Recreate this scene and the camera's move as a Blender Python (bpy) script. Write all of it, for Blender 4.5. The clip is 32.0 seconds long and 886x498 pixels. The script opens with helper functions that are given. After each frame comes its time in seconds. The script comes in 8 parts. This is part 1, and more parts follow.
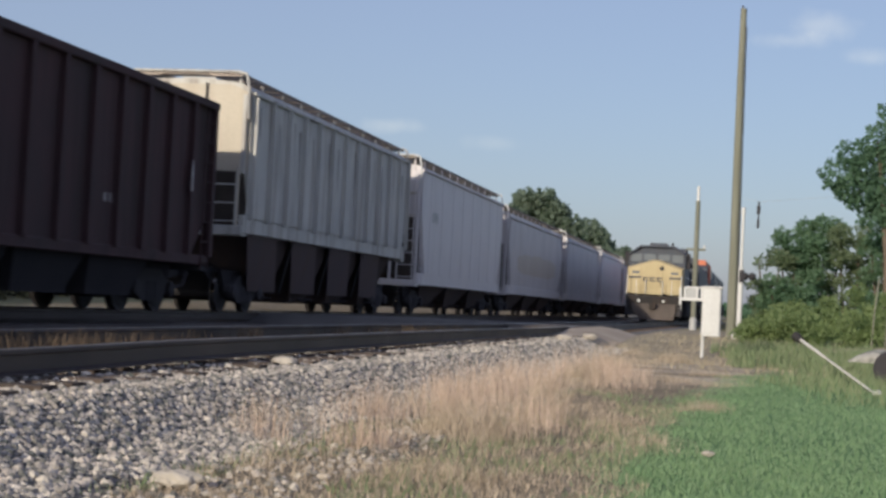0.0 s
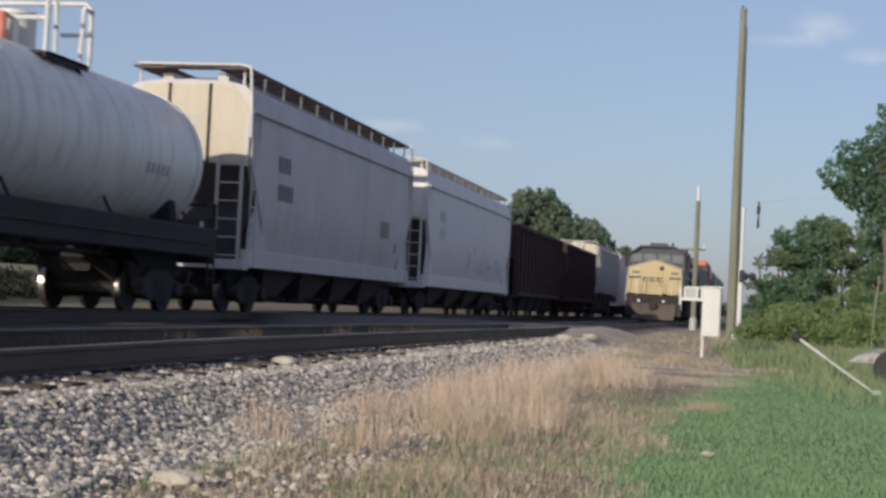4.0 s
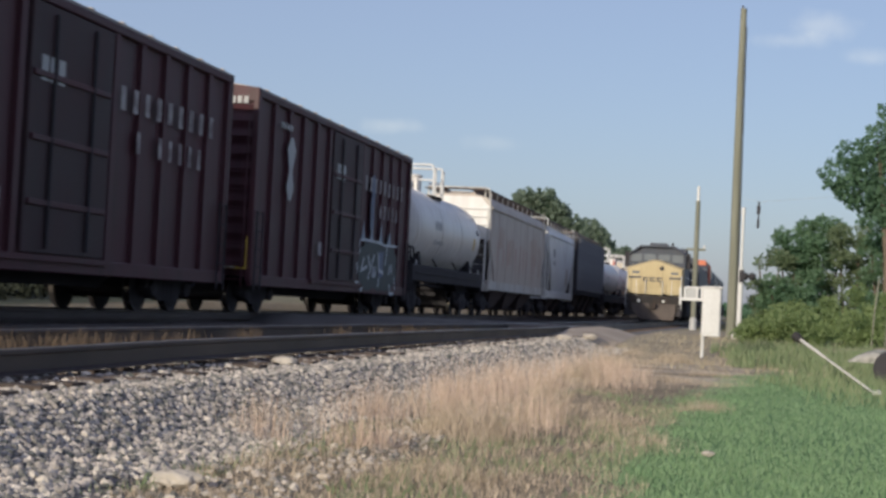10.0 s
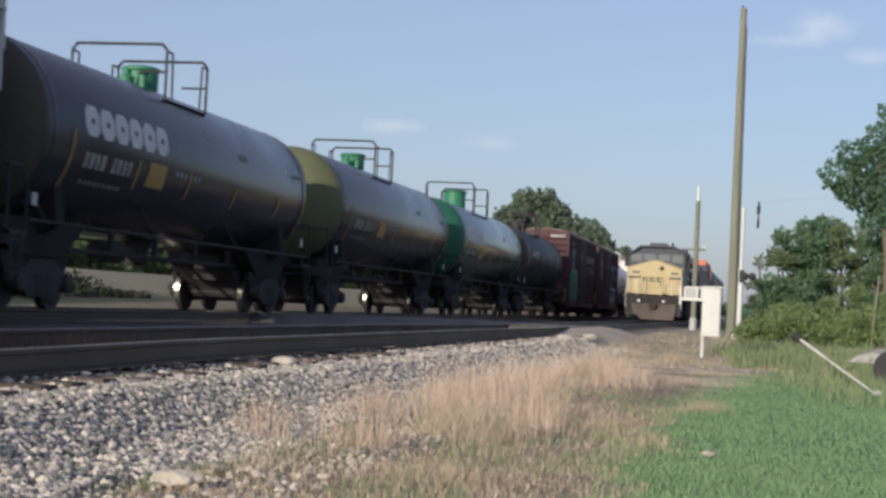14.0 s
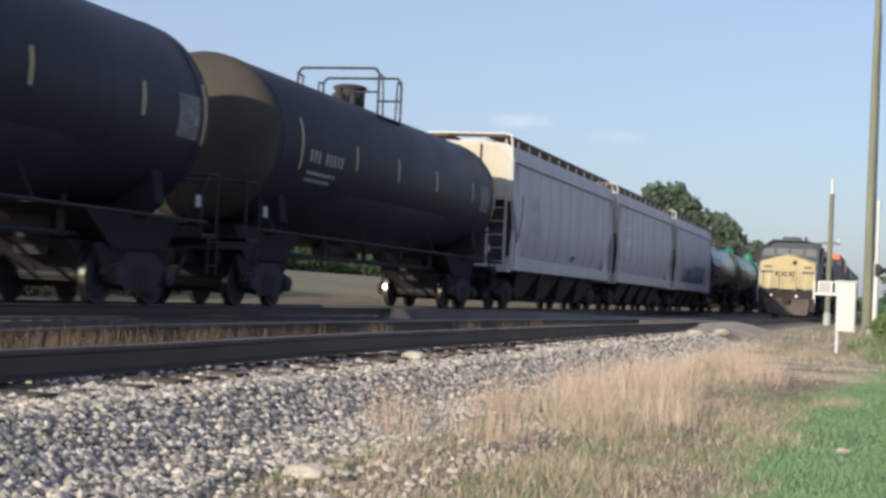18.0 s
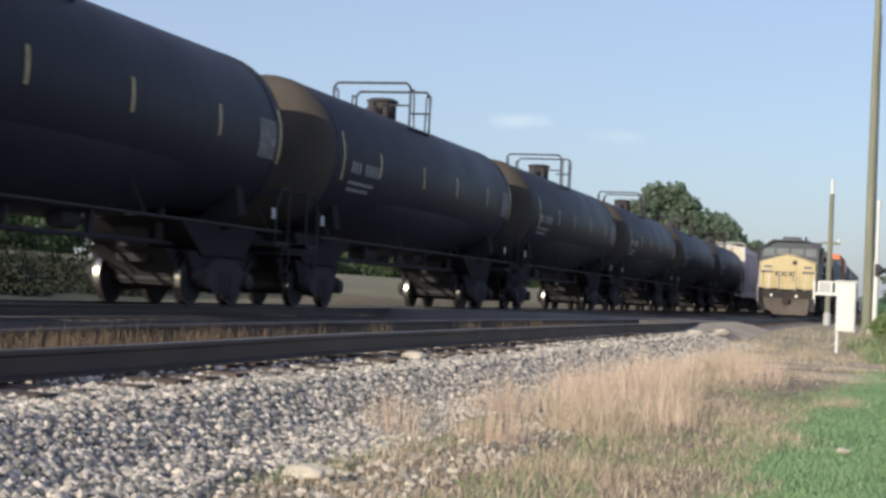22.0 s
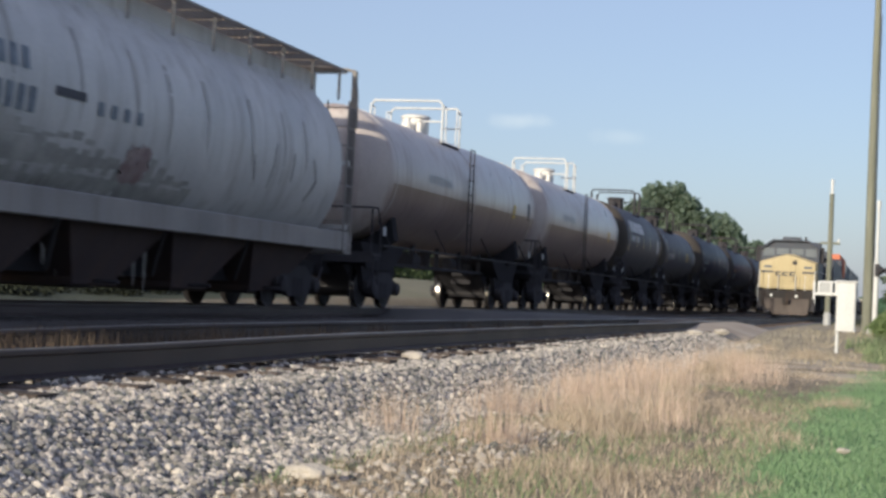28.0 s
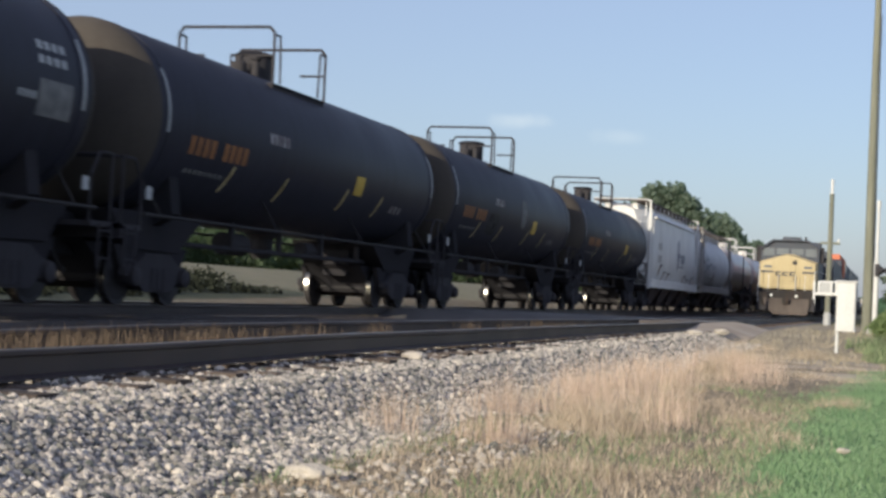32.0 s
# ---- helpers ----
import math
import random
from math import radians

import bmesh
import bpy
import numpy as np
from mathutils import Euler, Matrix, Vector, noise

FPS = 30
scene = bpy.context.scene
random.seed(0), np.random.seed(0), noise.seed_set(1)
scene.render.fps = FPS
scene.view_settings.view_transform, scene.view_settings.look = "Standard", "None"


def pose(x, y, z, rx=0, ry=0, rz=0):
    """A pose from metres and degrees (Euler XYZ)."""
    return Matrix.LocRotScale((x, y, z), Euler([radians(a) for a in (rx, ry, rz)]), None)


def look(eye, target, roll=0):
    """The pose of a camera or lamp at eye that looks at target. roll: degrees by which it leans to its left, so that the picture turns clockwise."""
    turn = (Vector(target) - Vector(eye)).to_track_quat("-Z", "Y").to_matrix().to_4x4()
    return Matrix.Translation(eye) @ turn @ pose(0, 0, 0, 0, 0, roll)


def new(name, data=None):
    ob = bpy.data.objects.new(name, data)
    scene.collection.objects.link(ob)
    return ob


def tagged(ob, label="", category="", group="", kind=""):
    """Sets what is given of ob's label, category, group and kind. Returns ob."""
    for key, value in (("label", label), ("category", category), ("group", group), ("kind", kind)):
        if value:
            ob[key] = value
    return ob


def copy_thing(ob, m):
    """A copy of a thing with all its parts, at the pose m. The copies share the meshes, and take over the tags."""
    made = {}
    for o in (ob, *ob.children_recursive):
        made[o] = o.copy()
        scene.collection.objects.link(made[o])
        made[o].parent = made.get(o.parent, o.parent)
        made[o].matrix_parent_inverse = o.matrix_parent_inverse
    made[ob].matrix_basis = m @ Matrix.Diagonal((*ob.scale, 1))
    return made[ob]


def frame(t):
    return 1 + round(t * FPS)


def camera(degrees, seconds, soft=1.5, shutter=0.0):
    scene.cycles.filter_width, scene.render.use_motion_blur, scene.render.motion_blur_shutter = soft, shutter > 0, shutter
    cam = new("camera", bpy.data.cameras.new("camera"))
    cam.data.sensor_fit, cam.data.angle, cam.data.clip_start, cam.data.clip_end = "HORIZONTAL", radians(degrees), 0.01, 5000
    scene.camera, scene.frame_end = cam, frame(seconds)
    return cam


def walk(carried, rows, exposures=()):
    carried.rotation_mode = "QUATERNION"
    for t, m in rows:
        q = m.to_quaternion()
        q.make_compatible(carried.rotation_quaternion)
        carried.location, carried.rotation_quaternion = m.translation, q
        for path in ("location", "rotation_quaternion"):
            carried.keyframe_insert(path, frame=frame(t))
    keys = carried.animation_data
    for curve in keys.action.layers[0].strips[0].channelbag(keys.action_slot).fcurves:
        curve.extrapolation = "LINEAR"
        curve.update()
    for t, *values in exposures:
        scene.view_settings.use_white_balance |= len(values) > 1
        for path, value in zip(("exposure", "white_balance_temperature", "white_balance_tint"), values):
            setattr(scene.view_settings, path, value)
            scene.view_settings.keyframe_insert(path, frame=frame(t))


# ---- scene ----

from collections import defaultdict

# ---------------------------------------------------------------- camera
EYE = (0.0, 0.0, 0.445)


def aim(yaw, pitch, roll):
    """A camera pose at the eye: radians to the left of the track, upwards, and clockwise."""
    d = Vector((-math.sin(yaw) * math.cos(pitch), math.cos(yaw) * math.cos(pitch), math.sin(pitch)))
    return look(EYE, Vector(EYE) + d, math.degrees(roll))


cam = camera(31.44, 32.0, soft=3.0, shutter=0.18)
VIEW_1 = aim(0.1993, 0.0345, 0.0502)
VIEW_2 = aim(0.2808, 0.0274, 0.0486)
walk(cam, [(0.0, VIEW_1), (14.6, VIEW_1), (16.4, VIEW_2), (32.0, VIEW_2)], exposures=[(0.0, 0.0, 6080, 6), (6.0, -0.04, 6080, 6), (10.0, 0.04, 6080, 6), (14.5, 0.2, 6080, 6), (16.5, 0.38, 6120, 3.5), (22.0, 0.4, 6120, 3.5), (28.2, 0.32, 6120, 3.5), (29.0, 0.05, 6120, 3.5), (29.8, 0.28, 6120, 3.5), (32.0, 0.3, 6120, 3.5)])

# ---------------------------------------------------------------- light
SUN_EL, SUN_AZ = radians(17.0), radians(21.5)
to_sun = Vector((-math.sin(SUN_AZ) * math.cos(SUN_EL), -math.cos(SUN_AZ) * math.cos(SUN_EL), math.sin(SUN_EL)))
sun_data = bpy.data.lights.new("sun", "SUN")
sun_data.energy, sun_data.angle, sun_data.color = 4.2, radians(0.6), (1.0, 0.83, 0.62)
sun = new("sun", sun_data)
sun.matrix_world = look((0, 0, 60), Vector((0, 0, 60)) - to_sun)

world = bpy.data.worlds.new("sky")
scene.world = world
world.use_nodes = True
wn, wl = world.node_tree.nodes, world.node_tree.links
wn.clear()
w_out, w_bg, w_sky = wn.new("ShaderNodeOutputWorld"), wn.new("ShaderNodeBackground"), wn.new("ShaderNodeTexSky")
w_sky.sky_type, w_sky.sun_disc = "NISHITA", False
w_sky.sun_elevation = SUN_EL
w_sky.sun_rotation = math.pi + SUN_AZ
w_sky.air_density, w_sky.dust_density, w_sky.ozone_density = 1.0, 1.4, 3.0
w_bg.inputs["Strength"].default_value = 0.134
w_geo = wn.new("ShaderNodeTexCoord")


def sky_way(yaw_x, yaw_y):
    """A direction: radians right of the track and above the horizon."""
    return (math.sin(yaw_x) * math.cos(yaw_y), math.cos(yaw_x) * math.cos(yaw_y), math.sin(yaw_y))


def cloud_mask(direction, wide, high):
    """A soft puff of cloud in the sky, broken up by noise."""
    sep = wn.new("ShaderNodeVectorMath")
    sep.operation = "SUBTRACT"
    wl.new(w_geo.outputs["Generated"], sep.inputs[0])
    sep.inputs[1].default_value = direction
    sc = wn.new("ShaderNodeVectorMath")
    sc.operation = "MULTIPLY"
    wl.new(sep.outputs[0], sc.inputs[0])
    sc.inputs[1].default_value = (1 / wide, 1 / wide, 1 / high)
    ln = wn.new("ShaderNodeVectorMath")
    ln.operation = "LENGTH"
    wl.new(sc.outputs[0], ln.inputs[0])
    nz = wn.new("ShaderNodeTexNoise")
    nz.inputs["Scale"].default_value, nz.inputs["Detail"].default_value = 45, 5
    wl.new(w_geo.outputs["Generated"], nz.inputs["Vector"])
    ad = wn.new("ShaderNodeMath")
    ad.operation = "MULTIPLY_ADD"
    wl.new(nz.outputs["Fac"], ad.inputs[0])
    ad.inputs[1].default_value = 1.6
    wl.new(ln.outputs["Value"], ad.inputs[2])
    mr = wn.new("ShaderNodeMapRange")
    mr.interpolation_type = "SMOOTHSTEP"
    wl.new(ad.outputs[0], mr.inputs["Value"])
    mr.inputs["From Min"].default_value, mr.inputs["From Max"].default_value = 1.8, 0.8
    return mr.outputs[0]


cloud_sum = None
for yaw_x, yaw_y, wide, high, much in ((0.030, 0.1826, 0.030, 0.011, 0.20), (0.010, 0.173, 0.028, 0.008, 0.16), (0.060, 0.163, 0.020, 0.007, 0.18),
                                       (-0.2355, 0.1111, 0.026, 0.007, 0.16), (-0.1684, 0.1029, 0.022, 0.007, 0.09)):
    mk = wn.new("ShaderNodeMath")
    mk.operation = "MULTIPLY"
    wl.new(cloud_mask(sky_way(yaw_x, yaw_y), wide, high), mk.inputs[0])
    mk.inputs[1].default_value = much
    if cloud_sum is None:
        cloud_sum = mk.outputs[0]
    else:
        sm = wn.new("ShaderNodeMath")
        sm.operation, sm.use_clamp = "ADD", True
        wl.new(cloud_sum, sm.inputs[0])
        wl.new(mk.outputs[0], sm.inputs[1])
        cloud_sum = sm.outputs[0]
w_mix = wn.new("ShaderNodeMix")
w_mix.data_type = "RGBA"
wl.new(cloud_sum, w_mix.inputs["Factor"])
w_haze = wn.new("ShaderNodeMix")
w_haze.data_type = "RGBA"
w_haze.inputs["Factor"].default_value = 0.5
wl.new(w_sky.outputs["Color"], w_haze.inputs[6])
w_haze.inputs[7].default_value = (3.12, 2.86, 3.75, 1)
wl.new(w_haze.outputs[2], w_mix.inputs[6])
w_mix.inputs[7].default_value = (8.2, 7.6, 6.6, 1)
wl.new(w_mix.outputs[2], w_bg.inputs["Color"])
wl.new(w_bg.outputs[0], w_out.inputs["Surface"])


# ---------------------------------------------------------------- materials
def surf(name, a, b, rough=0.6, metal=0.0, big=0.7, fine=22.0, streak=0.0, streak_col=(0.09, 0.05, 0.03), bump=0.15, spread=0.5, spec=0.4, random=0.0, scale=(1, 1, 1), trans=0.0):
    """A weathered surface: colours a and b mixed in patches, fine grain, vertical streaks of grime, relief."""
    m = bpy.data.materials.new(name)
    m.use_nodes = True
    n, k = m.node_tree.nodes, m.node_tree.links
    p = n["Principled BSDF"]
    p.inputs["Roughness"].default_value, p.inputs["Metallic"].default_value = rough, metal
    p.inputs["Specular IOR Level"].default_value = spec
    tc = n.new("ShaderNodeTexCoord")
    mp = n.new("ShaderNodeMapping")
    mp.inputs["Scale"].default_value = scale
    k.new(tc.outputs["Object"], mp.inputs["Vector"])

    def noise_at(sc, det, vec=None):
        t = n.new("ShaderNodeTexNoise")
        t.inputs["Scale"].default_value, t.inputs["Detail"].default_value = sc, det
        k.new(vec or mp.outputs[0], t.inputs["Vector"])
        return t.outputs["Fac"]

    def ramp(v, lo, hi):
        r = n.new("ShaderNodeMapRange")
        k.new(v, r.inputs["Value"])
        r.inputs["From Min"].default_value, r.inputs["From Max"].default_value = lo, hi
        return r.outputs[0]

    def mix(f, ca, cb, mode="MIX"):
        x = n.new("ShaderNodeMix")
        x.data_type, x.blend_type = "RGBA", mode
        for sock, val in ((x.inputs["Factor"], f), (x.inputs[6], ca), (x.inputs[7], cb)):
            if isinstance(val, bpy.types.NodeSocket):
                k.new(val, sock)
            elif isinstance(val, float):
                sock.default_value = val
            else:
                sock.default_value = (*val, 1)
        return x.outputs[2]

    large = noise_at(big, 5)
    small = noise_at(fine, 4)
    col = mix(ramp(large, 0.5 - spread * 0.4, 0.5 + spread * 0.4), a, b)
    if streak:
        sp = n.new("ShaderNodeMapping")
        sp.inputs["Scale"].default_value = (2.2, 2.2, 0.22)
        k.new(tc.outputs["Object"], sp.inputs["Vector"])
        sv = n.new("ShaderNodeMath")
        sv.operation = "MULTIPLY"
        k.new(ramp(noise_at(1.6, 6, sp.outputs[0]), 0.48, 0.78), sv.inputs[0])
        sv.inputs[1].default_value = streak
        col = mix(sv.outputs[0], col, streak_col)
    col = mix(0.55, col, mix(small, (0.72, 0.72, 0.72), (1.28, 1.28, 1.28)), "MULTIPLY")
    if random:
        oi = n.new("ShaderNodeObjectInfo")
        col = mix(random, col, mix(oi.outputs["Random"], (0.4, 0.4, 0.4), (1.6, 1.6, 1.6)), "MULTIPLY")
    k.new(col, p.inputs["Base Color"])
    rg_ = n.new("ShaderNodeMath")
    rg_.operation, rg_.use_clamp = "MULTIPLY_ADD", True
    k.new(large, rg_.inputs[0])
    rg_.inputs[1].default_value, rg_.inputs[2].default_value = 0.24, rough - 0.12
    k.new(rg_.outputs[0], p.inputs["Roughness"])
    if bump:
        bp = n.new("ShaderNodeBump")
        bp.inputs["Strength"].default_value, bp.inputs["Distance"].default_value = bump, 0.02
        k.new(small, bp.inputs["Height"])
        k.new(bp.outputs[0], p.inputs["Normal"])
    if trans:
        p.inputs["Transmission Weight"].default_value = trans
    return m


M_RAIL = surf("rail_steel", (0.058, 0.043, 0.044), (0.042, 0.034, 0.036), rough=0.55, metal=0.3, fine=60, bump=0.1)
M_RAIL_TOP = surf("rail_head", (0.35, 0.33, 0.32), (0.22, 0.20, 0.19), rough=0.35, metal=0.9, fine=40, bump=0.03)
M_TIE = surf("tie_wood", (0.06, 0.045, 0.038), (0.11, 0.085, 0.07), rough=0.9, fine=30, bump=0.5, random=0.5, scale=(0.3, 2, 2))
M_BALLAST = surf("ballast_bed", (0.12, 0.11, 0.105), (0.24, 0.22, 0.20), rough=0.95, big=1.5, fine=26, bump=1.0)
# dark brown stone, darkened again for the shade under the train
M_BALLAST_SHADED = surf("main_ballast_shaded", (0.055, 0.050, 0.050), (0.105, 0.094, 0.09), rough=0.95, big=1.5, fine=26, bump=1.0)
M_STONE = surf("ballast_stone", (0.29, 0.285, 0.27), (0.53, 0.49, 0.445), rough=0.9, big=9, fine=60, bump=0.3, spread=0.5)
M_ROCK = surf("pale_rock", (0.33, 0.30, 0.265), (0.50, 0.46, 0.41), rough=0.9, big=3, fine=30, bump=0.6)
M_BLACK = surf("underframe_black", (0.044, 0.043, 0.050), (0.062, 0.059, 0.066), rough=0.9, spec=0.12, fine=18, streak=0.3, streak_col=(0.040, 0.034, 0.033), bump=0.2)
# oily grime that also carries the underside shade in its colour
M_SOOTSHADE = surf("soot_and_shade", (0.030, 0.030, 0.035), (0.042, 0.040, 0.046), rough=0.95, spec=0.05, fine=18, bump=0.2)
M_WHEEL = surf("wheel_steel", (0.030, 0.0295, 0.034), (0.044, 0.042, 0.046), rough=0.8, metal=0.1, bump=0.1)
M_TREAD = surf("polished_tread", (0.34, 0.33, 0.31), (0.46, 0.44, 0.42), rough=0.27, metal=1.0, bump=0.02)
M_WHITE = surf("white_paint", (0.56, 0.57, 0.58), (0.64, 0.645, 0.65), rough=0.45, streak=0.1, bump=0.05)
M_GREEN = surf("green_paint", (0.022, 0.15, 0.09), (0.035, 0.20, 0.115), rough=0.5, streak=0.3, bump=0.05)
M_YELLOW = surf("yellow_paint", (0.60, 0.42, 0.06), (0.50, 0.33, 0.05), rough=0.5, bump=0.05)
M_ORANGE = surf("orange_letters", (0.30, 0.115, 0.03), (0.22, 0.09, 0.03), rough=0.6, bump=0.05)
M_REDMARK = surf("red_letters", (0.42, 0.12, 0.09), (0.50, 0.22, 0.17), rough=0.7, big=3, bump=0.05)
M_BLACKMARK = surf("black_letters", (0.03, 0.03, 0.05), (0.06, 0.06, 0.08), rough=0.6, bump=0.02)
M_GREYMARK = surf("grey_stencil", (0.34, 0.35, 0.37), (0.44, 0.45, 0.46), rough=0.6, bump=0.02)
M_GRATE = surf("walkway_grating", (0.16, 0.14, 0.13), (0.26, 0.23, 0.20), rough=0.6, metal=0.5, fine=40)
M_GLASS = surf("dark_glass", (0.02, 0.025, 0.03), (0.03, 0.035, 0.04), rough=0.08, spec=0.8, bump=0.0)


# ---------------------------------------------------------------- mesh tools
class Shape:
    """Collects faces and turns them into one mesh."""

    def __init__(self):
        self.v, self.f = [], []

    def add(self, vs, fs):
        o = len(self.v)
        self.v.extend(vs)
        self.f.extend([tuple(i + o for i in f) for f in fs])
        return self

    def box(self, x0, x1, y0, y1, z0, z1, c=0.0):
        """A box; c chamfers the edges that run along its longest side."""
        lo, hi = [min(x0, x1), min(y0, y1), min(z0, z1)], [max(x0, x1), max(y0, y1), max(z0, z1)]
        if not c:
            vs = [((lo, hi)[i][0], (lo, hi)[j][1], (lo, hi)[k][2]) for i in (0, 1) for j in (0, 1) for k in (0, 1)]
            return self.add(vs, [(0, 1, 3, 2), (4, 6, 7, 5), (0, 4, 5, 1), (2, 3, 7, 6), (0, 2, 6, 4), (1, 5, 7, 3)])
        size = [h - l for l, h in zip(lo, hi)]
        ax = size.index(max(size))
        u, w = [i for i in range(3) if i != ax]
        ring = [(lo[u] + c, lo[w]), (hi[u] - c, lo[w]), (hi[u], lo[w] + c), (hi[u], hi[w] - c), (hi[u] - c, hi[w]), (lo[u] + c, hi[w]), (lo[u], hi[w] - c), (lo[u], lo[w] + c)]
        vs = []
        for e in (lo[ax], hi[ax]):
            for a, b in ring:
                p = [0, 0, 0]
                p[ax], p[u], p[w] = e, a, b
                vs.append(tuple(p))
        fs = [(i, (i + 1) % 8, 8 + (i + 1) % 8, 8 + i) for i in range(8)] + [tuple(range(7, -1, -1)), tuple(range(8, 16))]
        return self.add(vs, fs)

    def loft(self, rings, closed=True, caps=True):
        n = len(rings[0])
        vs = [tuple(p) for r in rings for p in r]
        fs = []
        for i in range(len(rings) - 1):
            for j in range(n if closed else n - 1):
                k = (j + 1) % n
                fs.append((i * n + j, i * n + k, (i + 1) * n + k, (i + 1) * n + j))
        if caps:
            fs += [tuple(range(n - 1, -1, -1)), tuple(range((len(rings) - 1) * n, len(rings) * n))]
        return self.add(vs, fs)

    def tube(self, p0, p1, r, seg=8, r1=None):
        p0, p1 = Vector(p0), Vector(p1)
        d = (p1 - p0).normalized()
        u = d.orthogonal().normalized()
        w = d.cross(u)
        rings = []
        for p, rr in ((p0, r), (p1, r if r1 is None else r1)):
            rings.append([p + (u * math.cos(2 * math.pi * i / seg) + w * math.sin(2 * math.pi * i / seg)) * rr for i in range(seg)])
        return self.loft(rings)

    def pipe(self, pts, r, seg=6):
        for a, b in zip(pts, pts[1:]):
            self.tube(a, b, r, seg)
        return self

    def prism(self, pts, x0, x1):
        """A polygon of (y, z) points drawn out across, from x0 to x1."""
        return self.loft([[(x, y, z) for y, z in pts] for x in (x0, x1)])

    def turn(self, prof, axis="x", c=(0, 0, 0), seg=20):
        """A body of revolution: prof is (along, radius)."""
        rings = []
        for a, r in prof:
            ring = []
            for i in range(seg):
                t = 2 * math.pi * i / seg
                p = {"x": (a, r * math.cos(t), r * math.sin(t)), "y": (r * math.cos(t), a, r * math.sin(t)), "z": (r * math.cos(t), r * math.sin(t), a)}[axis]
                ring.append((p[0] + c[0], p[1] + c[1], p[2] + c[2]))
            rings.append(ring)
        return self.loft(rings)

    def mesh(self, name, mat, sharp=35):
        me = bpy.data.meshes.new(name)
        me.from_pydata([tuple(p) for p in self.v], [], self.f)
        bm = bmesh.new()
        bm.from_mesh(me)
        bmesh.ops.recalc_face_normals(bm, faces=bm.faces)
        bm.to_mesh(me)
        bm.free()
        me.polygons.foreach_set("use_smooth", [True] * len(me.polygons))
        me.set_sharp_from_angle(angle=radians(sharp))
        for m in mat if isinstance(mat, (list, tuple)) else [mat]:
            me.materials.append(m)
        return me


def part(name, shape, mat, parent, label="", sharp=35):
    ob = new(name, shape.mesh(name, mat, sharp) if isinstance(shape, Shape) else shape)
    ob.parent = parent
    return tagged(ob, label=label)


def put_part(name, mesh, parent, m, label=""):
    """One more piece on a shared mesh."""
    ob = new(name, mesh)
    ob.parent = parent
    ob.matrix_basis = m
    return tagged(ob, label=label)


def thing(name, label, category, group="", kind="", at=(0, 0, 0)):
    ob = new(name)
    ob.location = at
    ob.empty_display_size = 0.3
    return tagged(ob, label, category, group, kind)


# ---------------------------------------------------------------- ground
TRAIN_X, SIDING_X = -12.62, -5.55


def smooth(a, b, v):
    t = min(1.0, max(0.0, (v - a) / (b - a)))
    return t * t * (3 - 2 * t)


def ground_z(x, y):
    """Height of the soil: the lawn lies below the tracks and rises to the road crossing."""
    z = -0.52 + 0.30 * smooth(28, 50, y)
    z += 0.04 * noise.noise(Vector((x * 0.5, y * 0.3, 3))) * (1 - smooth(60, 120, abs(y)))
    z += 0.42 * smooth(-14.6, -16.2, x) + 1.08 * smooth(-17, -34, x) + 0.5 * smooth(-34, -60, x)
    z -= 0.12 * smooth(-3.0, -5, x) * (1 - smooth(-15, -17, x))
    z += 0.25 * smooth(1.5, 6, x) * smooth(24, 45, y)
    return z


def grid_lines(fine_lo, fine_hi, step, lo, hi):
    a = list(np.arange(fine_lo, fine_hi + 1e-6, step))
    s, left, right = step, [], []
    while (left[-1] if left else fine_lo) > lo:
        s *= 1.35
        left.append((left[-1] if left else fine_lo) - s)
    s = step
    while (right[-1] if right else fine_hi) < hi:
        s *= 1.35
        right.append((right[-1] if right else fine_hi) + s)
    return left[::-1] + a + right


gx, gy = grid_lines(-18, 8, 0.5, -3500, 3500), grid_lines(4, 60, 0.6, -3500, 4200)
g = Shape()
g.v = [(x, y, ground_z(x, y)) for y in gy for x in gx]
nx = len(gx)
g.f = [(j * nx + i, j * nx + i + 1, (j + 1) * nx + i + 1, (j + 1) * nx + i) for j in range(len(gy) - 1) for i in range(nx - 1)]

M_GROUND = bpy.data.materials.new("soil_and_grass")
M_GROUND.use_nodes = True
gn, gk = M_GROUND.node_tree.nodes, M_GROUND.node_tree.links
gp = gn["Principled BSDF"]
gp.inputs["Roughness"].default_value, gp.inputs["Specular IOR Level"].default_value = 0.95, 0.1
gt = gn.new("ShaderNodeTexCoord")
gs = gn.new("ShaderNodeSeparateXYZ")
gk.new(gt.outputs["Object"], gs.inputs[0])


def g_noise(sc, det=5):
    t = gn.new("ShaderNodeTexNoise")
    t.inputs["Scale"].default_value, t.inputs["Detail"].default_value = sc, det
    gk.new(gt.outputs["Object"], t.inputs["Vector"])
    return t.outputs["Fac"]


def g_math(op, a, b):
    m = gn.new("ShaderNodeMath")
    m.operation = op
    for s, v in zip(m.inputs, (a, b)):
        if isinstance(v, bpy.types.NodeSocket):
            gk.new(v, s)
        else:
            s.default_value = v
    return m.outputs[0]


def g_step(v, lo, hi):
    r = gn.new("ShaderNodeMapRange")
    r.interpolation_type = "SMOOTHSTEP"
    gk.new(v, r.inputs["Value"])
    r.inputs["From Min"].default_value, r.inputs["From Max"].default_value = lo, hi
    return r.outputs[0]


def g_mix(f, a, b):
    x = gn.new("ShaderNodeMix")
    x.data_type = "RGBA"
    for s, v in ((x.inputs["Factor"], f), (x.inputs[6], a), (x.inputs[7], b)):
        if isinstance(v, bpy.types.NodeSocket):
            gk.new(v, s)
        else:
            s.default_value = (*v, 1) if isinstance(v, tuple) else v
    return x.outputs[2]


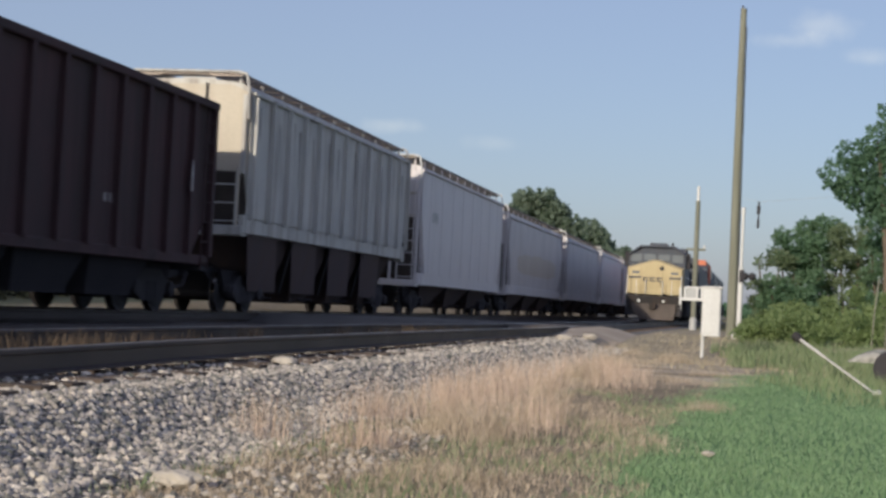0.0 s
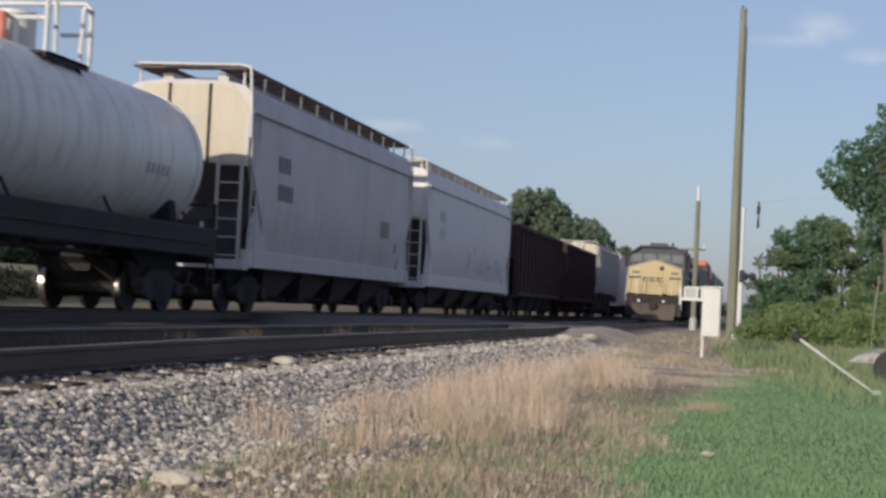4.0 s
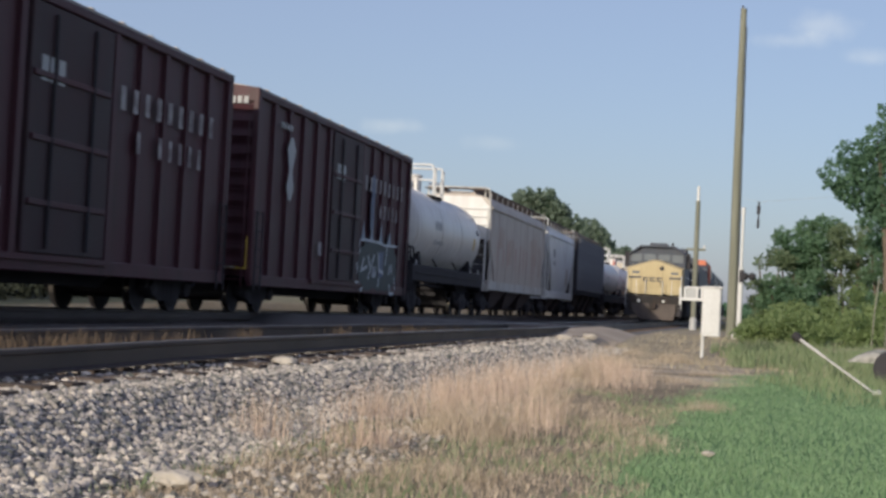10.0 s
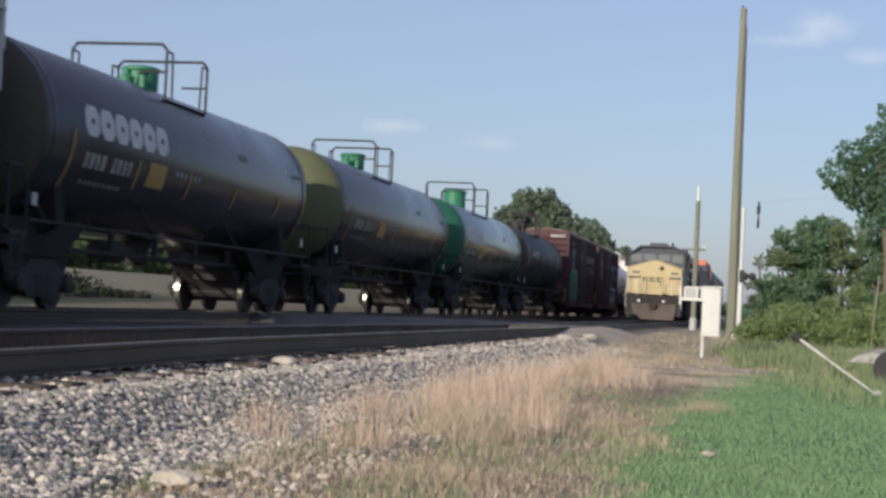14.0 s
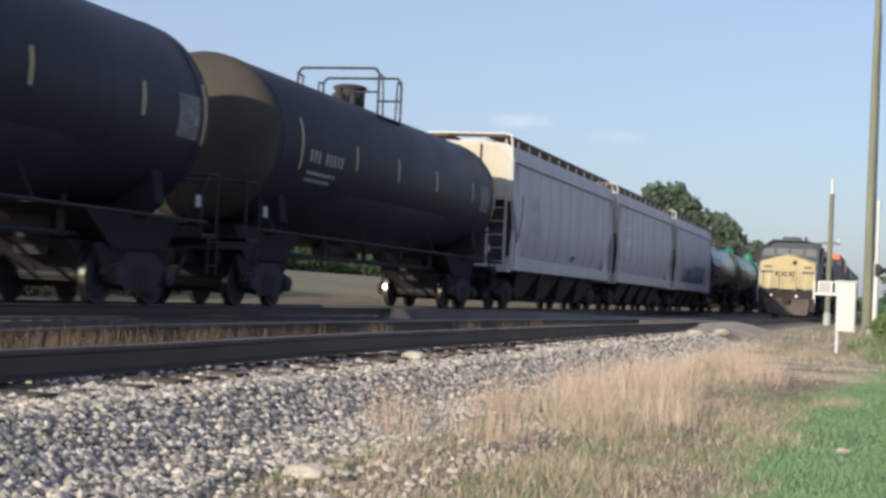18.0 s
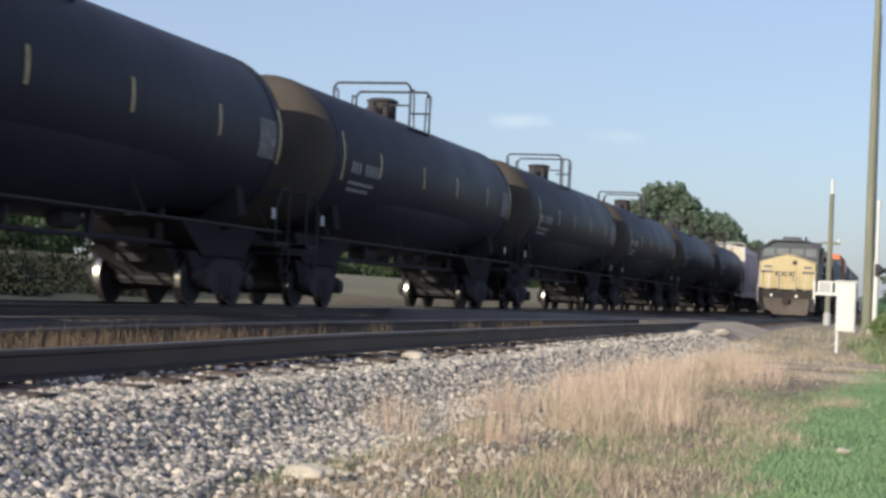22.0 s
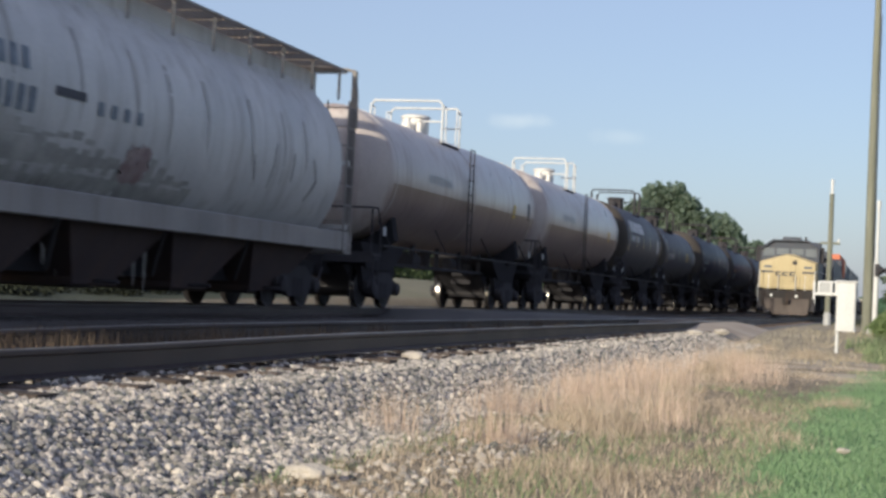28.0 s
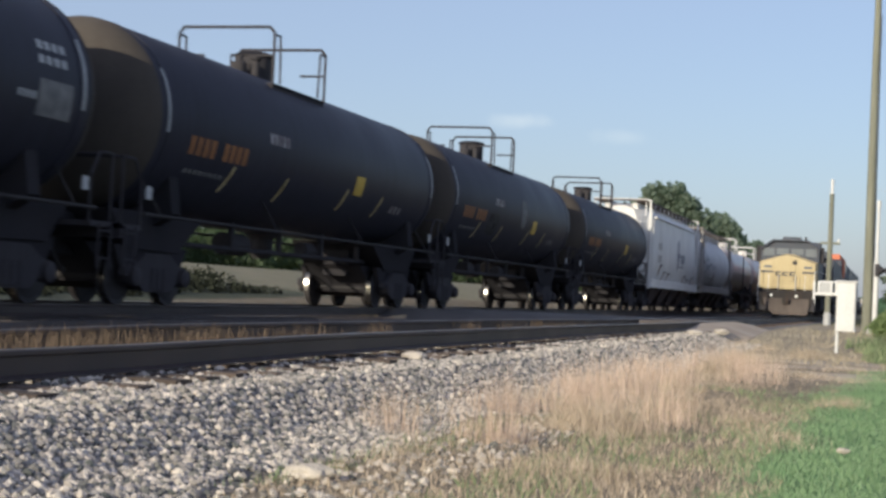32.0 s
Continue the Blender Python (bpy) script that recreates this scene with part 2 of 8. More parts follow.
LAWN_SLOPE = 0.05
wob, grain, mid = g_noise(0.7), g_noise(30, 6), g_noise(4, 6)
wx = g_math("ADD", gs.outputs["X"], g_math("MULTIPLY", g_math("SUBTRACT", wob, 0.5), 1.0))
wy = g_math("ADD", gs.outputs["Y"], g_math("MULTIPLY", g_math("SUBTRACT", g_noise(0.5), 0.5), 8.0))
dry = g_mix(mid, (0.15, 0.13, 0.09), (0.38, 0.32, 0.25))
lawn = g_mix(mid, (0.108, 0.20, 0.096), (0.165, 0.27, 0.136))
dirt = g_mix(mid, (0.44, 0.375, 0.30), (0.62, 0.54, 0.44))
rough = g_mix(g_noise(0.6), (0.27, 0.24, 0.175), (0.46, 0.40, 0.315))
# far bank: shade is put into the near stretch's colour, lighter past y 44
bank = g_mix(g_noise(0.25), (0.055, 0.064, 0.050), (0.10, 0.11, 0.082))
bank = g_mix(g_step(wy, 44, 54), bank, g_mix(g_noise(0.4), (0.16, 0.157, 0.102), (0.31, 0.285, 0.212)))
lx = g_math("SUBTRACT", wx, g_math("MULTIPLY", g_math("MAXIMUM", g_math("SUBTRACT", gs.outputs["Y"], 16.0), 0.0), LAWN_SLOPE))
col = g_mix(g_step(lx, -1.0, -0.45), dry, lawn)
path = g_mix(g_step(g_noise(0.9), 0.30, 0.55), dry, dirt)
col = g_mix(g_math("MULTIPLY", g_step(wy, 19.0, 24.0), g_math("MULTIPLY", g_step(wx, -9.0, -7.5), g_step(lx, -0.2, -0.9))), col, path)
col = g_mix(g_math("MULTIPLY", g_step(wy, 28, 34), g_step(wx, -9.0, -7.5)), col, rough)
col = g_mix(g_math("MULTIPLY", g_step(wy, 21, 27), g_step(wx, 0.2, 1.1)), col, g_mix(mid, (0.11, 0.165, 0.085), (0.19, 0.235, 0.13)))
col = g_mix(g_step(wy, 62, 90), col, g_mix(g_noise(0.2), (0.17, 0.17, 0.07), (0.28, 0.24, 0.14)))
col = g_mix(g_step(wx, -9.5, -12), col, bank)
col = g_mix(g_math("MULTIPLY", g_step(wx, -15.0, -15.6), g_step(wx, -17.0, -16.2)), col, g_mix(mid, (0.16, 0.14, 0.105), (0.34, 0.29, 0.22)))
tone = gn.new("ShaderNodeMix")
tone.data_type, tone.blend_type = "RGBA", "MULTIPLY"
tone.inputs["Factor"].default_value = 0.8
gk.new(col, tone.inputs[6])
gk.new(g_mix(grain, (0.45, 0.45, 0.45), (1.5, 1.5, 1.5)), tone.inputs[7])
gk.new(tone.outputs[2], gp.inputs["Base Color"])
gb = gn.new("ShaderNodeBump")
gb.inputs["Strength"].default_value, gb.inputs["Distance"].default_value = 0.8, 0.05
gk.new(grain, gb.inputs["Height"])
gk.new(gb.outputs[0], gp.inputs["Normal"])
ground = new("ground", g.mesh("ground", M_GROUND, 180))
tagged(ground, "lawn, dry grass and bare earth beside the tracks", "ground", kind="structure")


# ---------------------------------------------------------------- tracks
def rail_ring(x, y):
    prof = [(-0.07, -0.175), (0.07, -0.175), (0.07, -0.163), (0.012, -0.145), (0.012, -0.04), (0.037, -0.03), (0.037, -0.006), (0.028, 0.0),
            (-0.028, 0.0), (-0.037, -0.006), (-0.037, -0.03), (-0.012, -0.04), (-0.012, -0.145), (-0.07, -0.163)]
    return [(x + a, y, b) for a, b in prof]


def bed(name, cx, y0, y1, step, label, mat):
    """The ballast bed: a long low bank with uneven shoulders."""
    s = Shape()
    rings = []
    y = y0
    while y <= y1:
        k = 0.16 * noise.noise(Vector((cx, y * 0.4, 1)))
        base = -0.66
        rings.append([(cx - 3.0, y, base), (cx - 2.0 + k, y, -0.24), (cx - 0.9, y, -0.205), (cx, y, -0.215), (cx + 0.9, y, -0.205),
                      (cx + 1.62 + k, y, -0.235), (cx + 2.1 + k, y, -0.44), (cx + 2.75 + k, y, base + 0.10), (cx + 3.0, y, base)])
        y += step
    s.loft(rings, closed=False, caps=False)
    return tagged(new(name, s.mesh(name, mat, 180)), label, "ballast", kind="structure")


bed("ballast_bed", SIDING_X, -40, 220, 1.0, "grey crushed-stone bank under the siding track", M_BALLAST)
bed("ballast_bed", TRAIN_X, -680, 900, 10.0, "dark brown crushed-stone bank under the main track, train shade in its colour", M_BALLAST_SHADED)


def rail_lift(y, much):
    """The old siding is worn: its rails stand a little high some way along."""
    return much * smooth(9.0, 13.5, y) * (1 - 0.85 * smooth(24, 38, y))


def track(cx, y0, y1, label, lifts=(0.0, 0.0)):
    tr = thing("railway_track", label, "railway track", "railway tracks", "structure")
    for x, much in zip((cx - 0.755, cx + 0.755), lifts):
        ys = [y0] + ([float(q) for q in np.arange(8, 42, 1.5)] if much else []) + [y1]
        part("rail", Shape().loft([[(a, q, z + rail_lift(q, much)) for a, q, z in rail_ring(x, y)] for y in ys]), M_RAIL, tr)
        part("rail_head", Shape().loft([[(x + a, y, z + rail_lift(y, much)) for a, z in ((-0.027, 0.0), (0.027, 0.0), (0.027, 0.004), (-0.027, 0.004))] for y in ys]), M_RAIL_TOP, tr)
    return tr


main_track = track(TRAIN_X, -680, 900, "straight main track on wooden ties, under the passing train")
siding = track(SIDING_X, -40, 220, "straight siding track with brown rails on dark wooden ties", (0.034, 0.022))

# ---------------------------------------------------------------- road crossing
M_ASPHALT = surf("worn_asphalt", (0.075, 0.072, 0.072), (0.13, 0.122, 0.115), rough=0.9, big=0.8, fine=40, bump=0.4)
M_PLANK = surf("crossing_timber", (0.10, 0.085, 0.075), (0.19, 0.165, 0.145), rough=0.9, fine=30, bump=0.5, random=0.4, scale=(2, 0.3, 2))
M_EARTHROAD = surf("dusty_road", (0.34, 0.28, 0.22), (0.48, 0.41, 0.335), rough=0.95, big=0.9, fine=30, bump=0.6)
crossing = thing("road_crossing", "worn grey road crossing of timber and asphalt over both tracks", "road crossing", kind="structure")


def crossing_slab(name, x0, x1, z0, z1, mat, base=-0.62, run=3.2):
    """A slab of roadway between x0 and x1; the road runs slightly askew to the tracks."""
    near = [(x, 40.4 + 0.55 * (x + 4.8)) for x in (x0, x1)]
    far = [(x, 49.0 + 0.55 * (x + 4.8)) for x in (x0, x1)]
    top = [(near[0][0], near[0][1], z0), (near[1][0], near[1][1], z1), (far[1][0], far[1][1], z1), (far[0][0], far[0][1], z0)]
    low = [(x, y + (-1 if k < 2 else 1) * run, base) for k, (x, y, z) in enumerate(top)]
    part(name, Shape().loft([low, top]), mat, crossing)


crossing_slab("asphalt", TRAIN_X + 0.82, SIDING_X - 0.83, -0.012, -0.012, M_ASPHALT)
crossing_slab("asphalt", TRAIN_X - 3.4, TRAIN_X - 0.83, -0.2, -0.012, M_ASPHALT)
for cx in (TRAIN_X, SIDING_X):
    for k in range(5):
        crossing_slab("plank", cx - 0.64 + 0.258 * k, cx - 0.64 + 0.258 * k + 0.247, -0.014, -0.014, M_PLANK, -0.3, 0.35)
crossing_slab("approach", SIDING_X + 0.82, SIDING_X + 1.35, -0.02, -0.10, M_EARTHROAD, -0.30, 6.0)
crossing_slab("approach", SIDING_X + 1.35, SIDING_X + 2.1, -0.10, -0.32, M_EARTHROAD, -0.52, 6.0)


# ---------------------------------------------------------------- running gear shared by all wagons
def wheel_mesh():
    r = 0.457
    s = Shape().turn([(-0.07, 0.10), (-0.07, 0.36), (-0.055, 0.38), (-0.065, r - 0.02), (-0.065, r), (0.04, r), (0.045, r + 0.025), (0.07, r + 0.02), (0.07, 0.39), (0.03, 0.34), (0.03, 0.14), (0.07, 0.12), (0.07, 0.05)], "x", seg=28)
    me = s.mesh("wheel", [M_WHEEL, M_TREAD], 40)
    for p in me.polygons:
        # the running surface is worn bright
        if all(abs(math.hypot(me.vertices[i].co.y, me.vertices[i].co.z) - r) < 0.002 for i in p.vertices):
            p.material_index = 1
    return me


def side_frame_mesh():
    s = Shape()
    out = [(-1.15, 0.47), (-1.10, 0.60), (-0.75, 0.66), (-0.42, 0.84), (0.42, 0.84), (0.75, 0.66), (1.10, 0.60), (1.15, 0.47), (0.80, 0.44), (0.48, 0.22), (-0.48, 0.22), (-0.80, 0.44)]
    s.prism(out, -0.06, 0.06)
    for y in (-0.89, 0.89):
        s.turn([(-0.10, 0.15), (0.10, 0.15), (0.13, 0.10), (0.14, 0.0)], "x", (0.04, y, 0.457), 12)
    for y in (-0.2, 0.0, 0.2):
        s.turn([(0.26, 0.085), (0.60, 0.085)], "z", (0.02, y, 0.0), 10)
    return s.mesh("side_frame", M_BLACK, 40)


M_RAILGREY = surf("worn_rail_grey", (0.03, 0.03, 0.033), (0.055, 0.052, 0.053), rough=0.8, spec=0.15, bump=0.05)
MESH_WHEEL, MESH_FRAME = wheel_mesh(), side_frame_mesh()
MESH_AXLE = Shape().tube((-0.95, 0, 0.457), (0.95, 0, 0.457), 0.085, 10).mesh("axle", M_WHEEL)
# the wide prisms are added fillers that darken the gaps between the wheels
MESH_BOLSTER = Shape().box(-1.05, 1.05, -0.2, 0.2, 0.5, 0.82, 0.04).prism([(-1.75, 0.97), (1.75, 0.97), (1.02, 0.56), (0.9, 0.34), (0.4, 0.24), (-0.4, 0.24), (-0.9, 0.34), (-1.02, 0.56)], -0.68, 0.68).prism([(-1.3, 0.95), (1.3, 0.95), (0.95, 0.42), (0.5, 0.26), (-0.5, 0.26), (-0.95, 0.42)], 0.83, 0.95).prism([(-1.3, 0.95), (1.3, 0.95), (0.95, 0.42), (0.5, 0.26), (-0.5, 0.26), (-0.95, 0.42)], -0.95, -0.83).turn([(0.8, 0.2), (0.98, 0.2)], "z", seg=12).mesh("truck", M_SOOTSHADE)
MESH_CAP = Shape().turn([(0.0, 0.10), (0.03, 0.10), (0.05, 0.06), (0.055, 0.0)], "x", seg=12).mesh("bearing_cap", surf("bearing_cap_grey", (0.30, 0.30, 0.31), (0.42, 0.42, 0.43), rough=0.4, bump=0.05))


def trucks(car, spread):
    """Two four-wheel trucks at plus and minus spread."""
    for y in (-spread, spread):
        t = put_part("truck", MESH_BOLSTER, car, pose(0, y, 0), "black cast-steel wheel truck")
        for x in (-1.02, 1.02):
            put_part("side_frame", MESH_FRAME, t, pose(x, 0, 0))
        for wy in (-0.89, 0.89):
            put_part("axle", MESH_AXLE, t, pose(0, wy, 0))
            put_part("wheel", MESH_WHEEL, t, pose(0.76, wy, 0.457, 0, 0, 180))
            put_part("wheel", MESH_WHEEL, t, pose(-0.76, wy, 0.457))
            put_part("bearing_cap", MESH_CAP, t, pose(1.14, wy, 0.457))


def coupler(car, y, sgn):
    s = Shape().box(-0.12, 0.12, y, y + sgn * 0.5, 0.72, 0.98, 0.03)
    s.box(-0.17, 0.17, y + sgn * 0.45, y + sgn * 0.78, 0.70, 1.0, 0.05)
    s.pipe([(0.35, y + sgn * 0.1, 0.85), (0.37, y + sgn * 0.4, 0.55), (0.25, y + sgn * 0.75, 0.5)], 0.035)
    part("coupler", s, M_BLACK, car)


def ladder(car, x, y, z0, z1, mat, wide=0.42, along=True, name="ladder"):
    """A ladder standing against the side (along) or the end."""
    s = Shape()
    for o in (-wide / 2, wide / 2):
        p = (x, y + o) if along else (x + o, y)
        s.tube((p[0], p[1], z0), (p[0], p[1], z1), 0.022, 6)
    z = z0 + 0.15
    while z < z1:
        a, b = ((x, y - wide / 2, z), (x, y + wide / 2, z)) if along else ((x - wide / 2, y, z), (x + wide / 2, y, z))
        s.tube(a, b, 0.016, 5)
        z += 0.40
    part(name, s, mat, car)


def wall_x(z, half, bulge, z0, z1):
    """Half width of a wagon side at height z; a bulging side draws in at the foot and the eave."""
    t = (z - z0) / (z1 - z0)
    return half - bulge * (2 * t - 1) ** 2 * (0.9 if t < 0.5 else 0.55)


def letters(car, y0, z0, pitch, n, h, mat, xf, name="lettering", skip=(), slant=0.0, w=0.62, label=""):
    """A row of plain bars the size of painted characters, 6 mm proud of the side."""
    s = Shape()
    for i in range(n):
        if i in skip:
            continue
        if h >= 0.15 and n > 1:
            letters(car, y0 + i * pitch, z0 + slant * i, pitch, 1, h, mat, xf, "letter", (), 0.0, w, label)
            continue
        y = y0 + i * pitch
        seg = [z0 + h * k / 4 for k in range(5)]
        ring = []
        for zz in seg:
            ring.append([(xf(zz) + 0.006, y, zz + slant * i), (xf(zz) + 0.006, y + pitch * w, zz + slant * i)])
        s.loft(ring, closed=False, caps=False)
    if not s.f:
        return None
    row_ = part(name, s, mat, car, label, 180)
    return tagged(row_, kind="stuff") if n > 1 else row_


def block_letters(car, y0, z0, pitch, n, w, h, t, mat, xf, label=""):
    """Large painted characters as plain hollow blocks, 6 mm proud of the side."""
    for i in range(n):
        y = y0 + i * pitch
        c = 0.22 * w
        out = [(c, 0), (w - c, 0), (w, c), (w, h - c), (w - c, h), (c, h), (0, h - c), (0, c)]
        ins = [(c + t * 0.4, t), (w - c - t * 0.4, t), (w - t, c + t * 0.4), (w - t, h - c - t * 0.4), (w - c - t * 0.4, h - t), (c + t * 0.4, h - t), (t, h - c - t * 0.4), (t, c + t * 0.4)]
        rings = [[(xf(z0 + b) + 0.006, y + a, z0 + b) for a, b in ring] for ring in (out, ins)]
        vs = rings[0] + rings[1]
        s = Shape().add(vs, [(k, (k + 1) % 8, 8 + (k + 1) % 8, 8 + k) for k in range(8)])
        part("letter", s, mat, car, label, 180)


def sprayed_strip(s, pts, t, xf, lift):
    """A ribbon of paint along (y, z) points on the side."""
    for (ya, za), (yb, zb) in zip(pts, pts[1:]):
        d = math.hypot(yb - ya, zb - za) or 1.0
        ny, nz = -(zb - za) / d * t, (yb - ya) / d * t
        ey, ez = (yb - ya) / d * t * 0.5, (zb - za) / d * t * 0.5
        ring = []
        for y, z in ((ya - ey, za - ez), ((ya + yb) / 2, (za + zb) / 2), (yb + ey, zb + ez)):
            ring.append([(xf(z) + lift, y - ny, z - nz), (xf(z) + lift, y + ny, z + nz)])
        s.loft(ring, closed=False, caps=False)


def bubble_letters(car, y0, z0, n, wide, h, fill, line, xf, seed, t=0.035, lift=0.008):
    """A sprayed piece: swollen, overlapping lobes with ragged tips, each outlined and cut by a few strokes."""
    rnd = random.Random(seed)
    for i in range(n):
        yc, zc_ = y0 + wide * (i + 0.5), z0 + h * rnd.uniform(0.45, 0.55)
        ph, kk = rnd.uniform(0, 6.28), rnd.choice((3, 4, 5))
        pts = []
        for k in range(22):
            a = 2 * math.pi * k / 22
            r = 1 + 0.20 * math.sin(kk * a + ph) + rnd.uniform(-0.07, 0.07)
            sq = 1 / max(abs(math.cos(a)), abs(math.sin(a)), 0.72)
            pts.append((yc + 0.50 * wide * r * sq * math.cos(a), max(z0 - 0.05, zc_ + 0.46 * h * r * sq * math.sin(a))))
        if fill:
            rows_ = []
            for q in (0.02, 0.5, 1.0):
                rows_.append([(xf(zc_ + (z - zc_) * q) + lift + 0.001 * i, yc + (y - yc) * q, zc_ + (z - zc_) * q) for y, z in pts])
            part("graffiti_letter", Shape().loft(rows_, closed=True, caps=False), fill, car, "swollen sprayed letter shape", 180)
        if line:
            s = Shape()
            sprayed_strip(s, pts + pts[:1], t, xf, lift + 0.014)
            for _ in range(3):
                a0, b0 = rnd.uniform(-0.3, 0.3), rnd.uniform(-0.35, 0.1)
                path_ = [(yc + wide * a0, zc_ + h * b0), (yc + wide * (a0 + rnd.uniform(-0.12, 0.12)), zc_ + h * (b0 + 0.16)), (yc + wide * (a0 + rnd.uniform(-0.1, 0.25)), zc_ + h * (b0 + 0.3))]
                sprayed_strip(s, path_, t * 0.9, xf, lift + 0.016)
            part("graffiti_outline", s, line, car, "sprayed outline", 180)


def scrawl(car, marks, mat, xf, t=0.03, lift=0.008):
    """Thin hand-drawn marks: each a short path of (y, z) points."""
    for pts in marks:
        s = Shape()
        sprayed_strip(s, pts, t, xf, lift)
        part("scrawl", s, mat, car, "thin sprayed scrawl", 180)


def drip_stains(car, marks, mat, xf, lift=0.004):
    """Narrow runs of rust or grime, wide at the top and fading to a point."""
    for y, z, w, length in marks:
        rings = []
        for k in range(6):
            q = k / 5
            zz = z - length * q
            ww = w * (1 - q) ** 0.6 * (1 + 0.3 * math.sin(5 * q + y))
            rings.append([(xf(zz) + lift, y - ww + 0.05 * q, zz), (xf(zz) + lift, y + ww + 0.05 * q, zz)])
        part("stain", Shape().loft(rings, closed=False, caps=False), mat, car, "narrow run of rust", 180)


def blob(car, yc, zc, ry, rz, mat, xf, seed, name="graffiti", lift=0.006, label=""):
    """An irregular, roughly rectangular painted patch with ragged edges, which follows the side."""
    rnd = random.Random(seed)
    n = 22
    s = Shape()
    rows = []
    for i in range(n + 1):
        y = yc - ry + 2 * ry * i / n
        edge = min(1.0, 0.55 + 3.5 * min(i, n - i) / n)
        lo = zc - rz * edge * rnd.uniform(0.86, 1.06)
        hi = zc + rz * edge * rnd.uniform(0.78, 1.12)
        col = []
        for k in range(6):
            z = lo + (hi - lo) * k / 5
            col.append((xf(z) + lift, y + (rnd.uniform(-0.04, 0.04) if 0 < i < n else rnd.uniform(-0.09, 0.09)), z))
        rows.append(col)
    s.loft(rows, closed=False, caps=False)
    return part(name, s, mat, car, label, 180)


def covered_hopper(label, length, mat, top=4.75, eave=4.5, sill=1.12, half=1.55, bulge=0.10, cut=1.5, bays=3, ribs=0, rib_mat=None, rib_w=0.06, walk_mat=None, end_mat=None, frame_mat=None, rail_white=True, walk_z=0.22, shoulder=3.3, roof_lid=True, taper=0.0, tall_posts=False, plain_end=False, inset=0.28, shear=False, round_z=None, foot=0.0, fascia=0.24, seams=0, end_ribs=False, board=0.36):
    car = thing("covered_hopper", label, "hopper wagon", "wagons of the passing train")
    h = length / 2
    rib_mat, walk_mat, end_mat, frame_mat = rib_mat or mat, walk_mat or M_GRATE, end_mat or mat, frame_mat or mat

    def xf(z):
        if round_z:
            return half * math.sqrt(max(0.2, 1 - ((z - round_z) / (half + 0.18)) ** 2))
        low = max(0.0, (0.42 - (z - sill) / (eave - sill)) / 0.42)
        return wall_x(z, half, bulge, sill, eave) - foot * low * low

    def ring(y, zb, g=1.0):
        pts = []
        for k in range(9):
            z = zb + (eave - zb) * k / 8
            pts.append((xf(z) * g, y, z))
        xe, ze = xf(eave) * g * 0.94, eave + min(fascia, (top - eave) * 0.75)
        for k in range(0, 9):
            a = math.pi * k / 8
            pts.append((xe * math.cos(a), y, ze + (top - ze) * math.sin(a) ** 0.8))
        return pts + [(-x, y, z) for x, y, z in pts[8::-1]]

    i = inset
    st = [(i, shoulder, 1 - taper), (i + (cut - i) * 0.35, shoulder + (sill + 0.25 - shoulder) * 0.35, 1 - taper * 0.42), (i + (cut - i) * 0.7, shoulder + (sill + 0.25 - shoulder) * 0.7, 1 - taper * 0.1), (cut, sill + 0.25, 1.0)]
    part("body", Shape().loft([ring(-h + a, b, g_) for a, b, g_ in st] + [ring(h - a, b, g_) for a, b, g_ in st[::-1]]), mat, car, sharp=28)
    # eave ledge and lower side sill
    for sx, nm in ((1, "side_sill"), (-1, "side_sill")):
        part(nm, Shape().box(sx * (half - 0.03), sx * (half - 0.15), -h + 0.1, h - 0.1, sill - 0.10, sill + 0.30, 0.02), frame_mat, car)
        if not round_z:
            part("eave_rail", Shape().box(sx * (xf(eave) - 0.06), sx * (xf(eave) + 0.075), -h + (cut * 0.8 if taper > 0.2 else inset + 0.02), h - (cut * 0.8 if taper > 0.2 else inset + 0.02), eave - 0.055, eave + 0.035, 0.02), mat, car)
    part("centre_sill", Shape().box(-0.28, 0.28, -h + 0.1, h - 0.1, 0.78, 1.08, 0.03), M_BLACK, car)
    # end frames: slope sheet, platform, posts, crossbeam
    for e in (-1, 1):
        y = e * h
        s = Shape().box(-half + 0.06, half - 0.06, y - e * 0.02, y - e * 0.45, sill - 0.16, sill + 0.06, 0.02)
        part("end_platform", s, frame_mat, car)
        for x in (-half + 0.12, half - 0.12):
            s = Shape().box(x - 0.05, x + 0.05, y - e * 0.06, y - e * 0.17, shoulder - 0.05 if plain_end else sill, top + walk_z if tall_posts else eave - 0.05, 0.015)
            part("corner_post", s, frame_mat, car)
        if plain_end:
            part("end_panel", Shape().loft([[(xf(z) * sx, y - e * (inset - 0.02), z) for sx in (-0.985, 0.985)] for z in np.linspace(shoulder + 0.02, eave - 0.02, 5)] + [[(-xf(eave) * 0.7, y - e * (inset - 0.02), top - 0.12), (xf(eave) * 0.7, y - e * (inset - 0.02), top - 0.12)]], closed=False, caps=False), end_mat, car, "cream upper end panel")
            for z in np.linspace(shoulder + 0.3, eave - 0.05, 4) if end_ribs else ():
                part("end_rib", Shape().box(-half + 0.16, half - 0.16, y - e * (inset - 0.09), y - e * (inset - 0.02), z - 0.035, z + 0.03, 0.01), end_mat, car)
            for x in () if end_ribs else (-0.45, 0.5):
                part("panel_post", Shape().box(x - 0.03, x + 0.03, y - e * (inset - 0.05), y - e * inset, shoulder, top - 0.1), M_RAILGREY, car)
            part("end_lettering", Shape().box(-0.3, 0.35, y - e * (inset - 0.03), y - e * (inset - 0.026), 4.28, 4.36).box(-0.3, 0.25, y - e * (inset - 0.03), y - e * (inset - 0.026), 4.08, 4.16), M_GREYMARK, car)
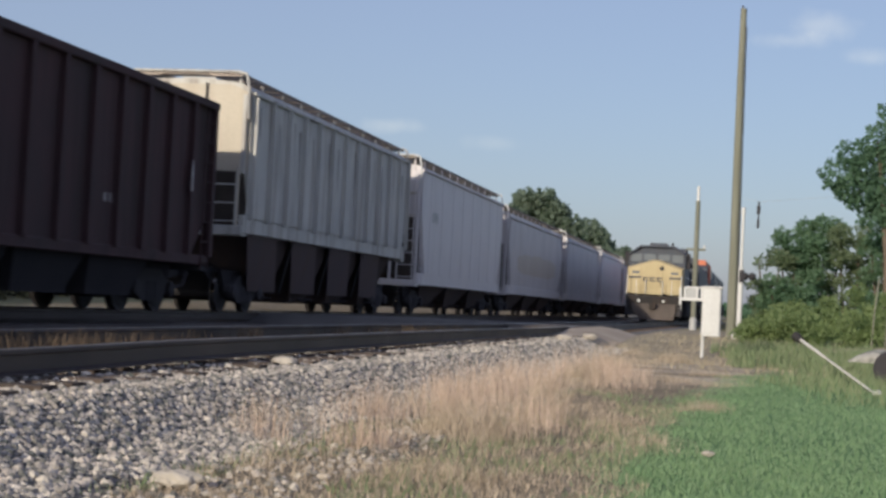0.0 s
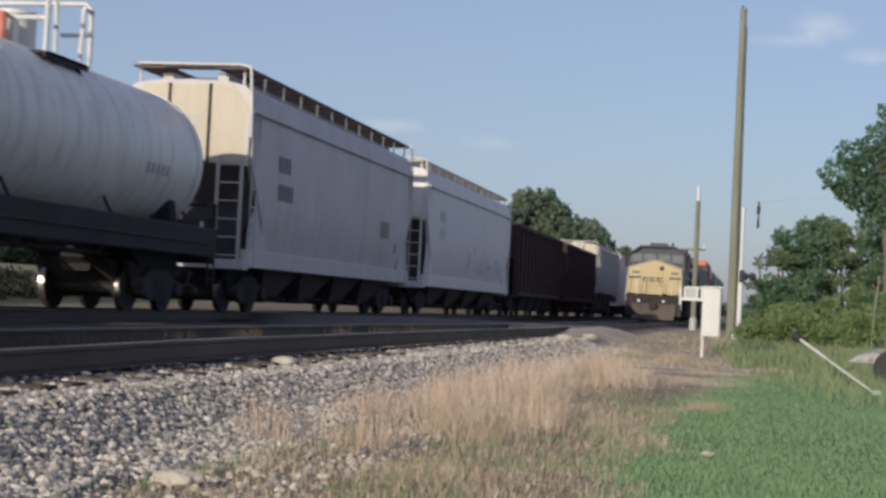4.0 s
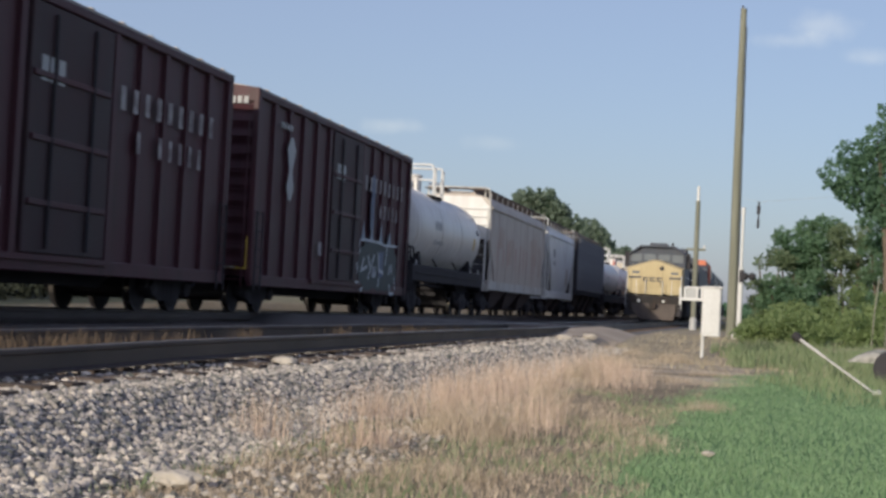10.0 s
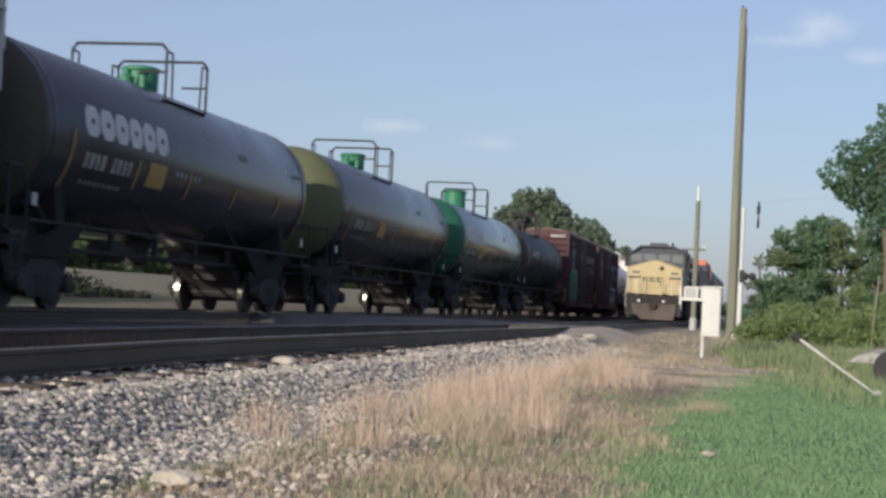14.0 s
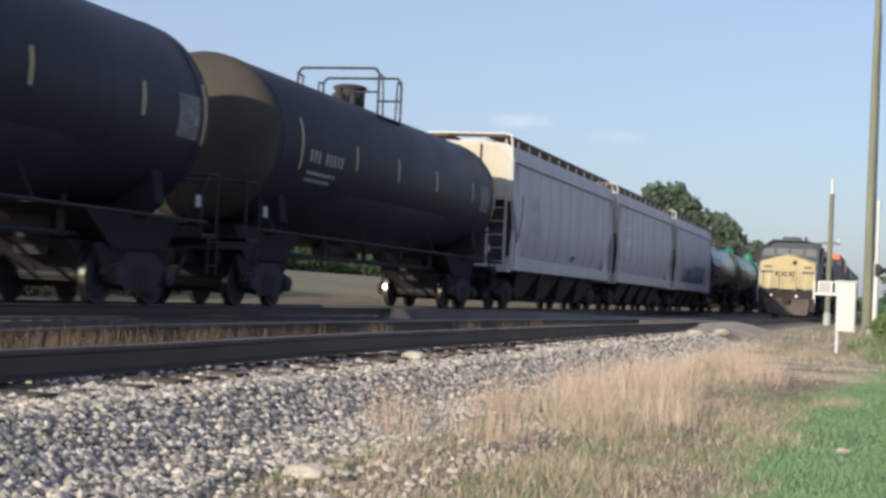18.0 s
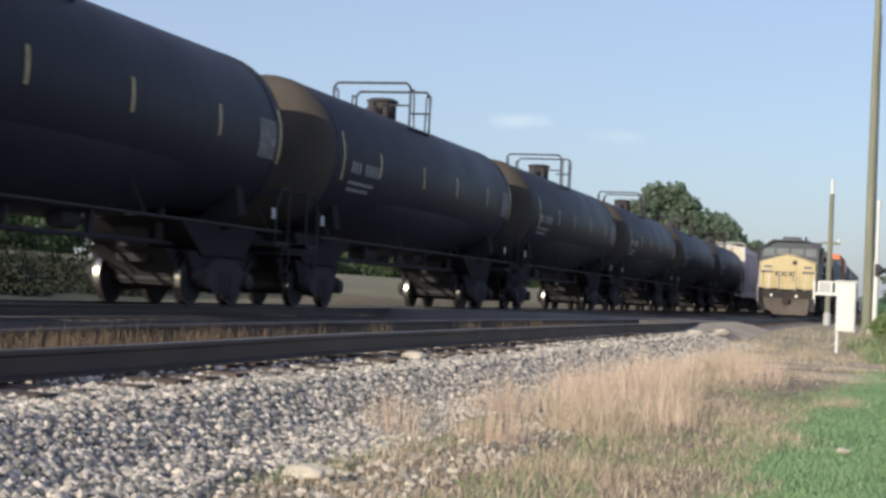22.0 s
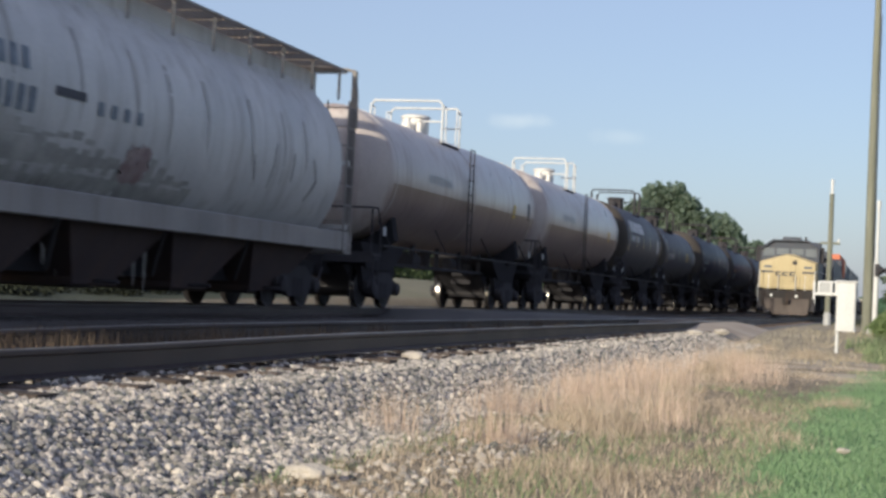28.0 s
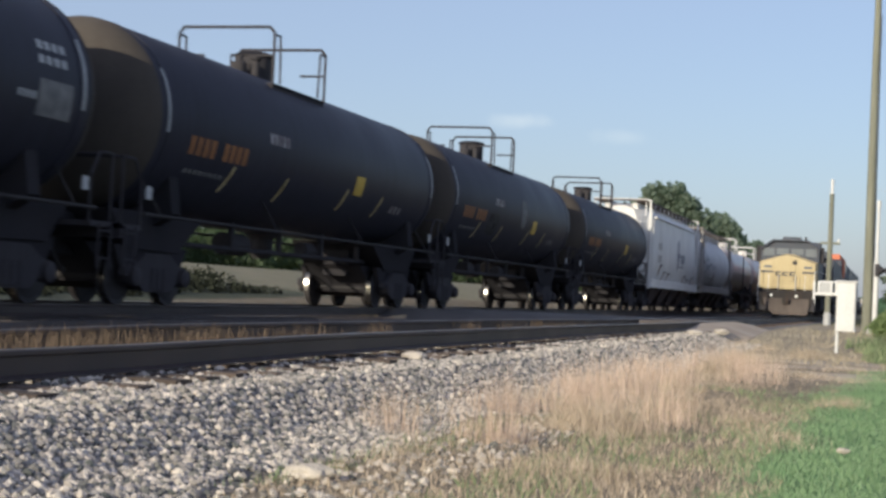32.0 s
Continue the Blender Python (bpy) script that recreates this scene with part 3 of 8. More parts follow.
            for x in (half - 0.75, half - 0.2):
                part("ladder_post", Shape().box(x - 0.035, x + 0.035, y - e * 0.02, y - e * 0.10, sill, shoulder + 0.15, 0.01), end_mat, car)
        else:
            for x in (-0.55, 0.55):
                part("end_brace", Shape().tube((x, y - e * 0.15, sill), (x, y - e * 0.32, shoulder + 0.1), 0.05, 6), frame_mat, car)
        for z in () if plain_end else (shoulder, (shoulder + eave) / 2):
            part("end_beam", Shape().box(-half + 0.1, half - 0.1, y - e * 0.22, y - e * 0.32, z - 0.05, z + 0.05, 0.01), end_mat, car)
        ladder(car, half - 0.02, y - e * 0.45, sill - 0.1, eave - 0.1, frame_mat)
        ladder(car, half - 0.47, y - e * 0.03, sill, shoulder + 0.1 if plain_end else eave, frame_mat, wide=0.52, along=False)
        if shear:
            for sx in (-1, 1):
                pl = [(0.28, sill), (0.34, sill + 0.75), (0.55, sill + 1.0), (0.98, 2.62), (cut + 0.1, sill + 0.2), (cut + 0.1, sill)]
                part("shear_plate", Shape().loft([[(sx * xx, y - e * a, z) for a, z in pl] for xx in (half - 0.10, half - 0.07)]), mat, car)
            part("bolster_box", Shape().loft([[(xx, y - e * a, z) for a, z in ((0.4, sill), (0.4, sill + 0.72), (0.92, 2.5), (cut, sill))] for xx in (-half + 0.2, half - 0.2)]), M_BLACK, car)
        s = Shape().pipe([(half - 0.35, y - e * 0.1, top + walk_z + 0.05), (half - 0.12, y - e * 0.1, top + walk_z), (half - 0.06, y - e * 0.1, eave + 0.1), (half - 0.04, y - e * 0.1, eave - 0.6)], 0.032)
        s.tube((-half + 0.35, y - e * 0.1, top + walk_z + 0.05), (half - 0.35, y - e * 0.1, top + walk_z + 0.05), 0.03, 6)
        part("end_handrail", s, M_WHITE if rail_white else frame_mat, car)
        part("air_reservoir", Shape().box(0.1, 0.55, y - e * 0.42, y - e * 0.75, sill + 0.55, sill + 1.0, 0.04), M_BLACK, car)
        part("brake_cylinder", Shape().turn([(0, 0.14), (0.5, 0.14)], "x", (-0.7, y - e * 0.5, sill + 0.8), 12), M_BLACK, car)
        # dark plate over the end slope: the shade of the hollow as colour
        if not taper:
            w_ = half - 0.12
            part("slope_sheet", Shape().loft([[(-w_, y - e * (a - 0.03), z), (w_, y - e * (a - 0.03), z)] for a, z in ((inset, shoulder), (cut, sill + 0.22))], closed=False, caps=False), P_SLOPESHADE, car, "end slope sheet with shade in its dark colour")
        coupler(car, y, e)
    # roof walk on stand-offs
    wz = top + walk_z
    for x in (-0.95, 0.95):
        gr = Shape()
        for k in range(7):
            q = x - board + 2 * board * k / 6
            gr.box(q - (0.03 if k in (0, 6) else 0.022), q + (0.03 if k in (0, 6) else 0.022), -h + 0.12, h - 0.12, wz - 0.025, wz + 0.02)
        for k in range(int(length / 0.9) + 1):
            q = -h + 0.14 + (length - 0.28) * k / int(length / 0.9)
            gr.box(x - board, x + board, q - 0.03, q + 0.03, wz - 0.05, wz - 0.025)
        part("running_board", gr, walk_mat, car, "open steel grating walkway")
        part("roof_coaming", Shape().box(x * 0.55, x * 0.82, -h + 0.5, h - 0.5, eave, wz - 0.10, 0.02), mat, car)
    n = int(length / 1.5)
    bm_ = Shape().box(-0.025, 0.025, -0.02, 0.02, eave - 0.02, wz).mesh("walk_bracket", frame_mat)
    for k in range(n + 1):
        for x in (-1.22, 1.22):
            put_part("walk_bracket", bm_, car, pose(x, -h + 0.3 + (length - 0.6) * k / n, 0))
    for e in (-1, 1):
        part("cross_walk", Shape().box(-1.2, 1.2, e * (h - 0.15), e * (h - 0.55), wz - 0.015, wz + 0.035), walk_mat, car)
    if roof_lid:
        m = max(4, int(length / 1.7))
        for k in range(m):
            a = -h + 0.9 + (length - 1.8) * k / m
            part("hatch_cover", Shape().box(-0.42, 0.42, a + 0.06, a + (length - 1.8) / m - 0.06, top - 0.03, top + 0.14, 0.04), mat, car)
    # outlet bays
    span = (length - 2 * cut - 0.9) / bays
    for k in range(bays):
        a = -h + cut + 0.45 + span * k
        mid, r = a + span / 2, span / 2 - 0.03
        rings = [[(sx * xr, mid + sy * yr, z) for sx, sy in ((-1, -1), (1, -1), (1, 1), (-1, 1))] for xr, yr, z in ((half - 0.2, r, sill + 0.26), (half - 0.25, r * 0.97, sill - 0.08), (0.95, r * 0.42, 0.40), (0.95, r * 0.42, 0.30))]
        part("outlet_bay", Shape().loft(rings), M_BAY, car)
        part("outlet_gate", Shape().box(-0.75, 0.75, mid - 0.3, mid + 0.3, 0.24, 0.30).tube((0.6, mid, 0.36), (1.35, mid, 0.36), 0.035, 6), M_BLACK, car)
    # added dark filler between the bays, standing in for their deep shade
    part("bay_hood", Shape().prism([(-h + 2.2, sill), (-h + 3.2, 0.46), (h - 3.2, 0.46), (h - 2.2, sill)], -0.55, 0.55), M_SOOTSHADE, car)
    for k in range(1, bays):
        a = -h + cut + 0.45 + span * k
        part("bay_brace", Shape().tube((half - 0.1, a - 0.5, sill - 0.08), (half - 0.55, a, 0.5), 0.035, 6), M_BLACK, car)
    if seams:
        sm_ = Shape().loft([[(xf(z) + 0.011, -0.02, z), (xf(z) + 0.011, 0.02, z), (xf(z) - 0.02, 0.02, z), (xf(z) - 0.02, -0.02, z)] for z in np.linspace(sill + 0.32, eave - 0.06, 9)]).mesh("side_seam", mat)
        for k in range(seams):
            put_part("side_seam", sm_, car, pose(0, -h + cut + 0.5 + (length - 2 * cut - 1.0) * k / (seams - 1), 0))
    if ribs:
        rm = Shape().prism([(-rib_w, sill + 0.2), (rib_w, sill + 0.2), (rib_w * 0.8, eave - 0.05), (-rib_w * 0.8, eave - 0.05)], 0, 0.11).mesh("side_rib", rib_mat)
        for k in range(ribs):
            y = -h + 0.35 + (length - 0.7) * k / (ribs - 1)
            for sx in (-1, 1):
                put_part("side_rib", rm, car, pose(sx * (half - 0.01), y, 0, 0, 0, 0 if sx > 0 else 180))
    trucks(car, h - 1.75)
    car["half_length"] = h
    return car, xf


# dark colour for the shaded hollow under the hopper ends
P_SLOPESHADE = surf("shaded_slope_sheet", (0.05, 0.045, 0.045), (0.10, 0.085, 0.08), rough=0.8, streak=0.5, streak_col=(0.04, 0.03, 0.028), bump=0.1)
M_BAY = surf("outlet_bay_steel", (0.040, 0.031, 0.033), (0.066, 0.050, 0.050), rough=0.85, spec=0.15, streak=0.3, bump=0.2)


def open_hopper(label, length, mat, top=4.22, sill=1.15, half=1.55, ribs=15):
    car = thing("open_hopper", label, "hopper wagon", "wagons of the passing train")
    h = length / 2
    for sx in (-1, 1):
        part("side_wall", Shape().loft([[(sx * half, -h, sill + 1.0), (sx * half, -h, top), (sx * (half - 0.04), -h, top), (sx * (half - 0.04), -h, sill + 1.0)],
             [(sx * half, -h + 1.0, sill), (sx * half, -h + 1.0, top), (sx * (half - 0.04), -h + 1.0, top), (sx * (half - 0.04), -h + 1.0, sill)],
             [(sx * half, h - 1.0, sill), (sx * half, h - 1.0, top), (sx * (half - 0.04), h - 1.0, top), (sx * (half - 0.04), h - 1.0, sill)],
             [(sx * half, h, sill + 1.0), (sx * half, h, top), (sx * (half - 0.04), h, top), (sx * (half - 0.04), h, sill + 1.0)]]), mat, car)
        part("top_rail", Shape().box(sx * (half - 0.08), sx * (half + 0.11), -h, h, top - 0.08, top + 0.08, 0.02), mat, car)
        part("side_sill", Shape().box(sx * (half - 0.1), sx * (half + 0.05), -h + 0.1, h - 0.1, sill - 0.18, sill + 0.02, 0.02), mat, car)
    for e in (-1, 1):
        s = Shape().loft([[(x, e * h, top + 0.02), (x, e * (h - 0.05), top + 0.02), (x, e * (h - 0.05), 2.75), (x, e * (h - 2.4), 1.2), (x, e * (h - 2.35), 1.15), (x, e * h, 2.72)] for x in (-half + 0.04, half - 0.04)])
        part("end_sheet", s, mat, car)
        part("end_rail", Shape().box(-half, half, e * (h + 0.06), e * (h - 0.1), top - 0.07, top + 0.07, 0.02), mat, car)
        for x in (-half + 0.06, -0.5, 0.5, half - 0.06):
            part("end_post", Shape().box(x - 0.06, x + 0.06, e * (h - 0.02), e * (h + 0.09), 1.0, top, 0.015), mat, car)
        part("end_platform", Shape().box(-half, half, e * (h + 0.05), e * (h - 0.4), 0.86, 1.02, 0.02), M_BLACK, car)
        ladder(car, half + 0.06, e * (h - 0.35), 0.9, top, mat)
        coupler(car, e * h, e)
    part("centre_sill", Shape().box(-0.28, 0.28, -h + 0.1, h - 0.1, 0.72, 1.05, 0.03), M_BLACK, car)
    rm = Shape().prism([(-0.09, sill), (0.09, sill), (0.07, top - 0.05), (-0.07, top - 0.05)], 0, 0.10).mesh("side_rib", mat)
    for k in range(ribs):
        y = -h + 0.1 + (length - 0.2) * k / (ribs - 1)
        for sx in (-1, 1):
            put_part("side_rib", rm, car, pose(sx * half, y, 0, 0, 0, 0 if sx > 0 else 180))
    bays = 4
    span = (length - 5.6) / bays
    for k in range(bays):
        mid = -h + 2.8 + span * (k + 0.5)
        rings = [[(sx * xr, mid + sy * yr, z) for sx, sy in ((-1, -1), (1, -1), (1, 1), (-1, 1))] for xr, yr, z in ((half - 0.06, span / 2, sill), (1.25, span * 0.36, 0.42), (1.25, span * 0.36, 0.30))]
        part("outlet_bay", Shape().loft(rings), M_SOOTSHADE, car)
    # added dark block where the space between the bays is only shaded
    part("bay_hood", Shape().prism([(-h + 0.9, sill), (-h + 2.6, 0.4), (h - 2.6, 0.4), (h - 0.9, sill)], -0.9, 0.9), M_SOOTSHADE, car)
    part("coal_load", Shape().loft([[(x, y, 3.75 + 0.12 * math.sin(y * 2.1) * (1 - abs(x) / 2)) for x in (-1.5, -0.7, 0, 0.7, 1.5)] for y in np.linspace(-h + 0.08, h - 0.08, 26)], closed=False, caps=False), M_BLACK, car)
    trucks(car, h - 1.75)
    return car, (lambda z: half + 0.1)


# ---------------------------------------------------------------- tank wagons
def tank_car(label, half, mat, r=1.5, zc=2.95, plat=0.0, metal=None, dome_mat=None, end_mat=None, band=None, low=None, stripes=True, rings=2, stripe_mat=None, rail_r=0.024, plat_w=2.0, plat_z=None, ring_w=0.0, rail_mat=None, steps=True, plat_l=0.85, stripe_z=None, stripe_at=(-0.79, -0.43, -0.10, 0.25, 0.64, 0.905), dome_y=0.0, dome_r=0.36, dome_h=0.77, rail_h=1.05, sump=0.0):
    car = thing("tank_car", label, "tank wagon", "wagons of the passing train")
    metal = metal or M_BLACK
    rail_mat = rail_mat or metal
    seg = 40

    def shell(y0, y1, rr, a0=0, a1=seg):
        return [[(rr * math.cos(2 * math.pi * i / seg), y, zc + rr * math.sin(2 * math.pi * i / seg)) for i in range(seg)] for y in (y0, y1)]

    head = 0.72
    prof = [(-half + head * (1 - math.cos(a)), r * math.sin(a)) for a in np.linspace(0.08, math.pi / 2, 9)]
    prof = prof + [(-y, rr) for y, rr in prof[::-1]]
    part("shell", Shape().turn(prof, "y", (0, 0, zc), seg), mat, car, sharp=60)
    if end_mat:
        # ring of another colour over each head; the brown ones carry painted sunlight
        for e in (-1, 1):
            pr = [(e * (-half + head * (1 - math.cos(a)) - 0.008), r * math.sin(a) + 0.008) for a in np.linspace(0.06, math.radians(86), 10)]
            if ring_w:
                pr += [(e * (-half + head), r + 0.008), (e * (-half + head + ring_w), r + 0.008)]
            part("head", Shape().turn(pr, "y", (0, 0, zc), seg), end_mat, car, sharp=60)
    for k in range(rings):
        y = (k - (rings - 1) / 2) * (2 * half - 1.9) / max(1, rings - 1) if rings > 1 else 0
        part("seam_ring", Shape().loft(shell(y - 0.035, y + 0.035, r + 0.012)), mat, car, sharp=60)
    if sump:
        # the bottom slopes down to the middle
        q = half - 2.9
        part("sloped_bottom", Shape().loft([[((r - g_) * math.cos(2 * math.pi * i / seg), y, zc - d_ + (r - g_) * math.sin(2 * math.pi * i / seg)) for i in range(seg)] for y, d_, g_ in ((-q, 0.0, 0.06), (-q * 0.6, sump * 0.8, 0.12), (0.0, sump + 0.05, 0.14), (q * 0.6, sump * 0.8, 0.12), (q, 0.0, 0.06))]), mat, car, sharp=60)
    if low:
        # dark lower belly: a reflection put on as a second colour
        n = seg // 2 - 4
        rr = r + 0.008
        arc = [math.pi + math.radians(8) + (math.pi - math.radians(16)) * i / n for i in range(n + 1)]
        part("belly", Shape().loft([[(rr * math.cos(a), y, zc + rr * math.sin(a)) for a in arc] for y in (-half + head, half - head)], closed=False, caps=False), low, car, sharp=60)
    if band:
        for y0, y1, bm_ in band:
            part("painted_band", Shape().loft(shell(y0, y1, r + 0.007), caps=False), bm_, car, sharp=60)
    # stub sills, bolster saddles, end platforms
    for e in (-1, 1):
        # the slanted block is added to keep sun off the space over the truck
        part("stub_sill", Shape().box(-0.3, 0.3, e * (half + 0.35), e * (half - 3.3), 0.72, 1.42, 0.04).prism([(e * (half - 0.2), 1.5), (e * (half - 0.75), 0.9), (e * (half - 2.6), 0.88), (e * (half - 3.6), 1.5)], -1.0, 1.0), M_SOOTSHADE, car)
        y = e * (half - 1.75)
        rings_ = [[(x, yy, z) for x, z in ((-1.35, 1.45 + (zc - 2.95)), (-0.5, 1.0), (0.5, 1.0), (1.35, 1.45 + (zc - 2.95)), (1.25, 2.2), (0.6, 1.6), (-0.6, 1.6), (-1.25, 2.2))] for yy in (y - 0.16, y + 0.16)]
        part("saddle", Shape().loft(rings_), M_SOOTSHADE, car)
        part("end_platform", Shape().box(-1.45, 1.45, e * (half + 0.32), e * (half - 0.35), 1.16, 1.24).box(-1.45, 1.45, e * (half + 0.32), e * (half + 0.26), 1.02, 1.26), metal, car)
        s = Shape().pipe([(-1.42, e * (half + 0.28), 1.2), (-1.42, e * (half + 0.28), 2.25), (1.42, e * (half + 0.28), 2.25), (1.42, e * (half + 0.28), 1.2)], rail_r)
        for x in (1.42, -1.42):
            s.pipe([(x, e * (half + 0.28), 2.25), (x, e * (half - 0.1), 2.25), (x, e * (half - 0.35), 1.9), (x, e * (half - 0.35), 1.2)], rail_r)
        part("end_handrail", s, metal, car)
        ladder(car, 1.47, e * (half + 0.05), 0.55, 1.2, metal, 0.36)
        part("placard", Shape().box(1.44, 1.455, e * (half - 0.55) - 0.09, e * (half - 0.55) + 0.09, 1.66, 1.86), M_GREYMARK, car, "pale placard holder")
        coupler(car, e * (half + 0.35), e)
    # long side handrail and sill pipe
    for sx in (-1, 1):
        s = Shape().tube((sx * 1.5, -half + 0.3, 1.42), (sx * 1.5, half - 0.3, 1.42), 0.03, 6)
        for y in np.linspace(-half + 0.9, half - 0.9, 4):
            s.tube((sx * 1.5, y, 1.42), (sx * 1.15, y, zc - r * 0.66), rail_r * 0.8, 5)
        part("side_handrail", s, M_RAILGREY, car)
    part("bottom_valve", Shape().turn([(zc - r - 0.5, 0.16), (zc - r - 0.42, 0.24), (zc - r - 0.1, 0.24), (zc - r + 0.1, 0.45)], "z", (0, 0.4, 0), 14), metal, car)
    part("brake_pipe", Shape().tube((0.55, -half + 1, 1.06), (0.55, half - 1, 1.06), 0.05, 6).tube((-0.55, -half + 1, 1.12), (-0.55, half - 1, 1.12), 0.04, 6), metal, car)
    part("brake_reservoir", Shape().turn([(-2.3, 0.0), (-2.28, 0.22), (-1.35, 0.22), (-1.33, 0.0)], "y", (0.3, 0, zc - r - 0.28), 14), metal, car)
    part("brake_cylinder", Shape().turn([(1.7, 0.0), (1.72, 0.16), (2.3, 0.16), (2.35, 0.05), (2.9, 0.04)], "y", (0.35, 0, zc - r - 0.25), 12), metal, car)
    for y in np.linspace(-half + 3.4, half - 3.4, 5):
        part("pipe_hanger", Shape().box(0.5, 0.6, y - 0.05, y + 0.05, 1.02, zc - r + 0.14), metal, car)
    # dome, fittings and the railed platform
    zt = plat_z or zc + r - 0.2
    y = plat
    part("dome", Shape().turn([(zt - 0.25, dome_r), (zt + dome_h - 0.13, dome_r), (zt + dome_h - 0.10, dome_r + 0.04), (zt + dome_h - 0.05, dome_r + 0.04), (zt + dome_h - 0.01, dome_r - 0.06), (zt + dome_h, 0.0)], "z", (0, y + dome_y, 0), 24), dome_mat or metal, car)
    s = Shape().turn([(zt - 0.15, 0.16), (zt + 0.45, 0.16), (zt + 0.50, 0.09), (zt + 0.60, 0.09)], "z", (0, y - 0.75, 0), 14)
    s.turn([(zt - 0.1, 0.08), (zt + 0.5, 0.08), (zt + 0.54, 0.12), (zt + 0.58, 0.12)], "z", (0.3, y - 0.62, 0), 10)
    part("valve", s, dome_mat or metal, car)
    w = plat_w / 2
    for sx in (-1, 1):
        part("platform", Shape().box(sx * 0.5, sx * w, y - plat_l, y + plat_l, zt - 0.08, zt - 0.03).box(sx * w, sx * (w - 0.05), y - plat_l, y + plat_l, zt - 0.14, zt - 0.03), metal, car, "grated platform")
        part("platform_brace", Shape().tube((sx * (w - 0.1), y - 0.6, zt - 0.08), (sx * (r * 0.75), y - 0.6, zt - 0.6), 0.03, 6).tube((sx * (w - 0.1), y + 0.6, zt - 0.08), (sx * (r * 0.75), y + 0.6, zt - 0.6), 0.03, 6), metal, car)
    hz = zt + rail_h
    for yy in (y - plat_l, y + plat_l):
        s = Shape().pipe([(-w, yy, zt - 0.05), (-w, yy, hz - 0.12), (-w + 0.1, yy, hz), (w - 0.1, yy, hz), (w, yy, hz - 0.12), (w, yy, zt - 0.05)], rail_r + 0.006, 8)
        s.tube((-w, yy, zt + 0.5), (-0.45, yy, zt + 0.5), rail_r, 6).tube((0.45, yy, zt + 0.5), (w, yy, zt + 0.5), rail_r, 6)
        part("platform_railing", s, rail_mat, car)
    for sx in (-1, 1):
        for e in (-1, 1):
            part("side_railing", Shape().pipe([(sx * w, y + e * plat_l, hz - 0.14), (sx * w, y + e * (plat_l - 0.3), hz - 0.14), (sx * w, y + e * (plat_l - 0.37), zt)], rail_r, 6), rail_mat, car)
    if steps:
        ladder(car, r + 0.06, y, 1.3, zt - 0.15, metal, 0.4, name="side_ladder")

    def xf(z):
        return math.sqrt(max(0.01, r * r - (z - zc) ** 2))

    if stripes:
        sm = stripe_mat or M_STRIPE
        s_y = [q * half for q in stripe_at]
        for i, yy in enumerate(s_y):
            tall = 1.0 if i in (0, 5) else 0.52
            rg = []
            for k in range(5):
                z = (stripe_z or zc + 0.02) - tall / 2 + tall * k / 4
                rg.append([(xf(z) + 0.016, yy - 0.038, z), (xf(z) + 0.016, yy + 0.038, z)])
            part("reflector_stripe", Shape().loft(rg, closed=False, caps=False), sm, car, "worn yellow reflective stripe", 180)
    trucks(car, half - 1.75)
    return car, xf


M_STRIPE = surf("reflector_yellow", (0.50, 0.36, 0.12), (0.62, 0.52, 0.30), rough=0.4, big=4, fine=30, bump=0.02)


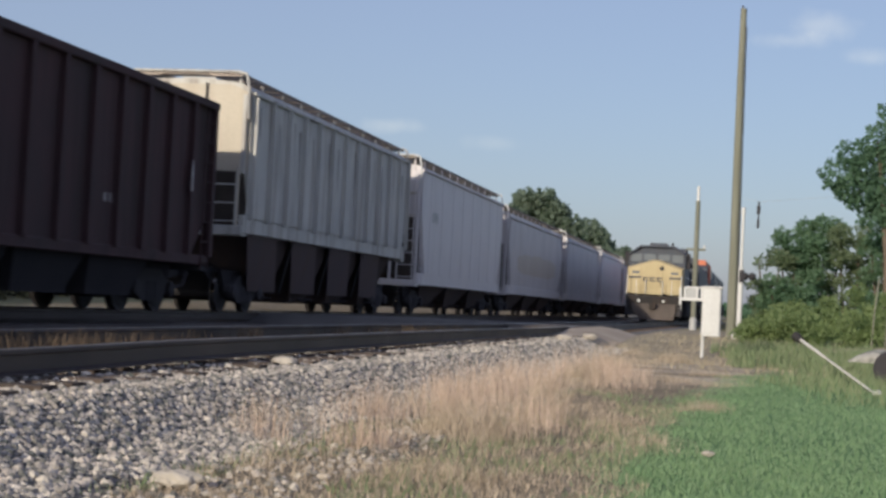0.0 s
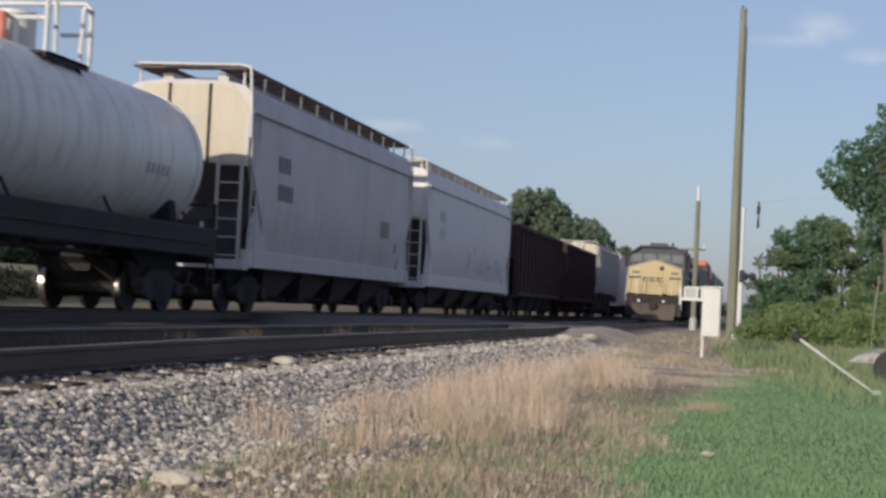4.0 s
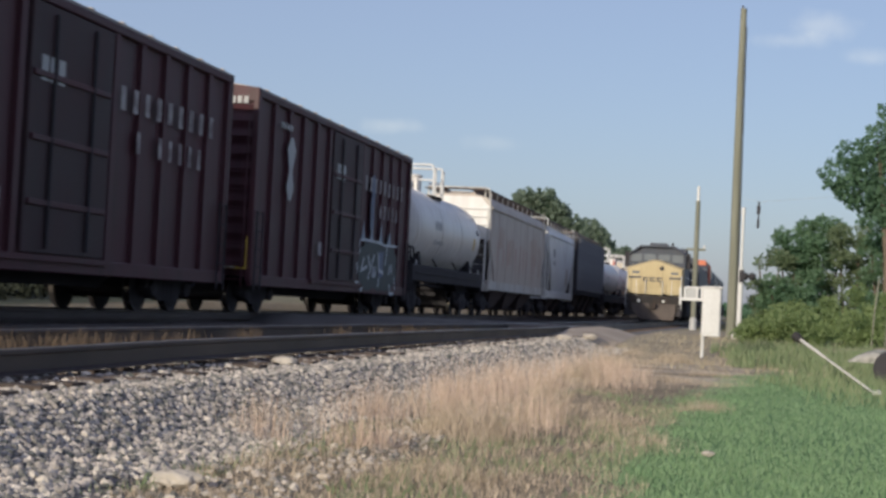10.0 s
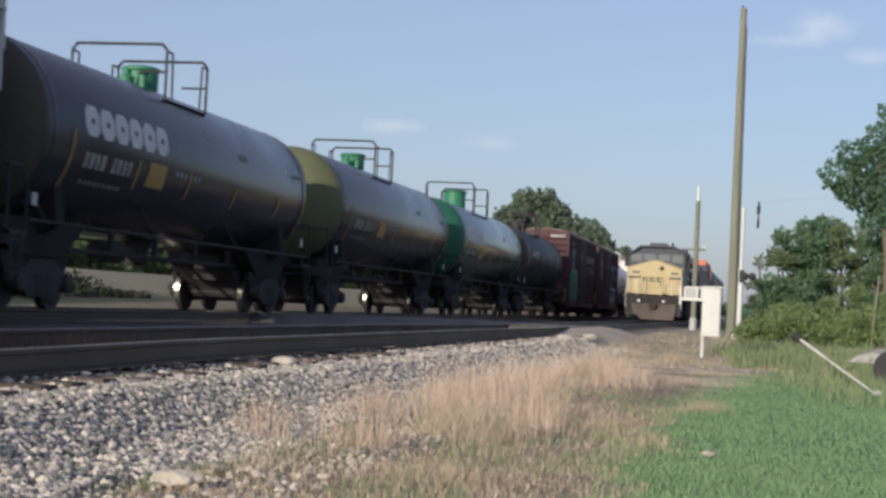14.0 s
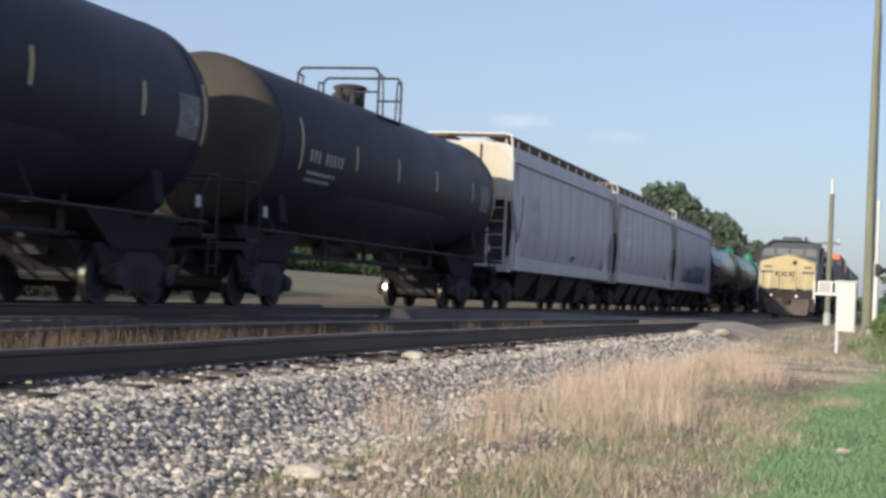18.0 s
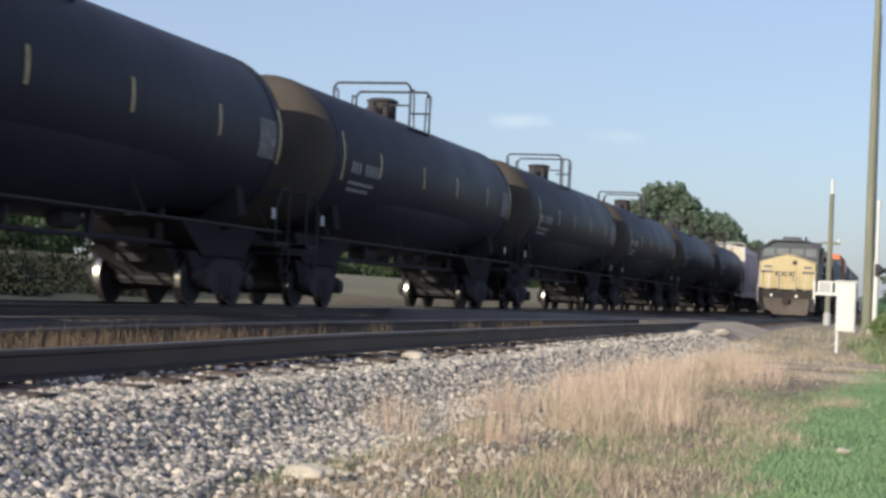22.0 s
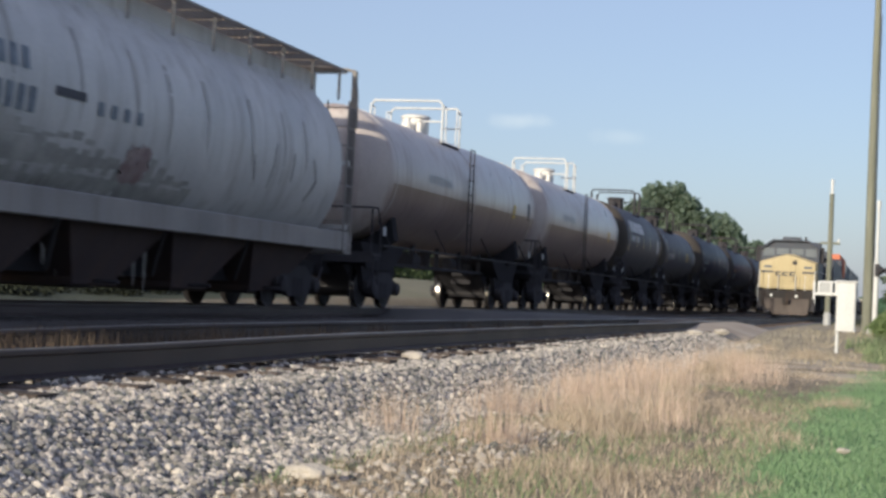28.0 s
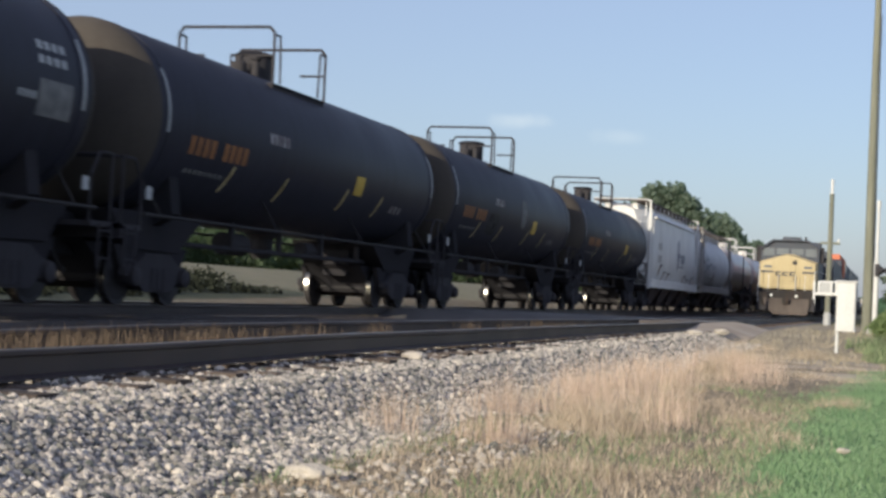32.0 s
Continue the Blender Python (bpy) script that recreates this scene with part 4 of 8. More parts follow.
# ---------------------------------------------------------------- box wagons
def box_car(label, length, mat, top=5.04, sill=0.74, half=1.55, posts=14):
    car = thing("box_car", label, "box wagon", "wagons of the passing train")
    h = length / 2
    part("body", Shape().box(-half + 0.08, half - 0.08, -h + 0.05, h - 0.05, sill + 0.1, top - 0.02), mat, car)
    s = Shape().loft([[(-half, y, top - 0.05), (half, y, top - 0.05), (half, y, top + 0.0), (0.8, y, top + 0.11), (0, y, top + 0.16), (-0.8, y, top + 0.11), (-half, y, top + 0.0)] for y in (-h, h)])
    part("roof", s, M_ROOF, car)
    for k in range(12):
        y = -h + 0.6 + (length - 1.2) * k / 11
        part("roof_rib", Shape().loft([[(-half, yy, top), (half, yy, top), (half, yy, top + 0.03), (0, yy, top + 0.20), (-half, yy, top + 0.03)] for yy in (y - 0.05, y + 0.05)]), M_ROOF, car)
    for sx in (-1, 1):
        part("side_sill", Shape().box(sx * (half - 0.10), sx * (half + 0.01), -h, h, sill - 0.12, sill + 0.14, 0.02), mat, car)
        part("side_plate", Shape().box(sx * (half - 0.10), sx * (half + 0.015), -h, h, top - 0.2, top - 0.055, 0.02), mat, car)
    pm = Shape().prism([(-0.10, sill + 0.1), (0.10, sill + 0.1), (0.10, top - 0.19), (-0.10, top - 0.19)], -0.09, 0.0).mesh("side_post", mat)
    door = 1.55
    for k in range(posts):
        y = -h + 0.12 + (length - 0.24) * k / (posts - 1)
        if abs(y) < door + 0.1:
            continue
        for sx in (-1, 1):
            put_part("side_post", pm, car, pose(sx * half, y, 0, 0, 0, 0 if sx > 0 else 180))
    for sx in (-1, 1):
        d = part("door", Shape().box(sx * (half - 0.09), sx * (half + 0.03), -door, door, sill + 0.18, top - 0.24, 0.02), P_BOXDARK, car, "grimy dark sliding plug door")
        for z in (1.7, 2.7, 3.7):
            part("door_bar", Shape().box(sx * (half + 0.02), sx * (half + 0.07), -door + 0.1, door - 0.1, z - 0.05, z + 0.05, 0.015), mat, d)
        for y in (-0.75, 0.75):
            part("door_rod", Shape().tube((sx * (half + 0.06), y, sill + 0.25), (sx * (half + 0.06), y, top - 0.35), 0.03, 6), M_BLACK, d)
        part("door_track", Shape().box(sx * (half - 0.02), sx * (half + 0.08), -door * 2.1, door * 1.1, sill + 0.06, sill + 0.15), mat, car)
    for e in (-1, 1):
        y0, y1 = e * (h - 0.12), e * (h + 0.05)
        n = 11
        rings = []
        for k in range(n * 4 + 1):
            z = sill + 0.15 + (top - 0.2 - sill - 0.15) * k / (n * 4)
            d = 0.07 * (0.5 - 0.5 * math.cos(2 * math.pi * k / 4))
            rings.append([(-half + 0.1, e * (h - 0.06 + d), z), (half - 0.1, e * (h - 0.06 + d), z)])
        part("corrugated_end", Shape().loft(rings, closed=False, caps=False), mat, car, "ribbed steel end", 25)
        for x in (-half + 0.06, half - 0.06):
            part("corner_post", Shape().box(x - 0.07, x + 0.07, e * (h - 0.1), e * (h + 0.06), sill, top - 0.02, 0.02), mat, car)
        part("end_cap", Shape().loft([[(-half, yy, top - 0.3), (half, yy, top - 0.3), (half, yy, top), (0, yy, top + 0.15), (-half, yy, top)] for yy in (e * (h - 0.1), e * (h + 0.055))]), mat, car)
        ladder(car, half + 0.05, e * (h - 0.32), 0.5, 2.3, M_BLACK)
        ladder(car, half - 0.4, e * (h + 0.10), 0.6, 4.3, mat, along=False)
        part("brake_wheel", Shape().turn([(e * (h + 0.12), 0.25), (e * (h + 0.15), 0.28), (e * (h + 0.18), 0.25), (e * (h + 0.16), 0.05)], "y", (-0.5, 0, 2.6), 16), M_BLACK, car)
        part("end_walk", Shape().box(-1.2, 1.2, e * (h + 0.03), e * (h + 0.42), sill + 0.25, sill + 0.30), M_GRATE, car)
        part("yellow_grab", Shape().pipe([(half - 0.1, e * (h + 0.10), 1.0), (half - 0.1, e * (h + 0.10), 1.7)], 0.02).pipe([(half - 0.7, e * (h + 0.10), 1.0), (half - 0.1, e * (h + 0.10), 1.0)], 0.02), M_YELLOW, car)
        coupler(car, e * h, e)
    part("centre_sill", Shape().box(-0.3, 0.3, -h, h, 0.62, 0.9, 0.03), M_BLACK, car)
    # the long prism is an added dark filler for the shade below the floor
    part("underframe", Shape().box(-half + 0.1, half - 0.1, -2.2, -2.0, 0.6, sill).box(-half + 0.1, half - 0.1, 2.0, 2.2, 0.6, sill).box(-0.9, -0.3, -0.8, 0.6, 0.42, 0.7, 0.05).prism([(-h + 3.6, sill), (-h + 4.4, 0.42), (h - 4.4, 0.42), (h - 3.6, sill)], -0.7, 0.7), M_SOOTSHADE, car)
    trucks(car, h - 1.9)
    return car, (lambda z: half + 0.016)


P_BOXDARK = surf("box_door_grime", (0.028, 0.015, 0.020), (0.048, 0.022, 0.028), rough=0.65, streak=0.6, streak_col=(0.02, 0.014, 0.016), bump=0.08)
M_ROOF = surf("galvanised_roof", (0.20, 0.17, 0.16), (0.32, 0.28, 0.26), rough=0.55, metal=0.4, streak=0.3)


# ---------------------------------------------------------------- paints of the wagons
P_GREY = surf("hopper_grey", (0.44, 0.42, 0.45), (0.54, 0.51, 0.53), rough=0.55, streak=0.35, streak_col=(0.22, 0.19, 0.18), bump=0.06)
P_PALE = surf("hopper_pale", (0.58, 0.555, 0.59), (0.65, 0.62, 0.645), rough=0.5, streak=0.16, streak_col=(0.3, 0.28, 0.28), bump=0.05)
P_DIRTYWHITE = surf("hopper_dirty_white", (0.42, 0.42, 0.42), (0.56, 0.55, 0.53), rough=0.6, streak=0.75, streak_col=(0.16, 0.11, 0.09), bump=0.1)
P_TANGREY = surf("hopper_tan_grey", (0.42, 0.37, 0.34), (0.50, 0.46, 0.42), rough=0.6, streak=0.35, streak_col=(0.22, 0.13, 0.10), bump=0.08)
P_CREAM = surf("hopper_cream", (0.43, 0.385, 0.32), (0.50, 0.455, 0.39), rough=0.55, streak=0.3, streak_col=(0.3, 0.2, 0.14), bump=0.06)
P_OFFWHITE = surf("hopper_off_white", (0.60, 0.60, 0.61), (0.70, 0.70, 0.70), rough=0.55, streak=0.3, streak_col=(0.26, 0.2, 0.17), bump=0.06)
P_SOOTY = surf("hopper_sooty_white", (0.45, 0.45, 0.465), (0.58, 0.57, 0.58), rough=0.55, streak=0.45, streak_col=(0.19, 0.165, 0.155), bump=0.08)
P_SILL = surf("dirty_sill_grey", (0.20, 0.19, 0.19), (0.32, 0.30, 0.29), rough=0.7, streak=0.4, streak_col=(0.12, 0.09, 0.08), bump=0.1)
P_STEELGREY = surf("hopper_steel_grey", (0.075, 0.082, 0.105), (0.155, 0.16, 0.185), rough=0.6, streak=0.6, streak_col=(0.06, 0.055, 0.06), bump=0.1)
P_RIB = surf("rib_grey", (0.20, 0.205, 0.235), (0.31, 0.315, 0.345), rough=0.6, streak=0.4, streak_col=(0.08, 0.07, 0.07))
P_COAL = surf("coal_hopper_brown", (0.042, 0.024, 0.028), (0.068, 0.034, 0.039), rough=0.8, streak=0.7, streak_col=(0.018, 0.014, 0.014), bump=0.15)
P_BOX = surf("box_car_red", (0.050, 0.017, 0.026), (0.074, 0.024, 0.034), rough=0.6, streak=0.75, streak_col=(0.035, 0.017, 0.02), bump=0.08)
P_WHITETANK = surf("tank_white", (0.62, 0.61, 0.605), (0.72, 0.705, 0.69), rough=0.38, streak=0.5, streak_col=(0.28, 0.22, 0.18), bump=0.04)
P_BLACKTANK = surf("tank_black", (0.032, 0.033, 0.048), (0.041, 0.042, 0.058), rough=0.45, spec=0.05, streak=0.3, streak_col=(0.018, 0.018, 0.020), bump=0.05)
P_DUSTBLACK = surf("tank_dusty_black", (0.055, 0.055, 0.072), (0.078, 0.077, 0.092), rough=0.5, spec=0.12, streak=0.4, streak_col=(0.035, 0.033, 0.038), bump=0.05)
P_GREENTANK = surf("tank_dark_green", (0.014, 0.047, 0.040), (0.022, 0.060, 0.048), rough=0.2, spec=0.5, streak=0.25, streak_col=(0.03, 0.03, 0.025), bump=0.03)
P_TANTANK = surf("tank_tan", (0.40, 0.355, 0.345), (0.50, 0.45, 0.43), rough=0.32, streak=0.6, streak_col=(0.19, 0.10, 0.07), bump=0.05)
# lighter than the black shells: sunlight on the heads is in this colour
P_HEADBROWN = surf("tank_head_sunlit", (0.050, 0.044, 0.040), (0.080, 0.070, 0.062), rough=0.75, spec=0.2, streak=0.3, streak_col=(0.045, 0.036, 0.032), bump=0.1)
P_HEADGREEN = surf("tank_head_green", (0.015, 0.085, 0.055), (0.022, 0.11, 0.07), rough=0.45, bump=0.04)
P_HEADOLIVE = surf("tank_head_olive", (0.075, 0.088, 0.045), (0.105, 0.118, 0.062), rough=0.6, bump=0.04)
P_GLOSSTANK = surf("tank_gloss_black", (0.028, 0.029, 0.042), (0.036, 0.037, 0.050), rough=0.24, spec=0.22, streak=0.3, streak_col=(0.022, 0.02, 0.02), bump=0.03)
# brown reflection on the tan tanks' lower half, put in as paint
P_TANLOW = surf("tank_belly_reflection", (0.17, 0.125, 0.12), (0.27, 0.21, 0.195), rough=0.35, streak=0.6, streak_col=(0.09, 0.055, 0.05), bump=0.05)
P_SLOPE = surf("slope_sheet_rust", (0.060, 0.044, 0.050), (0.090, 0.062, 0.066), rough=0.8, streak=0.4, bump=0.1)
P_PLASTER = surf("graffiti_blue_grey", (0.30, 0.38, 0.44), (0.42, 0.50, 0.55), rough=0.6, big=2.5, bump=0.03)
P_TEAL = surf("graffiti_teal_black", (0.022, 0.034, 0.04), (0.04, 0.058, 0.064), rough=0.6, big=2.5, bump=0.03)
P_GGREEN = surf("graffiti_green", (0.06, 0.19, 0.12), (0.14, 0.38, 0.25), rough=0.6, big=5.0, spread=0.3, streak=0.5, streak_col=(0.05, 0.06, 0.05), bump=0.03)
P_DARKGREEN = surf("graffiti_dark_green", (0.02, 0.12, 0.07), (0.03, 0.16, 0.09), rough=0.6, big=3.0, bump=0.03)
P_RUST = surf("rust_patch", (0.22, 0.13, 0.08), (0.32, 0.22, 0.15), rough=0.85, big=3, fine=20, bump=0.2)

P_FADEWHITE = surf("faded_white_letters", (0.46, 0.46, 0.48), (0.58, 0.58, 0.60), rough=0.6, big=4, bump=0.02)
M_FADEDRED = surf("faded_red", (0.40, 0.27, 0.24), (0.45, 0.35, 0.31), rough=0.7, big=5, bump=0.05)
P_WORNWHITE = surf("worn_white_letters", (0.16, 0.13, 0.14), (0.36, 0.34, 0.35), rough=0.7, big=4, spread=0.3, bump=0.02)
P_FAINTGREY = surf("scuffed_grey", (0.10, 0.10, 0.11), (0.24, 0.24, 0.24), rough=0.7, big=5, bump=0.03)
P_SPRAYWHITE = surf("sprayed_white", (0.40, 0.44, 0.50), (0.56, 0.60, 0.64), rough=0.6, big=4, bump=0.02)
P_SPRAYSLATE = surf("sprayed_slate", (0.20, 0.25, 0.32), (0.30, 0.35, 0.42), rough=0.6, big=4, bump=0.02)
P_SPRAYBLUE = surf("sprayed_blue", (0.10, 0.13, 0.22), (0.17, 0.20, 0.29), rough=0.6, big=4, bump=0.02)
P_RUSTFAINT = surf("faint_rust", (0.40, 0.30, 0.25), (0.46, 0.41, 0.37), rough=0.7, big=3, streak=0.5, streak_col=(0.3, 0.2, 0.14), bump=0.05)
M_PALEGRATE = surf("pale_galvanised_grating", (0.36, 0.34, 0.31), (0.48, 0.45, 0.41), rough=0.5, metal=0.3, fine=40)
M_RUSTGRATE = surf("rusty_grating", (0.09, 0.07, 0.065), (0.16, 0.125, 0.11), rough=0.8, metal=0.1, fine=40)
P_SCUFF = surf("grey_scuff", (0.20, 0.19, 0.19), (0.30, 0.29, 0.28), rough=0.7, big=4, bump=0.03)
P_REDSMEAR = surf("faded_red_smear", (0.22, 0.15, 0.16), (0.34, 0.28, 0.28), rough=0.7, big=5, bump=0.03)
P_SLATEMARK = surf("slate_stencil", (0.10, 0.12, 0.16), (0.22, 0.25, 0.30), rough=0.6, big=5, bump=0.02)
P_ROADGRIME = surf("road_grime", (0.30, 0.295, 0.29), (0.43, 0.42, 0.415), rough=0.8, big=2, spread=0.3, bump=0.04)
P_SOOTRUN = surf("soot_run", (0.30, 0.29, 0.295), (0.42, 0.41, 0.41), rough=0.6, big=3, bump=0.04)
P_INK = surf("sprayed_dark_blue", (0.05, 0.07, 0.12), (0.09, 0.11, 0.16), rough=0.6, big=4, bump=0.02)
P_GMINT = surf("graffiti_mint", (0.16, 0.34, 0.24), (0.24, 0.44, 0.31), rough=0.6, big=5, bump=0.02)
P_OCHRE = surf("worn_ochre", (0.30, 0.18, 0.05), (0.40, 0.26, 0.08), rough=0.6, big=4, bump=0.03)
P_FAINT = surf("faint_spray", (0.44, 0.44, 0.46), (0.56, 0.56, 0.58), rough=0.6, big=3, bump=0.03)

# ---------------------------------------------------------------- the train, front to rear: (centre along the train, wagon)
train = []


def row(u, pair):
    train.append((u, pair[0]))
    return pair


GREY_LABEL = "light grey covered hopper wagon with smooth bulging sides"
for u0, u1, pm in ((130.6, 147.0, P_GREY), (112.0, 129.0, P_PALE), (91.2, 110.4, P_GREY), (69.4, 89.4, P_GREY)):
    c, xf = row((u0 + u1) / 2, covered_hopper(GREY_LABEL, u1 - u0, pm, bays=3))
    if u0 == 91.2:
        part("roof_marker", Shape().box(-0.4, 0.4, -9.0, -8.3, 4.95, 5.2, 0.03), M_ORANGE, c, "orange box on the roof walk")
    if u0 == 69.4:
        blob(c, 0.0, 2.5, 7.0, 0.5, P_TANGREY, xf, 5, "stain", label="pale dusty stain")

c, xf = row(59.3, covered_hopper("pale lavender-grey covered hopper wagon with flat smooth sides", 17.1, P_PALE, top=5.05, eave=4.85, bulge=0.02, cut=1.1, bays=3, end_mat=P_CREAM, fascia=0.1, seams=8))
letters(c, -6.6, 3.2, 0.22, 5, 0.35, M_GREYMARK, xf)

c, xf = row(40.8, covered_hopper("dirty white ribbed covered hopper wagon with rust-brown outlet bays", 16.2, P_DIRTYWHITE, top=5.15, eave=4.85, sill=1.86, bulge=0.0, cut=0.7, bays=4, ribs=13, rib_w=0.045, walk_mat=M_ROOF, end_mat=P_CREAM, rail_white=False, plain_end=True, inset=0.2, shoulder=3.1, fascia=0.1, walk_z=0.1))
drip_stains(c, [(-7.3 + 0.83 * k + 0.2 * math.sin(k * 2.7), 4.6 - 0.25 * abs(math.sin(k)), 0.06 + 0.03 * math.sin(k * 1.9), 0.8 + 0.7 * abs(math.sin(k * 1.3))) for k in range(18)], P_SILL, xf)
for k in range(4):
    y = -6.6 + 3.4 * k
    part("slope_sheet", Shape().loft([[(1.46, y - 0.9, 1.8), (1.46, y + 1.3, 1.8)], [(1.15, y + 0.2, 0.5), (1.15, y + 2.3, 0.5)]], closed=False, caps=False), P_SLOPE, c, "rust-brown slope sheet", 180)

for u in (22.2, 3.75):
    c, xf = row(u, open_hopper("dark red-brown open coal hopper wagon with ribbed sides", 16.7, P_COAL))
    if u > 10:
        blob(c, -7.35, 3.1, 0.2, 0.45, P_TANGREY, lambda z: 1.56, 11, "paint_patch", label="pale worn paint patch")
        blob(c, -7.75, 3.75, 0.25, 0.3, P_RUST, lambda z: 1.57, 12, "rust_patch", label="bright rust patch at the corner")
    letters(c, 6.9, 2.4, 0.2, 1, 0.6, P_WORNWHITE, lambda z: 1.66)
    letters(c, 3.0, 1.9, 0.22, 3, 0.16, P_WORNWHITE, lambda z: 1.56)

c, xf = row(-15.7, covered_hopper("clean white covered hopper wagon with faint grey tags", 18.4, P_PALE, top=5.06, eave=4.42, sill=1.1, bulge=0.06, foot=0.16, cut=1.6, bays=4, shear=True, walk_z=0.2, walk_mat=M_PALEGRATE, fascia=0.46, plain_end=True, inset=0.16, end_mat=P_OFFWHITE))
scrawl(c, [[(0.6, 2.2), (0.65, 1.75)], [(1.35, 2.3), (1.35, 1.8), (1.1, 1.7)], [(1.9, 2.1), (1.75, 1.75), (2.0, 1.72)], [(2.55, 2.55), (2.5, 1.8), (2.9, 1.75), (2.95, 2.3)], [(3.3, 2.2), (3.5, 1.8)], [(3.75, 2.2), (3.45, 1.9), (4.1, 2.1)]], P_SCUFF, xf, 0.03)
for k, (y, z, ry, rz) in enumerate(((-1.0, 2.1, 0.3, 0.35), (5.4, 2.15, 0.22, 0.25), (6.3, 1.95, 0.3, 0.22), (0.1, 2.6, 0.2, 0.12))):
    blob(c, y, z, ry, rz, P_FAINT, xf, 130 + k, "worn_paint", lift=0.005, label="faint grey smudge")
letters(c, -6.9, 3.3, 0.25, 4, 0.38, M_GREYMARK, xf)
letters(c, -6.9, 2.7, 0.25, 4, 0.38, M_GREYMARK, xf)

c, xf = row(-35.4, covered_hopper("grey-blue covered hopper wagon with rusted roof walk", 16.7, P_GREY, top=5.16, eave=4.48, bulge=0.10, foot=0.12, cut=1.7, bays=4, end_mat=P_CREAM, frame_mat=P_GREY, walk_z=0.28, walk_mat=M_RUSTGRATE, fascia=0.46, shear=True, plain_end=True, inset=0.16))
letters(c, -6.2, 3.3, 0.25, 4, 0.38, M_BLACKMARK, xf)
letters(c, -6.2, 2.65, 0.25, 5, 0.38, M_BLACKMARK, xf)
letters(c, 4.0, 2.3, 1.1, 1, 0.5, P_SILL, xf, "paint_patch", w=1.0, label="faded dark rectangular patch")
letters(c, 6.0, 1.9, 0.3, 1, 0.3, M_BLACKMARK, xf)

for u, pl in ((-52.5, 0.0), (-66.95, 0.0)):
    c, xf = row(u, tank_car("white tank wagon with a black frame and white platform railing", 6.75, P_WHITETANK, r=1.45, zc=3.0, plat=pl + 0.5, plat_z=4.3, stripes=False, rings=4, steps=False, dome_mat=P_WHITETANK, rail_r=0.04, rail_mat=M_WHITE))
    letters(c, -4.6, 2.85, 0.24, 6, 0.25, M_GREYMARK, xf)
    letters(c, -4.6, 2.45, 0.2, 9, 0.14, M_GREYMARK, xf)
    letters(c, 3.2, 2.6, 0.24, 5, 0.2, M_GREYMARK, xf)
    part("black_side_frame", Shape().box(1.36, 1.50, -7.0, 7.0, 1.15, 1.75, 0.03).box(-1.36, -1.50, -7.0, 7.0, 1.15, 1.75, 0.03), M_BLACK, c)
    part("red_valve", Shape().turn([(4.3, 0.09), (4.85, 0.09), (4.9, 0.06)], "z", (0.2, -0.35, 0), 12), M_REDMARK, c, "red safety valve")

c, xf = row(-84.3, covered_hopper("steel-grey ribbed covered hopper wagon with black outlet bays", 16.4, P_STEELGREY, top=5.05, eave=4.95, sill=1.5, bulge=0.0, cut=1.6, bays=4, ribs=19, rib_w=0.04, frame_mat=M_BLACK, rib_mat=P_RIB, walk_mat=M_ROOF, rail_white=False, shoulder=4.0))
blob(c, -5.9, 2.7, 0.35, 0.6, P_GREY, lambda z: 1.56, 2, "paint_patch", label="faded paint patch")
c, xf = row(-100.2, covered_hopper("short dirty white covered hopper wagon with a dark square emblem", 12.0, P_OFFWHITE, top=4.95, eave=4.4, bulge=0.05, foot=0.2, cut=2.6, bays=2, shoulder=4.0, walk_z=0.28, frame_mat=P_OFFWHITE, walk_mat=M_RUSTGRATE, seams=6))
drip_stains(c, [(-3.9 + 0.7 * k + 0.25 * math.sin(k * 2.1), 4.35 - 0.9 * abs(math.sin(k * 1.7)), 0.05 + 0.02 * math.sin(k), 0.7 + 0.8 * abs(math.sin(k * 0.9))) for k in range(12)], P_RUSTFAINT, xf)
part("emblem", Shape().loft([[(xf(z) + 0.006, -3.7, z), (xf(z) + 0.006, -3.15, z)] for z in (3.3, 3.45, 3.6, 3.7)], closed=False, caps=False), M_BLACKMARK, c, "dark square emblem", 180)
letters(c, -3.8, 2.85, 0.2, 6, 0.22, M_BLACKMARK, xf, w=0.5)
blob(c, 2.6, 2.3, 0.5, 0.5, P_RUSTFAINT, xf, 91, "stain", label="faint rust stain")
c, xf = row(-116.15, covered_hopper("tan-grey covered hopper wagon with faded red lettering", 17.2, P_TANGREY, top=5.1, eave=4.53, sill=1.2, bulge=0.05, cut=1.8, bays=3, end_mat=P_OFFWHITE, frame_mat=P_DIRTYWHITE, walk_mat=M_RUSTGRATE, rail_white=False, plain_end=True, end_ribs=True, inset=0.16, fascia=0.3, walk_z=0.2, seams=7, shear=True, shoulder=3.2))
for k, (y, z, ry, rz) in enumerate(((-5.6, 3.4, 0.8, 0.5), (-3.0, 2.9, 1.1, 0.6), (4.6, 3.2, 1.2, 0.7), (6.6, 2.8, 0.6, 0.8))):
    blob(c, y, z, ry, rz, P_RUSTFAINT, xf, 95 + k, "stain", lift=0.004, label="faint rust stain")
for k, (y, z, hh_) in enumerate(((-6.6, 2.5, 0.75), (-5.1, 2.45, 0.5), (-3.9, 2.25, 1.0), (-1.6, 2.5, 0.6), (-0.2, 2.3, 0.95), (0.9, 2.3, 0.9), (1.9, 2.45, 0.7), (3.8, 2.15, 1.0), (4.6, 2.4, 0.7))):
    letters(c, y, z, 0.62, 1, hh_, M_FADEDRED, xf, "letter", w=0.72, label="faded red letter")
    drip_stains(c, [(y + 0.12 * j, z + 0.05, 0.05, 0.35 + 0.3 * abs(math.sin(k * 1.7 + j))) for j in (0, 1, 3)], M_FADEDRED, xf)
